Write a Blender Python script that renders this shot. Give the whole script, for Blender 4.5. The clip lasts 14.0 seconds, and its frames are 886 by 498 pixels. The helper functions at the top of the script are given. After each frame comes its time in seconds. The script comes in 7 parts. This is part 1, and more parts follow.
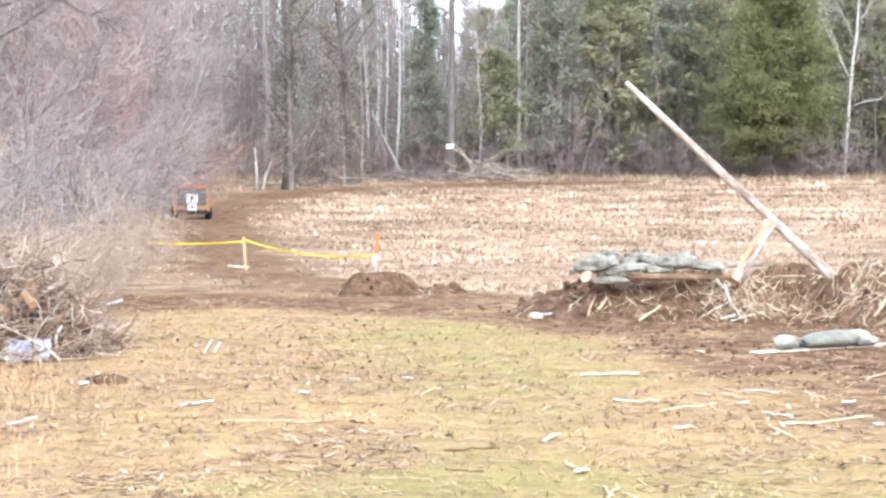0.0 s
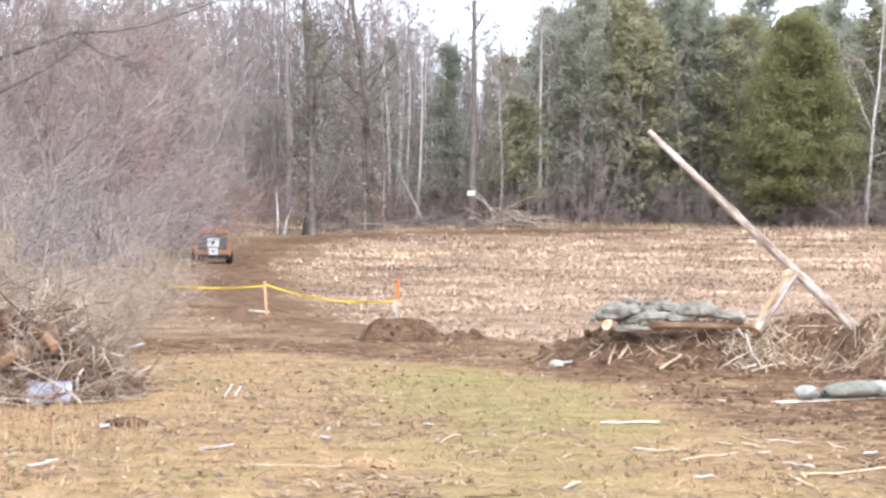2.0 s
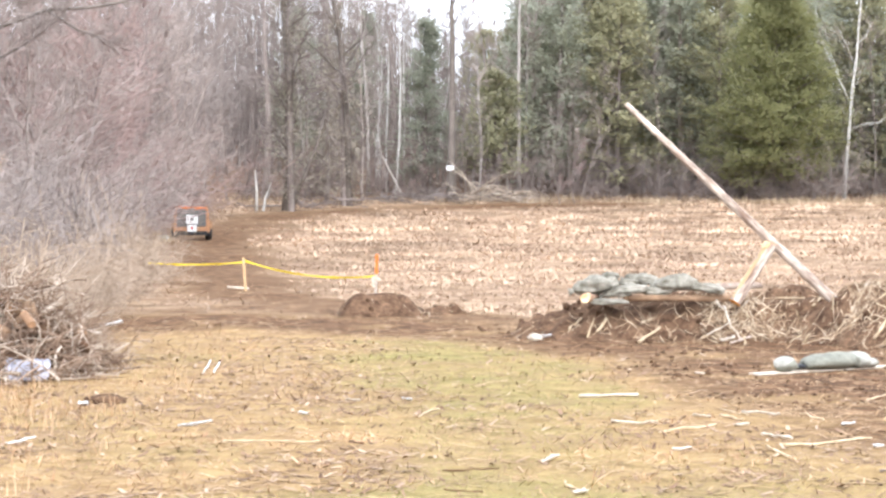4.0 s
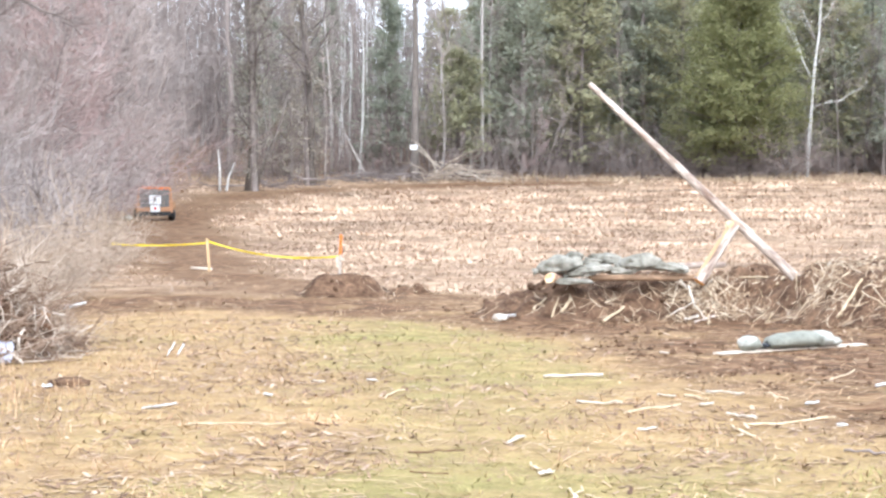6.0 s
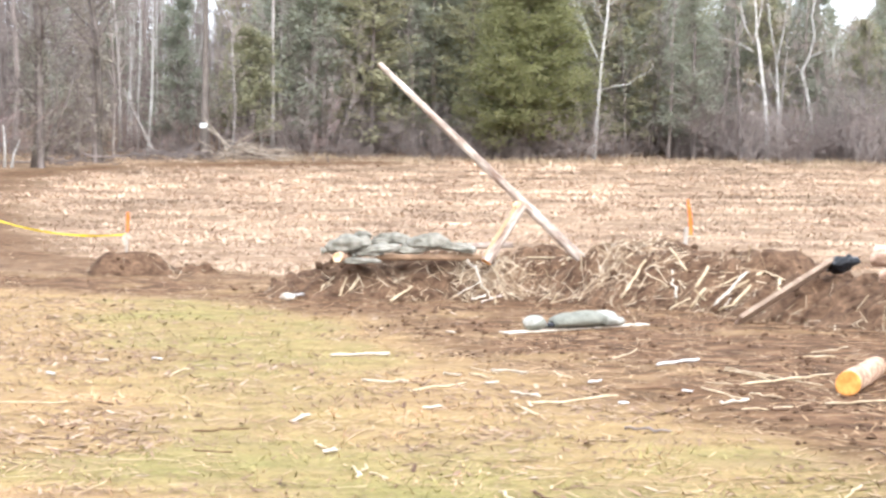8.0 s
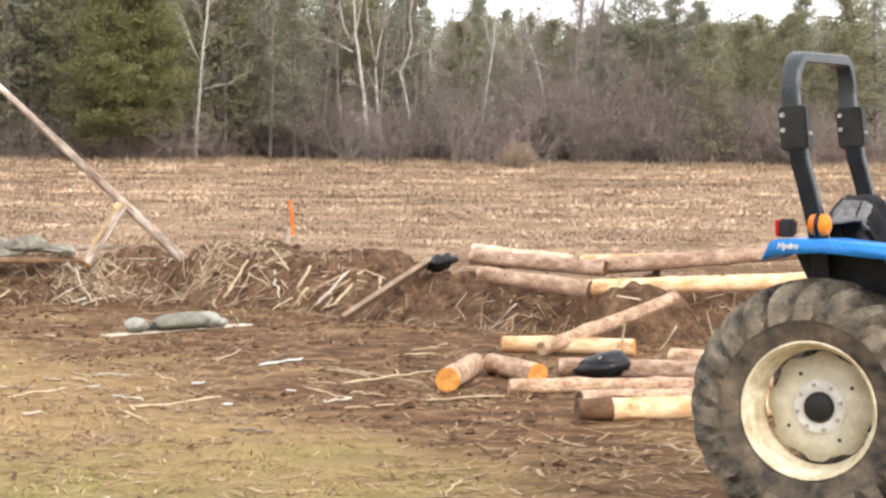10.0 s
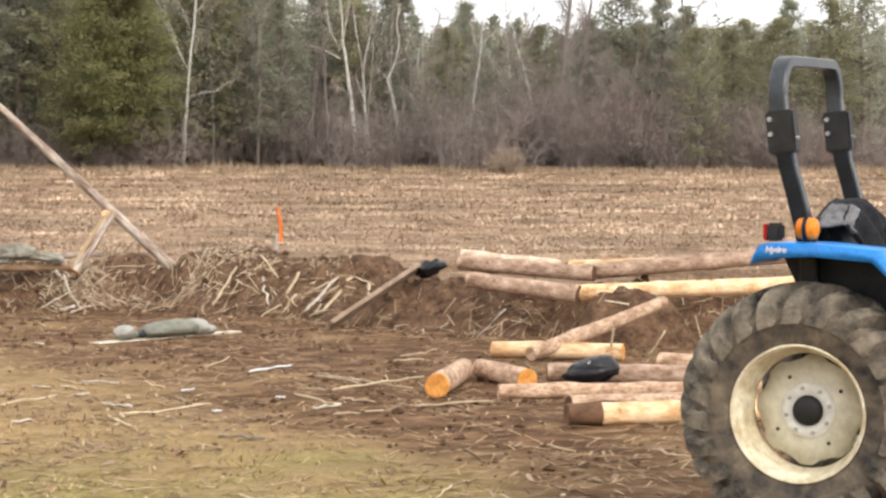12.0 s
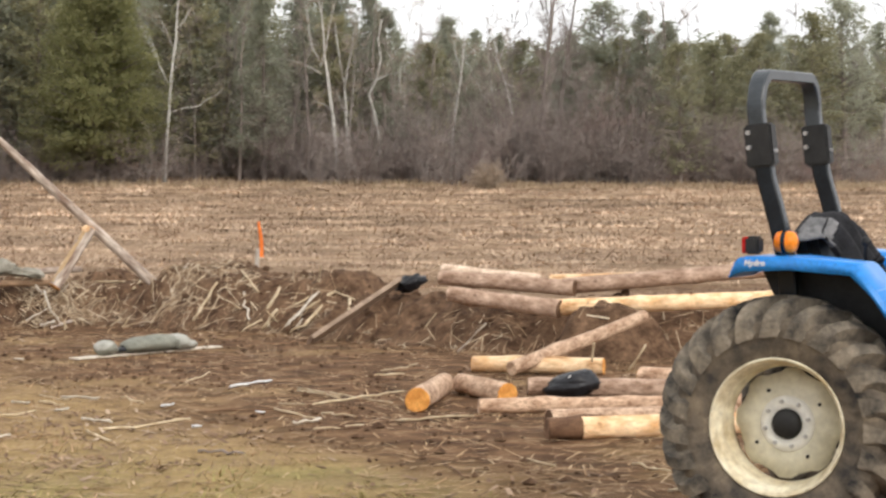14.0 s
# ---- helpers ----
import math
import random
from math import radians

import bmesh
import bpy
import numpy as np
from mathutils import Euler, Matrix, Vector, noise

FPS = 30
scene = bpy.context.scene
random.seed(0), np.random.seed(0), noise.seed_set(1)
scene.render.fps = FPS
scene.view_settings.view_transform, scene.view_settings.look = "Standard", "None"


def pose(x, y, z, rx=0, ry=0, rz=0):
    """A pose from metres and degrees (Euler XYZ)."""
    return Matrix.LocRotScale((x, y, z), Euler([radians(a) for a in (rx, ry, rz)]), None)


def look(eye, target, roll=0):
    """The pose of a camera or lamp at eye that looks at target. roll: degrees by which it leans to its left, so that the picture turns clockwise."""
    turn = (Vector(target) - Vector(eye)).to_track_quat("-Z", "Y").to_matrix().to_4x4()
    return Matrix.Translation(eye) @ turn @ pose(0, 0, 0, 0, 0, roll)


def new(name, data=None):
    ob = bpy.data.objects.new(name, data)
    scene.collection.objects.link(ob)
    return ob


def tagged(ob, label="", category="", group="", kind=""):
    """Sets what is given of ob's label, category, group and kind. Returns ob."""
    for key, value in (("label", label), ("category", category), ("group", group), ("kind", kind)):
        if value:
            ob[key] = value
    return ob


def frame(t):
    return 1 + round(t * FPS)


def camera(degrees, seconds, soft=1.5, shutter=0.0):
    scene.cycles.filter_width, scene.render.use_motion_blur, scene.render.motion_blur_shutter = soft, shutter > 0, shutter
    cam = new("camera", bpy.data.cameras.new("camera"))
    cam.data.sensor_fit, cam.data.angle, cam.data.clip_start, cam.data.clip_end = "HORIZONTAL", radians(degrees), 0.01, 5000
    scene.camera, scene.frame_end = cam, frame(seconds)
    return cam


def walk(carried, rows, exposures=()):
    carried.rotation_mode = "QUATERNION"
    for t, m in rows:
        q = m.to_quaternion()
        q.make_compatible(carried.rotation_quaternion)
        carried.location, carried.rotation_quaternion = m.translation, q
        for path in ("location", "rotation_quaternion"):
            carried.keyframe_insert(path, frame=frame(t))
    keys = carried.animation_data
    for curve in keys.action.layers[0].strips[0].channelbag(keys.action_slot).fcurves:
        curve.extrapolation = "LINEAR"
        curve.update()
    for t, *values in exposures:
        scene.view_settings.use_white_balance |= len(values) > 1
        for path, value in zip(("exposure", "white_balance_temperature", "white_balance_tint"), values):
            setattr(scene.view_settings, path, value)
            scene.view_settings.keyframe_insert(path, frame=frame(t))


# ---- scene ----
# The camera stands still in the hand, 1.7 m over the ground, and pans to the right.
cam = camera(24.0, 14.0, soft=2.6, shutter=0.2)
EYE = 1.7
ROWS = [
    (0, 0, 0, 0, 0, -1.93, 0),
    (0.5, -0.01, -0.006, -0.007, 0.297, -2.216, -0.274),
    (1, -0.018, -0.018, -0.008, 0.129, -2.034, -0.678),
    (1.5, -0.018, -0.004, 0.003, 0.366, -1.299, -0.549),
    (2, -0.017, -0.012, -0.004, 0.556, -0.646, -0.566),
    (2.5, -0.009, -0.007, -0.003, -0.04, -0.264, -0.38),
    (3, -0.018, -0.011, -0.003, 0.015, -1.158, 0.108),
    (3.2, 0.006, -0, -0.014, 0.092, -1.267, -0.06),
    (5.5, -0.003, 0.001, 0.003, -0.36, -1.434, 0.065),
    (6, -0.003, 0.016, 0.006, -0.998, -1.906, 0.046),
    (6.5, -0.003, 0.011, 0.005, -1.34, -1.7, -0.111),
    (7, 0.005, -0.004, 0.005, -2.115, -1.827, -0.171),
    (7.5, 0.01, 0.014, -0.002, -4.091, -2.089, -0.309),
    (8, 0.023, 0.014, -0.004, -6.761, -2.43, -0.553),
    (8.5, 0.042, 0.037, -0, -10.585, -2.278, -0.671),
    (9, 0.018, 0.027, 0.011, -14.263, -2.753, -0.696),
    (9.2, 0.021, 0.006, 0.018, -15.518, -2.678, -0.56),
    (9.7, 0.02, 0.003, 0.012, -17.55, -2.45, -0.5),
    (11.3, 0.014, -0.003, -0, -17.857, -1.998, -0.388),
    (11.5, 0.009, -0.008, -0.001, -18.081, -2.184, -0.385),
    (12, 0.012, -0.011, 0.007, -17.995, -2.181, -0.186),
    (12.5, 0.02, -0.009, 0.002, -18.263, -1.861, -0.086),
    (13, 0.008, -0.016, 0.011, -17.607, -1.807, -0.022),
    (13.5, 0.019, -0.011, 0.004, -17.312, -2.139, 0.088),
    (14, 0.029, -0.01, -0, -18.484, -1.76, -0.116),
]


def held(x, y, z, yaw, pitch, roll):
    return pose(x, y, EYE + z, 0, 0, yaw) @ pose(0, 0, 0, pitch) @ pose(0, 0, 0, 0, roll) @ pose(0, 0, 0, 90)


EXPOSURES = [
    (0.0, 0.76, 5650, 9), (1.5, 0.74, 5500, 8), (2.0, 0.42, 5800, 12), (2.5, 0.28, 6200, 12), (3.0, 0.45, 6200, 12), (5.5, 0.71, 5600, 8), (6.5, 0.7, 5750, 10),
    (7.5, 0.72, 5850, 11), (8.0, 0.72, 5950, 10), (9.0, 0.4, 6400, 11), (11.5, -0.18, 6750, 10), (12.0, -0.16, 6750, 10), (12.5, -0.41, 6750, 10), (14.0, -0.39, 6700, 9.5),
]
walk(cam, [(t, held(*row)) for t, *row in ROWS], EXPOSURES)

# ---- light: a bright overcast sky and a very soft, weak sun ----
SUN_ELEVATION, SUN_TURN = radians(34), radians(165)
world = bpy.data.worlds.new("overcast_sky")
scene.world = world
world.use_nodes = True
wn, wl = world.node_tree.nodes, world.node_tree.links
sky = wn.new("ShaderNodeTexSky")
sky.sky_type, sky.sun_disc, sky.sun_elevation, sky.sun_rotation = "NISHITA", False, SUN_ELEVATION, SUN_TURN
sky.air_density, sky.dust_density = 1.0, 4.0
pale = wn.new("ShaderNodeHueSaturation")
pale.inputs["Saturation"].default_value = 0.12
cloud = wn.new("ShaderNodeMixRGB")
cloud.inputs["Fac"].default_value = 0.72
cloud.inputs["Color2"].default_value = (8.9, 9.1, 9.5, 1)
wl.new(sky.outputs["Color"], pale.inputs["Color"])
wl.new(pale.outputs["Color"], cloud.inputs["Color1"])
wl.new(cloud.outputs["Color"], wn["Background"].inputs["Color"])
wn["Background"].inputs["Strength"].default_value = 0.235
sun = new("sun", bpy.data.lights.new("sun", "SUN"))
sun.data.energy, sun.data.angle, sun.data.color = 1.5, radians(30), (1.0, 0.95, 0.88)
sun.matrix_world = look((0, 0, 50), Vector((0, 0, 50)) - Vector((math.sin(SUN_TURN) * math.cos(SUN_ELEVATION), math.cos(SUN_TURN) * math.cos(SUN_ELEVATION), math.sin(SUN_ELEVATION))))

# ---- materials ----
def material(name, rough=0.8, metal=0.0, spec=0.3):
    m = bpy.data.materials.new(name)
    m.use_nodes = True
    b = m.node_tree.nodes["Principled BSDF"]
    b.inputs["Roughness"].default_value = rough
    b.inputs["Metallic"].default_value = metal
    b.inputs["Specular IOR Level"].default_value = spec
    return m, m.node_tree.nodes, m.node_tree.links, b


def rgb(c):
    return (c[0], c[1], c[2], 1)


def noise_node(n, l, scale, detail=4, stretch=(1, 1, 1), space="Object", rough=0.6):
    tc, mp, nz = n.new("ShaderNodeTexCoord"), n.new("ShaderNodeMapping"), n.new("ShaderNodeTexNoise")
    mp.inputs["Scale"].default_value = stretch
    nz.inputs["Scale"].default_value, nz.inputs["Detail"].default_value, nz.inputs["Roughness"].default_value = scale, detail, rough
    l.new(tc.outputs[space], mp.inputs["Vector"])
    l.new(mp.outputs["Vector"], nz.inputs["Vector"])
    return nz.outputs["Fac"]


def ramp(n, l, fac, stops):
    r = n.new("ShaderNodeValToRGB")
    while len(r.color_ramp.elements) < len(stops):
        r.color_ramp.elements.new(0.5)
    for e, (p, c) in zip(r.color_ramp.elements, stops):
        e.position, e.color = p, rgb(c)
    l.new(fac, r.inputs["Fac"])
    return r.outputs["Color"]


def mix(n, l, fac, a, b, how="MIX"):
    m = n.new("ShaderNodeMixRGB")
    m.blend_type = how
    for socket, v in (("Fac", fac), ("Color1", a), ("Color2", b)):
        if isinstance(v, (int, float)):
            m.inputs[socket].default_value = v
        elif isinstance(v, tuple):
            m.inputs[socket].default_value = rgb(v)
        else:
            l.new(v, m.inputs[socket])
    return m.outputs["Color"]


def bump(n, l, b, height, strength=0.4, distance=0.01):
    k = n.new("ShaderNodeBump")
    k.inputs["Strength"].default_value, k.inputs["Distance"].default_value = strength, distance
    l.new(height, k.inputs["Height"])
    l.new(k.outputs["Normal"], b.inputs["Normal"])


def simple(name, a, b2, scale=8, rough=0.8, metal=0.0, stretch=(1, 1, 1), bumps=0.3, fine=60, spread=0.12, spec=0.3, grit=0.5):
    """Two colours by a broad noise, varied again by a fine one and by the object."""
    m, n, l, b = material(name, rough, metal, spec)
    base = ramp(n, l, noise_node(n, l, scale, 5, stretch), [(0.32, a), (0.68, b2)])
    grain = noise_node(n, l, fine, 3, stretch)
    base = mix(n, l, grit, base, ramp(n, l, grain, [(0.3, (0.45, 0.43, 0.42)), (0.7, (1.08, 1.08, 1.08))]), "MULTIPLY")
    if spread:
        info = n.new("ShaderNodeObjectInfo")
        base = mix(n, l, 1.0, base, ramp(n, l, info.outputs["Random"], [(0, (1 - spread,) * 3), (1, (1 + spread,) * 3)]), "MULTIPLY")
    l.new(base, b.inputs["Base Color"])
    if bumps:
        bump(n, l, b, grain, bumps, 0.01)
    return m


def timber(name, a, b2, knot, scale=9, rough=0.85, bumps=0.8, fine=26, grit=0.6, spots=0.16, streak=0.5):
    """Round timber: two tones, long streaks down the stem, and scattered dark knots."""
    m, n, l, b = material(name, rough, 0, 0.25)
    base = ramp(n, l, noise_node(n, l, scale, 6, (1, 1, 0.55)), [(0.36, a), (0.60, b2)])
    grain = noise_node(n, l, fine * 1.7, 5, (1, 1, 0.55))
    base = mix(n, l, grit, base, ramp(n, l, grain, [(0.36, (0.40, 0.34, 0.30)), (0.50, (0.98, 0.97, 0.96)), (0.68, (1.16, 1.16, 1.16))]), "MULTIPLY")
    base = mix(n, l, streak, base, ramp(n, l, noise_node(n, l, 7, 5, (1, 1, 0.5)), [(0.36, (0.50, 0.42, 0.37)), (0.50, (1.06, 1.06, 1.06))]), "MULTIPLY")
    tc, vo = n.new("ShaderNodeTexCoord"), n.new("ShaderNodeTexVoronoi")
    vo.inputs["Scale"].default_value = 6.5
    l.new(tc.outputs["Object"], vo.inputs["Vector"])
    base = mix(n, l, ramp(n, l, vo.outputs["Distance"], [(spots * 0.5, (0.75, 0.75, 0.75)), (spots * 1.2, (0, 0, 0))]), base, knot)
    info = n.new("ShaderNodeObjectInfo")
    base = mix(n, l, 1.0, base, ramp(n, l, info.outputs["Random"], [(0, (0.86, 0.86, 0.86)), (1, (1.1, 1.08, 1.06))]), "MULTIPLY")
    l.new(base, b.inputs["Base Color"])
    bump(n, l, b, grain, bumps, 0.01)
    return m


def island(name, stops, rough=0.85, spread=0.15, through_light=0.0):
    """Colour by each loose piece of the mesh (leaf, twig, stalk), shifted a little by the object."""
    m, n, l, b = material(name, rough, 0, 0.15)
    geo, info = n.new("ShaderNodeNewGeometry"), n.new("ShaderNodeObjectInfo")
    base = ramp(n, l, geo.outputs["Random Per Island"], stops)
    base = mix(n, l, 1.0, base, ramp(n, l, info.outputs["Random"], [(0, (1 - spread, 1 - spread, 1 - spread)), (1, (1 + spread, 1 + spread * 0.8, 1 + spread * 0.7))]), "MULTIPLY")
    l.new(base, b.inputs["Base Color"])
    if through_light:
        tr, ad = n.new("ShaderNodeBsdfTranslucent"), n.new("ShaderNodeMixShader")
        l.new(base, tr.inputs["Color"])
        ad.inputs["Fac"].default_value = through_light
        l.new(b.outputs["BSDF"], ad.inputs[1])
        l.new(tr.outputs["BSDF"], ad.inputs[2])
        l.new(ad.outputs["Shader"], n["Material Output"].inputs["Surface"])
    return m


def vertex_tinted(name, rough=0.9):
    """Colour from the mesh's own colour layer, roughened by a fine noise."""
    m, n, l, b = material(name, rough, 0, 0.15)
    at = n.new("ShaderNodeAttribute")
    at.attribute_name = "tint"
    base = mix(n, l, 0.4, at.outputs["Color"], ramp(n, l, noise_node(n, l, 25, 3), [(0.3, (0.6, 0.6, 0.6)), (0.7, (1.1, 1.1, 1.1))]), "MULTIPLY")
    l.new(base, b.inputs["Base Color"])
    return m


def ground_material():
    m, n, l, b = material("ground_soil_and_grass", 0.95, 0, 0.1)

    def zone(name):
        a = n.new("ShaderNodeAttribute")
        a.attribute_name = name
        return a.outputs["Fac"]

    broad, mid, fine = noise_node(n, l, 0.55, 4), noise_node(n, l, 3.2, 5), noise_node(n, l, 22, 4)
    flat = noise_node(n, l, 1.3, 6)
    grass = ramp(n, l, mid, [(0.28, (0.212, 0.13, 0.063)), (0.45, (0.333, 0.22, 0.105)), (0.62, (0.424, 0.295, 0.14)), (0.8, (0.505, 0.37, 0.19))])
    green = ramp(n, l, mid, [(0.3, (0.205, 0.18, 0.064)), (0.7, (0.32, 0.275, 0.105))])
    gm = n.new("ShaderNodeMath")
    gm.operation = "MULTIPLY"
    l.new(zone("green"), gm.inputs[0])
    l.new(ramp(n, l, broad, [(0.35, (0.15, 0.15, 0.15)), (0.65, (1, 1, 1))]), gm.inputs[1])
    grass = mix(n, l, gm.outputs["Value"], grass, green)
    grass = mix(n, l, ramp(n, l, noise_node(n, l, 1.6, 6), [(0.50, (0, 0, 0)), (0.64, (0.5, 0.5, 0.5))]), grass, (0.25, 0.165, 0.10))
    mud = ramp(n, l, mid, [(0.30, (0.042, 0.022, 0.011)), (0.5, (0.135, 0.073, 0.039)), (0.72, (0.275, 0.165, 0.092))])
    field = ramp(n, l, flat, [(0.28, (0.25, 0.165, 0.109)), (0.5, (0.38, 0.267, 0.179)), (0.72, (0.58, 0.442, 0.309))])
    field = mix(n, l, 0.55, field, ramp(n, l, fine, [(0.3, (0.55, 0.5, 0.45)), (0.7, (1.15, 1.15, 1.12))]), "MULTIPLY")
    field = mix(n, l, 0.4, field, ramp(n, l, noise_node(n, l, 2.6, 5, (0.8, 1, 1)), [(0.36, (0.5, 0.45, 0.42)), (0.60, (1.15, 1.12, 1.08))]), "MULTIPLY")
    field = mix(n, l, 0.75, field, ramp(n, l, noise_node(n, l, 0.28, 6), [(0.35, (0.45, 0.42, 0.40)), (0.62, (1.1, 1.1, 1.1))]), "MULTIPLY")
    scrub = ramp(n, l, mid, [(0.3, (0.15, 0.092, 0.066)), (0.7, (0.30, 0.205, 0.145))])
    c = mix(n, l, zone("field"), grass, field)
    c = mix(n, l, zone("scrub"), c, scrub)
    c = mix(n, l, zone("mud"), c, mud)
    c = mix(n, l, 0.6, c, ramp(n, l, fine, [(0.3, (0.6, 0.58, 0.55)), (0.7, (1.12, 1.12, 1.1))]), "MULTIPLY")
    l.new(c, b.inputs["Base Color"])
    bump(n, l, b, fine, 0.7, 0.03)
    return m


M_GROUND = ground_material()
M_DIRT = simple("dug_dirt", (0.055, 0.030, 0.018), (0.22, 0.134, 0.082), 6, 0.95, bumps=1.0, fine=22, spread=0.06, spec=0.1, grit=0.8)
M_TINT = vertex_tinted("dry_plant_litter")
M_BARK = timber("pine_bark", (0.40, 0.25, 0.162), (0.66, 0.47, 0.335), (0.13, 0.07, 0.042), 11, spots=0.13, streak=0.5, grit=0.5)
M_OLDBARK = timber("darker_pine_bark", (0.30, 0.19, 0.13), (0.58, 0.42, 0.32), (0.10, 0.055, 0.035), 8, spots=0.13, streak=0.6, grit=0.5)
M_PALELOG = timber("bleached_log_bark", (0.58, 0.43, 0.32), (0.84, 0.69, 0.55), (0.25, 0.15, 0.10), 8, 0.85, 0.5, 30, 0.5)
M_POLE = simple("weathered_pole", (0.25, 0.155, 0.11), (0.88, 0.77, 0.66), 12, 0.85, stretch=(1, 1, 0.22), bumps=0.6, fine=30, grit=0.95)
M_BROWNLOG = simple("orange_brown_bark", (0.15, 0.09, 0.052), (0.36, 0.235, 0.145), 9, 0.85, stretch=(1, 1, 0.3), bumps=0.6, fine=30, grit=0.7)
M_PEELED = timber("peeled_wood", (0.66, 0.375, 0.17), (0.95, 0.715, 0.465), (0.24, 0.10, 0.035), 7, 0.65, 0.3, 34, 0.3, 0.13, 0.6)
M_DARKCUT = simple("old_sawn_end", (0.085, 0.042, 0.022), (0.21, 0.115, 0.064), 10, 0.85, bumps=0.3, fine=70)
M_CUT = simple("sawn_end_grain", (0.55, 0.20, 0.035), (0.86, 0.42, 0.11), 10, 0.8, bumps=0.3, fine=70)
M_PALE = simple("bleached_wood", (0.44, 0.36, 0.265), (0.76, 0.69, 0.59), 7, 0.8, stretch=(1, 1, 0.3), bumps=0.3)
M_PLANK = simple("grey_plank", (0.24, 0.17, 0.12), (0.42, 0.31, 0.23), 5, 0.85, stretch=(0.3, 1, 1), bumps=0.4)
M_BAG = simple("sandbag_cloth", (0.135, 0.125, 0.095), (0.41, 0.385, 0.325), 7, 0.95, bumps=0.6, fine=90)
M_DUMMY = simple("dummy_canvas", (0.18, 0.18, 0.145), (0.30, 0.30, 0.25), 6, 0.9, bumps=0.5, fine=80, spread=0.03)
M_PALECLOTH = simple("pale_grey_canvas", (0.29, 0.29, 0.25), (0.47, 0.46, 0.41), 6, 0.9, bumps=0.5, fine=80, spread=0.03)
M_BLACKCLOTH = simple("black_plastic_sheet", (0.010, 0.010, 0.012), (0.022, 0.022, 0.026), 9, 0.38, bumps=0.4, fine=20)
M_ORANGE = simple("orange_paint", (0.75, 0.14, 0.02), (0.95, 0.26, 0.05), 10, 0.7, bumps=0.1)
M_STAKE = simple("stake_wood", (0.46, 0.30, 0.15), (0.64, 0.46, 0.27), 8, 0.8, stretch=(1, 1, 0.2), bumps=0.2)
M_GREYSTAKE = simple("grey_stake_wood", (0.38, 0.33, 0.28), (0.55, 0.50, 0.44), 8, 0.8, stretch=(1, 1, 0.2), bumps=0.2)
M_TAPE = simple("yellow_tape", (0.72, 0.52, 0.02), (0.85, 0.65, 0.05), 5, 0.5, bumps=0.0)
M_WHITE = simple("white_scrap", (0.70, 0.70, 0.70), (0.88, 0.88, 0.87), 12, 0.7, bumps=0.2)
M_GREYSHEET = simple("grey_plastic", (0.27, 0.27, 0.32), (0.50, 0.50, 0.57), 8, 0.5, bumps=0.2)
M_TYRE = simple("muddy_rubber", (0.026, 0.026, 0.027), (0.215, 0.170, 0.122), 7, 0.9, bumps=0.5, fine=30, spread=0)
M_LUG = simple("dry_mud_on_lugs", (0.016, 0.017, 0.019), (0.30, 0.25, 0.19), 8, 0.9, bumps=0.5, fine=30, spread=0)
M_RIM = simple("cream_rim_paint", (0.50, 0.385, 0.215), (0.93, 0.875, 0.685), 7, 0.45, bumps=0.15, fine=25, spread=0)
M_DISC = simple("pale_disc_paint", (0.60, 0.57, 0.44), (0.80, 0.77, 0.64), 4, 0.5, bumps=0.1, fine=25, spread=0, grit=0.35)
M_FLANGE = simple("off_white_flange", (0.74, 0.73, 0.66), (0.86, 0.85, 0.80), 6, 0.5, bumps=0.1, fine=25, spread=0, grit=0.3)
M_BLACK = simple("black_plastic", (0.012, 0.012, 0.013), (0.03, 0.03, 0.03), 10, 0.5, bumps=0.1, spread=0)
M_ROPS = simple("charcoal_powder_coat", (0.006, 0.009, 0.013), (0.012, 0.017, 0.023), 8, 0.26, bumps=0.04, spread=0, spec=0.27)
# same coat as the posts, lightened to paint in the sky's reflection
M_HOOP = simple("charcoal_coat_sky_sheen", (0.026, 0.033, 0.040), (0.060, 0.070, 0.080), 7, 0.30, bumps=0.04, spread=0, spec=0.45)
M_BLUE = simple("blue_tractor_paint", (0.008, 0.21, 0.66), (0.015, 0.28, 0.80), 5, 0.35, bumps=0.05, spread=0, spec=0.5)
M_STEEL = simple("zinc_bolt", (0.45, 0.45, 0.45), (0.65, 0.65, 0.65), 30, 0.4, 0.8, bumps=0.1, spread=0)
M_CLOTHBLACK = simple("black_jacket_cloth", (0.012, 0.012, 0.014), (0.03, 0.03, 0.034), 14, 0.9, bumps=0.5, spread=0)
M_CLOTHGREY = simple("grey_jacket_lining", (0.09, 0.09, 0.095), (0.27, 0.265, 0.265), 12, 0.9, bumps=0.5, spread=0)
M_RED = simple("red_lens", (0.45, 0.01, 0.01), (0.6, 0.02, 0.02), 10, 0.25, bumps=0.0, spread=0)
M_AMBER = simple("amber_lens", (0.85, 0.20, 0.01), (1.0, 0.30, 0.02), 10, 0.25, bumps=0.0, spread=0)
M_MESH = simple("dark_mesh_panel", (0.10, 0.095, 0.09), (0.18, 0.165, 0.15), 9, 0.7, bumps=0.3, spread=0)
M_CARTORANGE = simple("faded_orange_paint", (0.34, 0.165, 0.08), (0.52, 0.28, 0.15), 6, 0.7, bumps=0.1, spread=0)
M_RUST = simple("rusty_brown_steel", (0.20, 0.115, 0.065), (0.42, 0.25, 0.14), 7, 0.8, bumps=0.2, spread=0)
M_TOPBAR = simple("worn_orange_paint", (0.55, 0.15, 0.05), (0.72, 0.24, 0.09), 8, 0.7, bumps=0.1, spread=0)
M_TRUNK = simple("grey_brown_bark", (0.19, 0.155, 0.137), (0.34, 0.29, 0.262), 5, 0.95, stretch=(1, 1, 0.25), bumps=0.6, fine=20, spread=0.25)
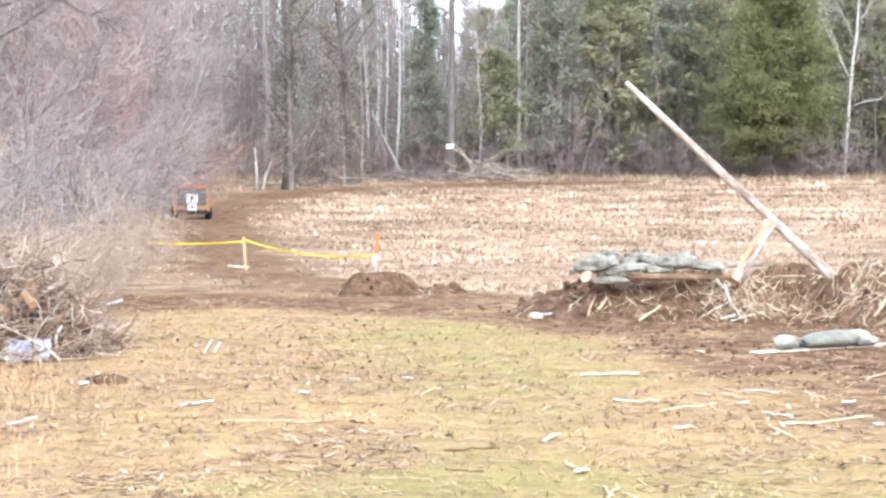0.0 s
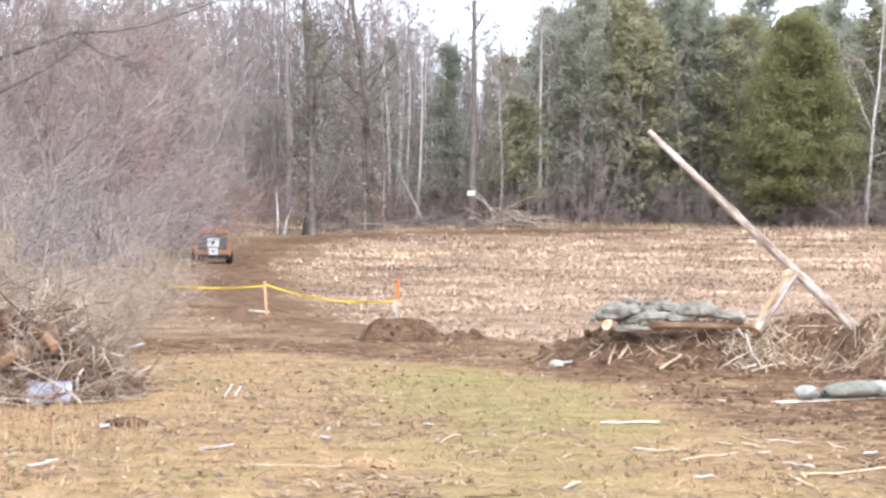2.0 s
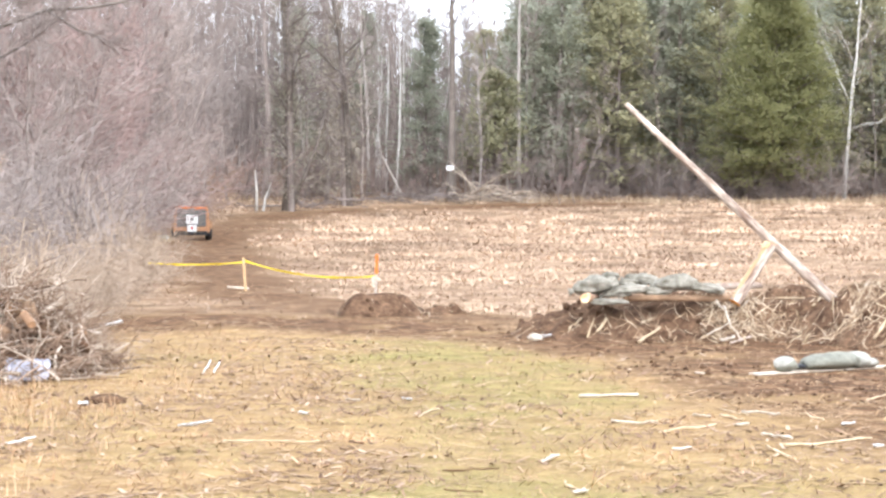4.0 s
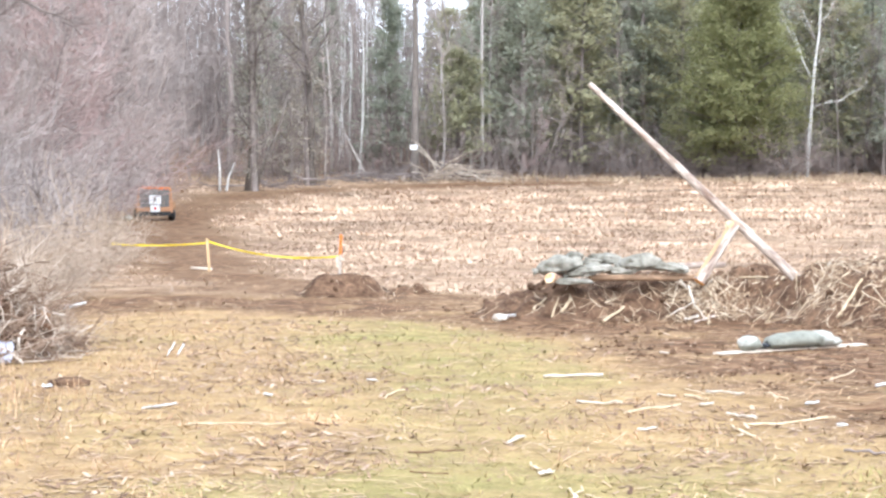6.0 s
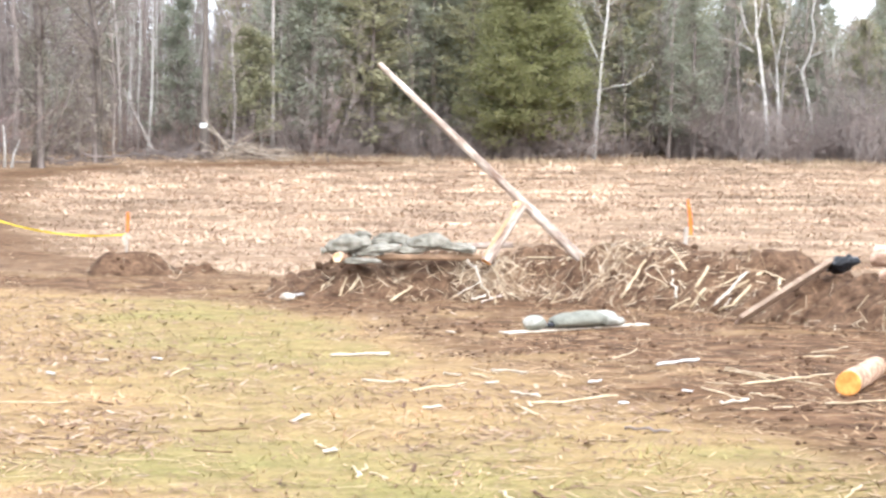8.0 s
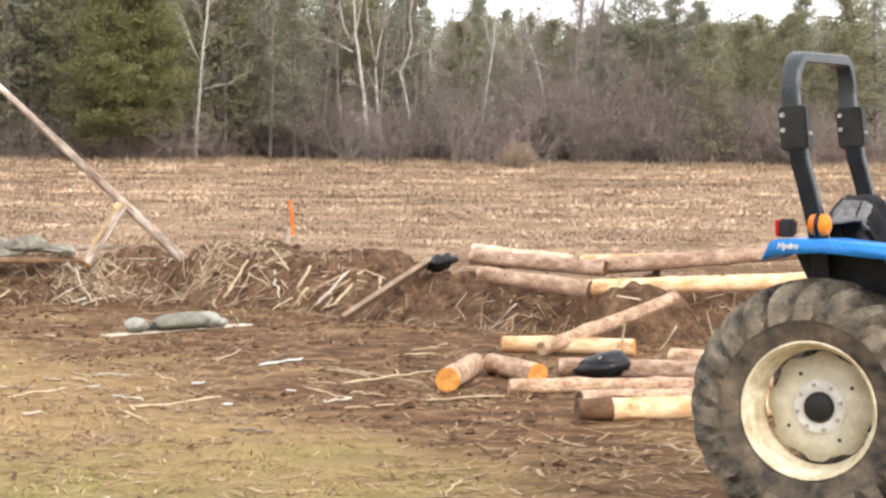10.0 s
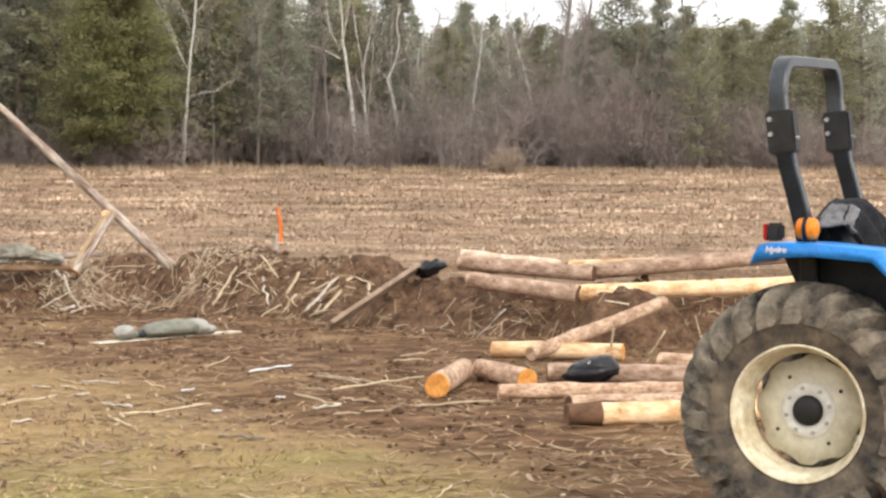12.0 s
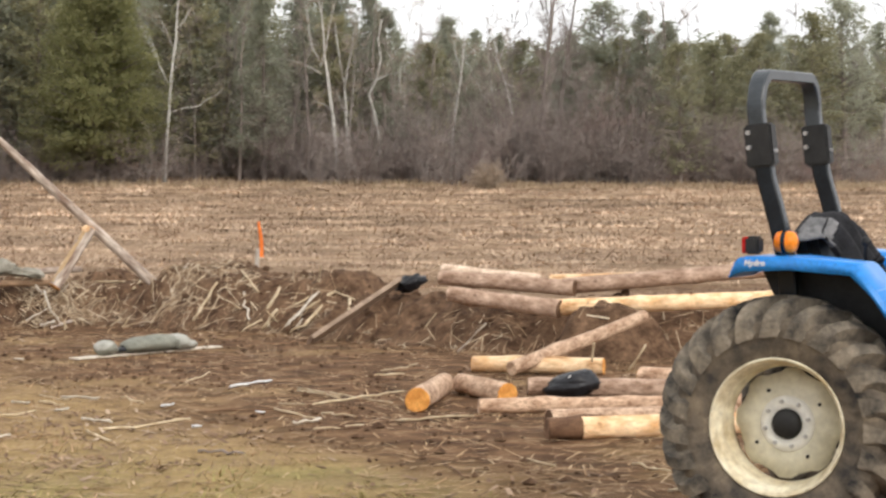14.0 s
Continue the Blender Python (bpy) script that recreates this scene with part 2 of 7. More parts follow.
M_DARKTRUNK = simple("dark_bark", (0.11, 0.093, 0.08), (0.215, 0.183, 0.158), 5, 0.95, stretch=(1, 1, 0.25), bumps=0.6, fine=20, spread=0.1)
M_STALK = simple("dry_corn_stalk", (0.46, 0.34, 0.20), (0.72, 0.60, 0.42), 9, 0.85, bumps=0.2)
M_PALETRUNK = simple("pale_bark", (0.28, 0.25, 0.225), (0.44, 0.405, 0.375), 4, 0.9, stretch=(1, 1, 0.4), bumps=0.4, fine=20, spread=0.2)
M_BIRCH = simple("birch_bark", (0.46, 0.44, 0.40), (0.72, 0.70, 0.66), 3, 0.8, stretch=(1, 1, 1.5), bumps=0.3, fine=20, spread=0.08)
M_TWIG = island("bare_twigs", [(0, (0.235, 0.20, 0.182)), (0.5, (0.285, 0.245, 0.225)), (1, (0.34, 0.30, 0.275))], spread=0.25)
M_REDTWIG = island("reddish_twigs", [(0, (0.25, 0.185, 0.17)), (0.6, (0.30, 0.225, 0.205)), (1, (0.35, 0.27, 0.25))], spread=0.2)
M_DARKTWIG = island("dark_twigs", [(0, (0.175, 0.145, 0.13)), (0.6, (0.215, 0.18, 0.163)), (1, (0.26, 0.222, 0.204))], spread=0.2)
M_BROWNTWIG = island("brown_branches", [(0, (0.12, 0.078, 0.054)), (0.5, (0.20, 0.135, 0.095)), (1, (0.31, 0.225, 0.165))], spread=0.1)
M_TANTWIG = island("tan_dry_branches", [(0, (0.27, 0.205, 0.15)), (0.5, (0.36, 0.28, 0.21)), (1, (0.46, 0.375, 0.295))], spread=0.1)
M_PALETWIG = island("pale_twigs", [(0, (0.27, 0.22, 0.17)), (0.6, (0.42, 0.35, 0.28)), (1, (0.56, 0.49, 0.41))], spread=0.15)
# evergreen colours paler than real foliage: distance haze is put into them
M_CEDAR = island("cedar_sprays", [(0, (0.235, 0.24, 0.115)), (0.5, (0.272, 0.275, 0.132)), (1, (0.318, 0.314, 0.158))], spread=0.12, through_light=0.6)
M_PINE = island("pine_needles", [(0, (0.365, 0.38, 0.30)), (0.5, (0.42, 0.435, 0.345)), (1, (0.475, 0.485, 0.38))], spread=0.12, through_light=0.68)
M_OLIVE = island("yellowish_sprays", [(0, (0.29, 0.285, 0.18)), (0.5, (0.345, 0.335, 0.208)), (1, (0.405, 0.385, 0.24))], spread=0.15, through_light=0.5)
M_DULL = island("dull_vine_leaves", [(0, (0.225, 0.20, 0.155)), (0.5, (0.285, 0.255, 0.20)), (1, (0.345, 0.305, 0.245))], spread=0.1, through_light=0.3)
M_FAR = simple("far_woods", (0.22, 0.196, 0.18), (0.34, 0.31, 0.29), 0.35, 1.0, stretch=(1, 1, 0.12), bumps=0.0, fine=3.0, spread=0)

# ---- helpers for meshes ----
def vnoise(x, y, scale, seed=0):
    """Smooth value noise on arrays, 0 to 1."""
    x, y = np.asarray(x, float) * scale + 31.7 * seed, np.asarray(y, float) * scale - 17.3 * seed
    xi, yi = np.floor(x), np.floor(y)
    u, v = x - xi, y - yi
    u, v = u * u * (3 - 2 * u), v * v * (3 - 2 * v)

    def h(a, b):
        s = np.sin(a * 127.1 + b * 311.7 + seed * 74.7) * 43758.5453
        return s - np.floor(s)

    return (h(xi, yi) * (1 - u) + h(xi + 1, yi) * u) * (1 - v) + (h(xi, yi + 1) * (1 - u) + h(xi + 1, yi + 1) * u) * v


def fbm(x, y, scale, seed=0, octaves=4):
    s, a, t = 0, 1.0, 0
    for k in range(octaves):
        s, t = s + a * vnoise(x, y, scale * 2 ** k, seed + k), t + a
        a *= 0.5
    return s / t


def smooth(a, b, v):
    q = np.clip((np.asarray(v, float) - a) / (b - a), 0, 1)
    return q * q * (3 - 2 * q)


def near_line(x, y, pts):
    """Distance to a polyline in the plan."""
    best = np.full(np.shape(x), 1e9)
    for (ax, ay), (bx, by) in zip(pts, pts[1:]):
        dx, dy = bx - ax, by - ay
        q = np.clip(((x - ax) * dx + (y - ay) * dy) / (dx * dx + dy * dy), 0, 1)
        best = np.minimum(best, np.hypot(x - ax - q * dx, y - ay - q * dy))
    return best


def rise(x, y):
    """The lie of the land: level near the camera, the field rising towards the woods."""
    x, y = np.asarray(x, float), np.asarray(y, float)
    r = np.hypot(x, y)
    left = smooth(9, -1, np.degrees(np.arctan2(x, y)))
    far = 0.000418 * np.clip(r - 45, 0, 80) ** 2 + (0.02 + 0.05 * left) * np.clip(r - 112, 0, 70)
    return far


def land(x, y):
    x, y = np.asarray(x, float), np.asarray(y, float)
    r = np.hypot(x, y)
    return rise(x, y) + 0.05 * (fbm(x, y, 0.45, 3) - 0.5) + 0.03 * (fbm(x, y, 2.0, 5) - 0.5) + smooth(32, 60, r) * 0.12 * (fbm(x, y, 0.6, 9) - 0.5)


def ground_z(x, y):
    return float(land(x, y))


def make_mesh(name, verts, faces, mat, tints=None, smooth_shade=False):
    me = bpy.data.meshes.new(name)
    me.from_pydata([tuple(v) for v in verts] if not isinstance(verts, np.ndarray) else verts.tolist(), [], faces if isinstance(faces, list) else faces.tolist())
    if mat:
        me.materials.append(mat)
    if tints is not None:
        layer = me.attributes.new("tint", "FLOAT_COLOR", "POINT")
        layer.data.foreach_set("color", np.concatenate([tints, np.ones((len(tints), 1))], 1).astype(np.float32).ravel())
    if smooth_shade:
        me.polygons.foreach_set("use_smooth", np.ones(len(me.polygons), bool))
    me.update()
    return me


def part(name, bm, mat, parent=None, label="", smooth_shade=False):
    """Links a bmesh (or a mesh) as one object under a thing or a part."""
    if isinstance(bm, bpy.types.Mesh):
        me = bm
    else:
        me = bpy.data.meshes.new(name)
        bmesh.ops.recalc_face_normals(bm, faces=bm.faces)
        bm.to_mesh(me)
        bm.free()
        me.materials.append(mat)
        if smooth_shade:
            me.polygons.foreach_set("use_smooth", np.ones(len(me.polygons), bool))
    ob = new(name, me)
    if parent:
        ob.parent = parent
    if label:
        tagged(ob, label)
    return ob


def holder(name, m, label, category, group="", kind=""):
    ob = new(name)
    ob.matrix_basis = m
    return tagged(ob, label, category, group, kind)


def box_bm(size, at=(0, 0, 0), turn=None, bevel=0.0, bm=None):
    own = bmesh.new()
    bmesh.ops.create_cube(own, size=1)
    bmesh.ops.scale(own, vec=size, verts=own.verts)
    if bevel:
        bmesh.ops.bevel(own, geom=own.edges[:], offset=bevel, segments=2, affect="EDGES")
    m = Matrix.Translation(at) @ (turn if turn else Matrix())
    bmesh.ops.transform(own, matrix=m, verts=own.verts)
    if bm is None:
        return own
    tmp = bpy.data.meshes.new("tmp")
    own.to_mesh(tmp)
    own.free()
    bm.from_mesh(tmp)
    bpy.data.meshes.remove(tmp)
    return bm


def lathe_bm(profile, n=48, axis="Y"):
    """Revolves (radius, along) pairs round an axis through the origin."""
    bm = bmesh.new()
    rings = []
    for r, a in profile:
        ring = []
        for k in range(n):
            q = 2 * math.pi * k / n
            c, s = r * math.cos(q), r * math.sin(q)
            ring.append(bm.verts.new((c, a, s) if axis == "Y" else (c, s, a)))
        rings.append(ring)
    for a, b in zip(rings, rings[1:]):
        for k in range(n):
            bm.faces.new((a[k], a[(k + 1) % n], b[(k + 1) % n], b[k]))
    return bm


def tube(V, F, pts, rads, n, cap=True):
    """Adds a tapered tube along pts to the lists V and F."""
    k = len(pts)
    base = len(V)
    for i, p in enumerate(pts):
        d = (pts[min(i + 1, k - 1)] - pts[max(i - 1, 0)]).normalized()
        u = d.orthogonal().normalized() if i == 0 else (u - d * u.dot(d)).normalized()
        w = d.cross(u)
        for j in range(n):
            a = 2 * math.pi * j / n
            V.append(p + (u * math.cos(a) + w * math.sin(a)) * rads[i])
    for i in range(k - 1):
        for j in range(n):
            a, b = base + i * n + j, base + i * n + (j + 1) % n
            F.append((a, b, b + n, a + n))
    if cap:
        F.append(tuple(base + (k - 1) * n + j for j in range(n)))
        F.append(tuple(base + j for j in reversed(range(n))))


def spike(V, F, p, q, r):
    """A thin twig: a cone of three sides."""
    d = (q - p).normalized()
    u = d.orthogonal().normalized()
    w = d.cross(u)
    b = len(V)
    V.extend((p + u * r, p + (w * 0.87 - u * 0.5) * r, p - (w * 0.87 + u * 0.5) * r, q))
    F.extend(((b, b + 1, b + 3), (b + 1, b + 2, b + 3), (b + 2, b, b + 3)))


def lay(p0, p1):
    """The pose whose Z runs from p0 to p1, with its origin at p0."""
    d = Vector(p1) - Vector(p0)
    return Matrix.Translation(p0) @ d.to_track_quat("Z", "Y").to_matrix().to_4x4(), d.length

# ---- the ground: lawn, mud, stubble field and track ----
LAWN_EDGE = [(-30, 22.5), (-4.9, 23.0), (-4.3, 26.9), (-3.0, 28.1), (-0.6, 26.3), (0.75, 24.5), (2.0, 22.1), (2.4, 19.5), (2.5, 17.2), (3.3, 15.0), (3.85, 12.5), (3.9, 10.0), (4.2, 0), (4.2, -60)]
TRACK = [(0.5, 29.0), (-2.0, 32.4), (-3.6, 38.4), (-5.8, 54.3), (-7.6, 66.7), (-8.4, 85.7), (-6.8, 95), (-4.0, 98.6), (-0.8, 101.6), (4, 104), (9, 105)]


def inside(x, y, poly):
    r = np.zeros(np.shape(x), bool)
    for (ax, ay), (bx, by) in zip(poly, poly[1:] + poly[:1]):
        c = ((ay > y) != (by > y)) & (x < (bx - ax) * (y - ay) / (by - ay + 1e-12) + ax)
        r ^= c
    return r


def zones(x, y):
    """How far each place is mud, field, scrub or green grass, 0 to 1."""
    wx, wy = x + 1.6 * (fbm(x, y, 0.5, 11) - 0.5), y + 2.6 * (fbm(x, y, 0.5, 12) - 0.5)
    lawn = inside(wx, wy, LAWN_EDGE + [(-60, -60), (-60, 22.5)])
    d = near_line(wx, wy, LAWN_EDGE)
    lawn = np.where(lawn, smooth(-0.2, 0.8, d), 0.2 * smooth(0.8, -0.2, d))
    back = [(-60, 30), (-3.2, 30.5), (0.6, 28.2), (4.5, 27.0), (7.5, 24.2), (9.6, 21.0), (12, 17.5), (16, 10), (20, -60)]
    field = smooth(-0.6, 1.6, np.where(inside(wx, wy, back + [(300, -60), (300, 300), (-60, 300)]), 1, -1) * near_line(wx, wy, back))
    track = smooth(1.7 + 0.024 * np.abs(y - 30), 0.6, near_line(wx, y, TRACK)) * (0.65 + 0.35 * vnoise(x, y, 0.6, 4))
    edge = -4.9 - 0.075 * (y - 23)
    scrub = smooth(-0.5, 2.0, edge - wx) * smooth(22.0, 24.5, y)
    wood = smooth(104, 112, np.hypot(x, y) - 4 * (fbm(x, y, 0.2, 8) - 0.5))
    wood = np.maximum(wood, smooth(-2, 2, -10.5 - wx) * smooth(60, 70, y))
    mud = np.clip(1 - lawn - field, 0, 1) * smooth(0.20, 0.56, fbm(x, y, 0.8, 21) + 0.14)
    mud = np.maximum(mud * (1 - scrub * 0.8), track)
    mud = np.maximum(mud, 0.85 * smooth(1.15, 0.35, np.hypot((wx + 3.3) / 1.6, (wy - 35.0) / 5.0)) * smooth(0.36, 0.60, fbm(x, y, 0.7, 23) + 0.05))
    mud = np.maximum(mud, 0.75 * field * smooth(0.62, 0.75, fbm(x, y, 0.35, 30)) * smooth(46, 34, y))
    green = lawn * (0.3 + 0.7 * smooth(-2.4, -0.5, x)) * smooth(0.55, 0.82, fbm(x, y, 0.45, 40) + 0.46 * smooth(0.10 * y + 0.2, 0.2, np.abs(x - 0.56 + (y - 17) * 0.02)) * smooth(8.5, 11, y))
    green = np.maximum(green, lawn * 1.0 * smooth(14.6, 12.4, np.hypot(x, y) + 2.5 * (fbm(x, y, 0.5, 47) - 0.5)) * smooth(-1, 1.5, x))
    green = green * (0.4 + 0.6 * smooth(0.34, 0.54, fbm(x, y, 0.7, 49)))
    return np.clip(mud, 0, 1), np.clip(field * (1 - 0.2 * track), 0, 1), np.clip(np.maximum(scrub, wood), 0, 1), np.clip(green, 0, 1)


def build_ground():
    ang = np.concatenate([np.radians(np.arange(-24, 44, 0.28)), np.radians(np.arange(44, 336, 6))])
    rad = np.concatenate([[0.4, 2, 4, 6, 7.5], np.geomspace(8.5, 40, 160), np.geomspace(40.6, 150, 90), np.geomspace(156, 2500, 18)])
    A, R = np.meshgrid(ang, rad)
    x, y = (R * np.sin(A)).ravel(), (R * np.cos(A)).ravel()
    z = land(x, y)
    na, nr = len(ang), len(rad)
    i = (np.arange(nr - 1)[:, None] * na + np.arange(na)).ravel()
    j = (np.arange(nr - 1)[:, None] * na + (np.arange(na) + 1) % na).ravel()
    faces = np.stack([i, j, j + na, i + na], 1).tolist()
    x, y, z = np.append(x, 0), np.append(y, 0), np.append(z, ground_z(0, 0))
    faces += [[k, len(x) - 1, (k + 1) % na] for k in range(na)]
    me = make_mesh("ground", np.stack([x, y, z], 1), faces, M_GROUND, smooth_shade=True)
    for name, values in zip(("mud", "field", "scrub", "green"), zones(x, y)):
        me.attributes.new(name, "FLOAT", "POINT").data.foreach_set("value", values.astype(np.float32))
    return tagged(new("ground", me), "trampled dry lawn, bare mud and corn stubble field", "ground", kind="structure")


build_ground()

# ---- dug earth: banks and heaps ----


def heap(name, pts, height, half, label, seed, step=0.055, rough=1.0):
    """A long bank or a round heap of dug earth along a line in the plan."""
    xs, ys = [p[0] for p in pts], [p[1] for p in pts]
    gx, gy = np.arange(min(xs) - half * 1.25, max(xs) + half * 1.25, step), np.arange(min(ys) - half * 1.25, max(ys) + half * 1.25, step)
    X, Y = np.meshgrid(gx, gy)
    wx, wy = X + 0.5 * (fbm(X, Y, 1.1, seed) - 0.5), Y + 0.5 * (fbm(X, Y, 1.1, seed + 5) - 0.5)
    q = np.clip(1 - near_line(wx, wy, pts) / half, 0, 1)
    body = height * smooth(0, 0.85, q) * (0.72 + 0.56 * fbm(X, Y, 0.8, seed + 9))
    clods = rough * ((fbm(X, Y, 4.5, seed + 2) - 0.5) * 0.24 + (vnoise(X, Y, 11, seed + 3) - 0.5) * 0.09)
    Z = land(X, Y) - 0.05 + body + clods * smooth(0.0, 0.25, q)
    keep = q > 0.0
    n0, n1 = X.shape
    idx = np.arange(n0 * n1).reshape(n0, n1)
    cell = keep[:-1, :-1] | keep[1:, :-1] | keep[:-1, 1:] | keep[1:, 1:]
    F = np.stack([idx[:-1, :-1][cell], idx[:-1, 1:][cell], idx[1:, 1:][cell], idx[1:, :-1][cell]], 1)
    used, inv = np.unique(F, return_inverse=True)
    V = np.stack([X.ravel(), Y.ravel(), Z.ravel()], 1)[used]
    me = make_mesh(name, V, inv.reshape(F.shape).tolist(), M_DIRT, smooth_shade=True)
    heaps.append((V, step))
    return tagged(new(name, me), label, "dirt pile", "dug earth piles")


heaps, BANKS = [], []
BANKS.append(heap("earth_bank", [(1.95, 26.07), (3.2, 26.27), (4.9, 25.97)], 0.48, 1.25, "low bank of dark dug earth with straw in it", 50))
BANKS.append(heap("earth_bank", [(5.2, 25.4), (6.1, 24.5), (6.55, 24.1), (6.65, 23.7)], 0.68, 1.3, "rounded heap of dug earth and dry stalks", 60))
BANKS.append(heap("earth_bank", [(7.0, 22.5), (7.9, 20.9), (9.0, 20.0), (10.5, 19.2)], 0.50, 1.35, "long bank of crumbly dark earth under logs", 70))
BANKS.append(heap("dirt_mound", [(4.6, 27.6), (5.1, 27.6)], 0.62, 0.7, "small heap of dark earth behind the bank", 80))
BANKS.append(heap("dirt_mound", [(-1.12, 30.6), (-0.85, 30.65)], 0.40, 0.72, "small round heap of dark earth", 90, rough=0.4))
BANKS.append(heap("dirt_mound", [(-0.3, 30.9), (0.1, 31.0)], 0.14, 0.55, "low heap of earth mixed with straw", 95))


BANKS.append(heap("dirt_mound", [(8.00, 18.97), (8.22, 18.90)], 0.54, 0.60, "lump of earth lying against a peeled log", 98))


def top_z(x, y):
    """The height of the ground or of a heap at a place."""
    z = ground_z(x, y)
    for V, step in heaps:
        d = np.abs(V[:, 0] - x) + np.abs(V[:, 1] - y)
        k = int(np.argmin(d))
        if d[k] < step * 1.2:
            z = max(z, float(V[k, 2]))
    return z


def clods(bank, V, count, seed):
    """Loose lumps of earth on a bank, each a part of it."""
    g = random.Random(seed)
    for k in range(count):
        p = V[g.randrange(len(V))]
        ob = new("clod", CLODS[k % len(CLODS)])
        ob.parent = bank
        size = g.choice((0.02, 0.03, 0.035, 0.05, 0.065)) * g.uniform(0.7, 1.3)
        ob.matrix_basis = pose(p[0], p[1], p[2] + size * 0.2, g.uniform(0, 360), g.uniform(0, 360), g.uniform(0, 360)) @ Matrix.Diagonal((size, size * g.uniform(0.7, 1.2), size * g.uniform(0.6, 1), 1))


CLODS = []
for k in range(4):
    bm = bmesh.new()
    bmesh.ops.create_icosphere(bm, subdivisions=1, radius=1)
    for v in bm.verts:
        v.co *= 1 + 0.45 * noise.noise(v.co * 1.7 + Vector((k * 5.1, 0, 0)))
    me = bpy.data.meshes.new("clod")
    bm.to_mesh(me)
    bm.free()
    me.materials.append(M_DIRT)
    CLODS.append(me)
for k, (bank, (V, step)) in enumerate(zip(BANKS, heaps)):
    clods(bank, V, (80, 80, 110, 20, 10, 8, 4)[k], 300 + k)

# ---- logs, pole, bags, dummy ----
def log(p0, p1, r0, r1, label, bark=None, group="felled logs", seed=0, ends=(True, True), sawn=None, name="log", wobble=0.06, peel=0.0):
    """A round log from p0 to p1, with knots and sawn end faces as parts."""
    rng = random.Random(seed)
    m, length = lay(p0, p1)
    bm = bmesh.new()
    n, k = 18, max(6, int(length / 0.12))
    ph = [rng.uniform(0, 6.28) for _ in range(4)]
    knots = [(rng.uniform(0.08, 0.92) * length, rng.uniform(0, 6.28)) for _ in range(int(length * 3) + 1)]
    bow = rng.uniform(-0.012, 0.012) * length
    rings = []
    for i in range(k + 1):
        a = i / k
        z = a * length
        r = r0 + (r1 - r0) * a
        ring = []
        for j in range(n):
            q = 2 * math.pi * j / n
            f = 1 + wobble * (0.5 * math.sin(2 * q + ph[0] + z) + 0.35 * math.sin(3 * q + ph[1] - 2 * z) + 0.3 * math.sin(5 * z + ph[2] + q))
            for kz, kq in knots:
                dq = (q - kq + math.pi) % (2 * math.pi) - math.pi
                d2 = ((z - kz) / 0.05) ** 2 + (dq * r / 0.035) ** 2
                if d2 < 6:
                    f += 0.22 * math.exp(-d2)
            ring.append(bm.verts.new((r * f * math.cos(q) + bow * math.sin(math.pi * a), r * f * math.sin(q), z)))
        rings.append(ring)
    for a, b in zip(rings, rings[1:]):
        for j in range(n):
            bm.faces.new((a[j], a[(j + 1) % n], b[(j + 1) % n], b[j]))
    low, high = [v.co.copy() for v in rings[0]], [v.co.copy() for v in rings[-1]]
    ob = part(name, bm, bark or M_BARK, None, smooth_shade=True)
    ob.matrix_basis = m
    tagged(ob, label, "log", group)
    for yes, ring, zz in ((ends[0], low, -1), (ends[1], high, 1)):
        if not yes:
            continue
        e = bmesh.new()
        c = sum(ring, Vector()) / n
        rim = [e.verts.new(v) for v in ring]
        inner = [e.verts.new(c + (v - c) * 0.9 + Vector((0, 0, 0.006 * zz))) for v in ring]
        mid = e.verts.new(c + Vector((0, 0, 0.004 * zz)))
        for j in range(n):
            e.faces.new((rim[j], rim[(j + 1) % n], inner[(j + 1) % n], inner[j]))
            e.faces.new((inner[j], inner[(j + 1) % n], mid))
        part("sawn_end", e, sawn or M_CUT, ob, "fresh orange sawn end")
    if peel:
        face = m.to_3x3().inverted() @ Vector((-0.35, -0.9, 0.12))
        peel = math.atan2(face.y, face.x)
        e = bmesh.new()
        strips = 14
        rows = []
        for i in range(k + 1):
            a = 0.16 + 0.83 * i / k
            r = (r0 + (r1 - r0) * a) * 1.06
            rows.append([e.verts.new((r * math.cos(peel + 2.5 * (j / strips - 0.5)) + bow * math.sin(math.pi * a), r * math.sin(peel + 2.5 * (j / strips - 0.5)), a * length)) for j in range(strips + 1)])
        for a, b in zip(rows, rows[1:]):
            for j in range(strips):
                e.faces.new((a[j], a[j + 1], b[j + 1], b[j]))
        part("peeled_strip", e, M_PEELED, ob, "bare strip where the bark was peeled")
    return ob


# the leaning pole and its prop
log((4.95, 25.52, 0.33), (2.27, 25.89, 2.89), 0.068, 0.035, "long weathered pole leaning up out of the bank", M_POLE, "", 3, sawn=M_PALE, name="leaning_pole", wobble=0.03)
prop = log((3.56, 25.36, 0.46), (4.02, 25.50, 1.16), 0.075, 0.070, "short split log propping up the leaning pole", M_POLE, "", 4, name="prop_log")
side = prop.matrix_basis.to_3x3().inverted() @ Vector((-0.75, -0.6, 0.3))
turn = math.atan2(side.y, side.x)
part("split_face", box_bm((0.018, 0.06, 0.74), (0.066 * math.cos(turn), 0.066 * math.sin(turn), 0.40), pose(0, 0, 0, 0, 0, math.degrees(turn)), 0.006), M_STAKE, prop, "orange split edge of the prop")
part("wedge", box_bm((0.09, 0.10, 0.09), (0.05 * math.cos(turn), 0.05 * math.sin(turn), 0.80), pose(0, 0, 0, 0, 0, math.degrees(turn)), 0.015), M_PEELED, prop, "yellow wedge at the top")

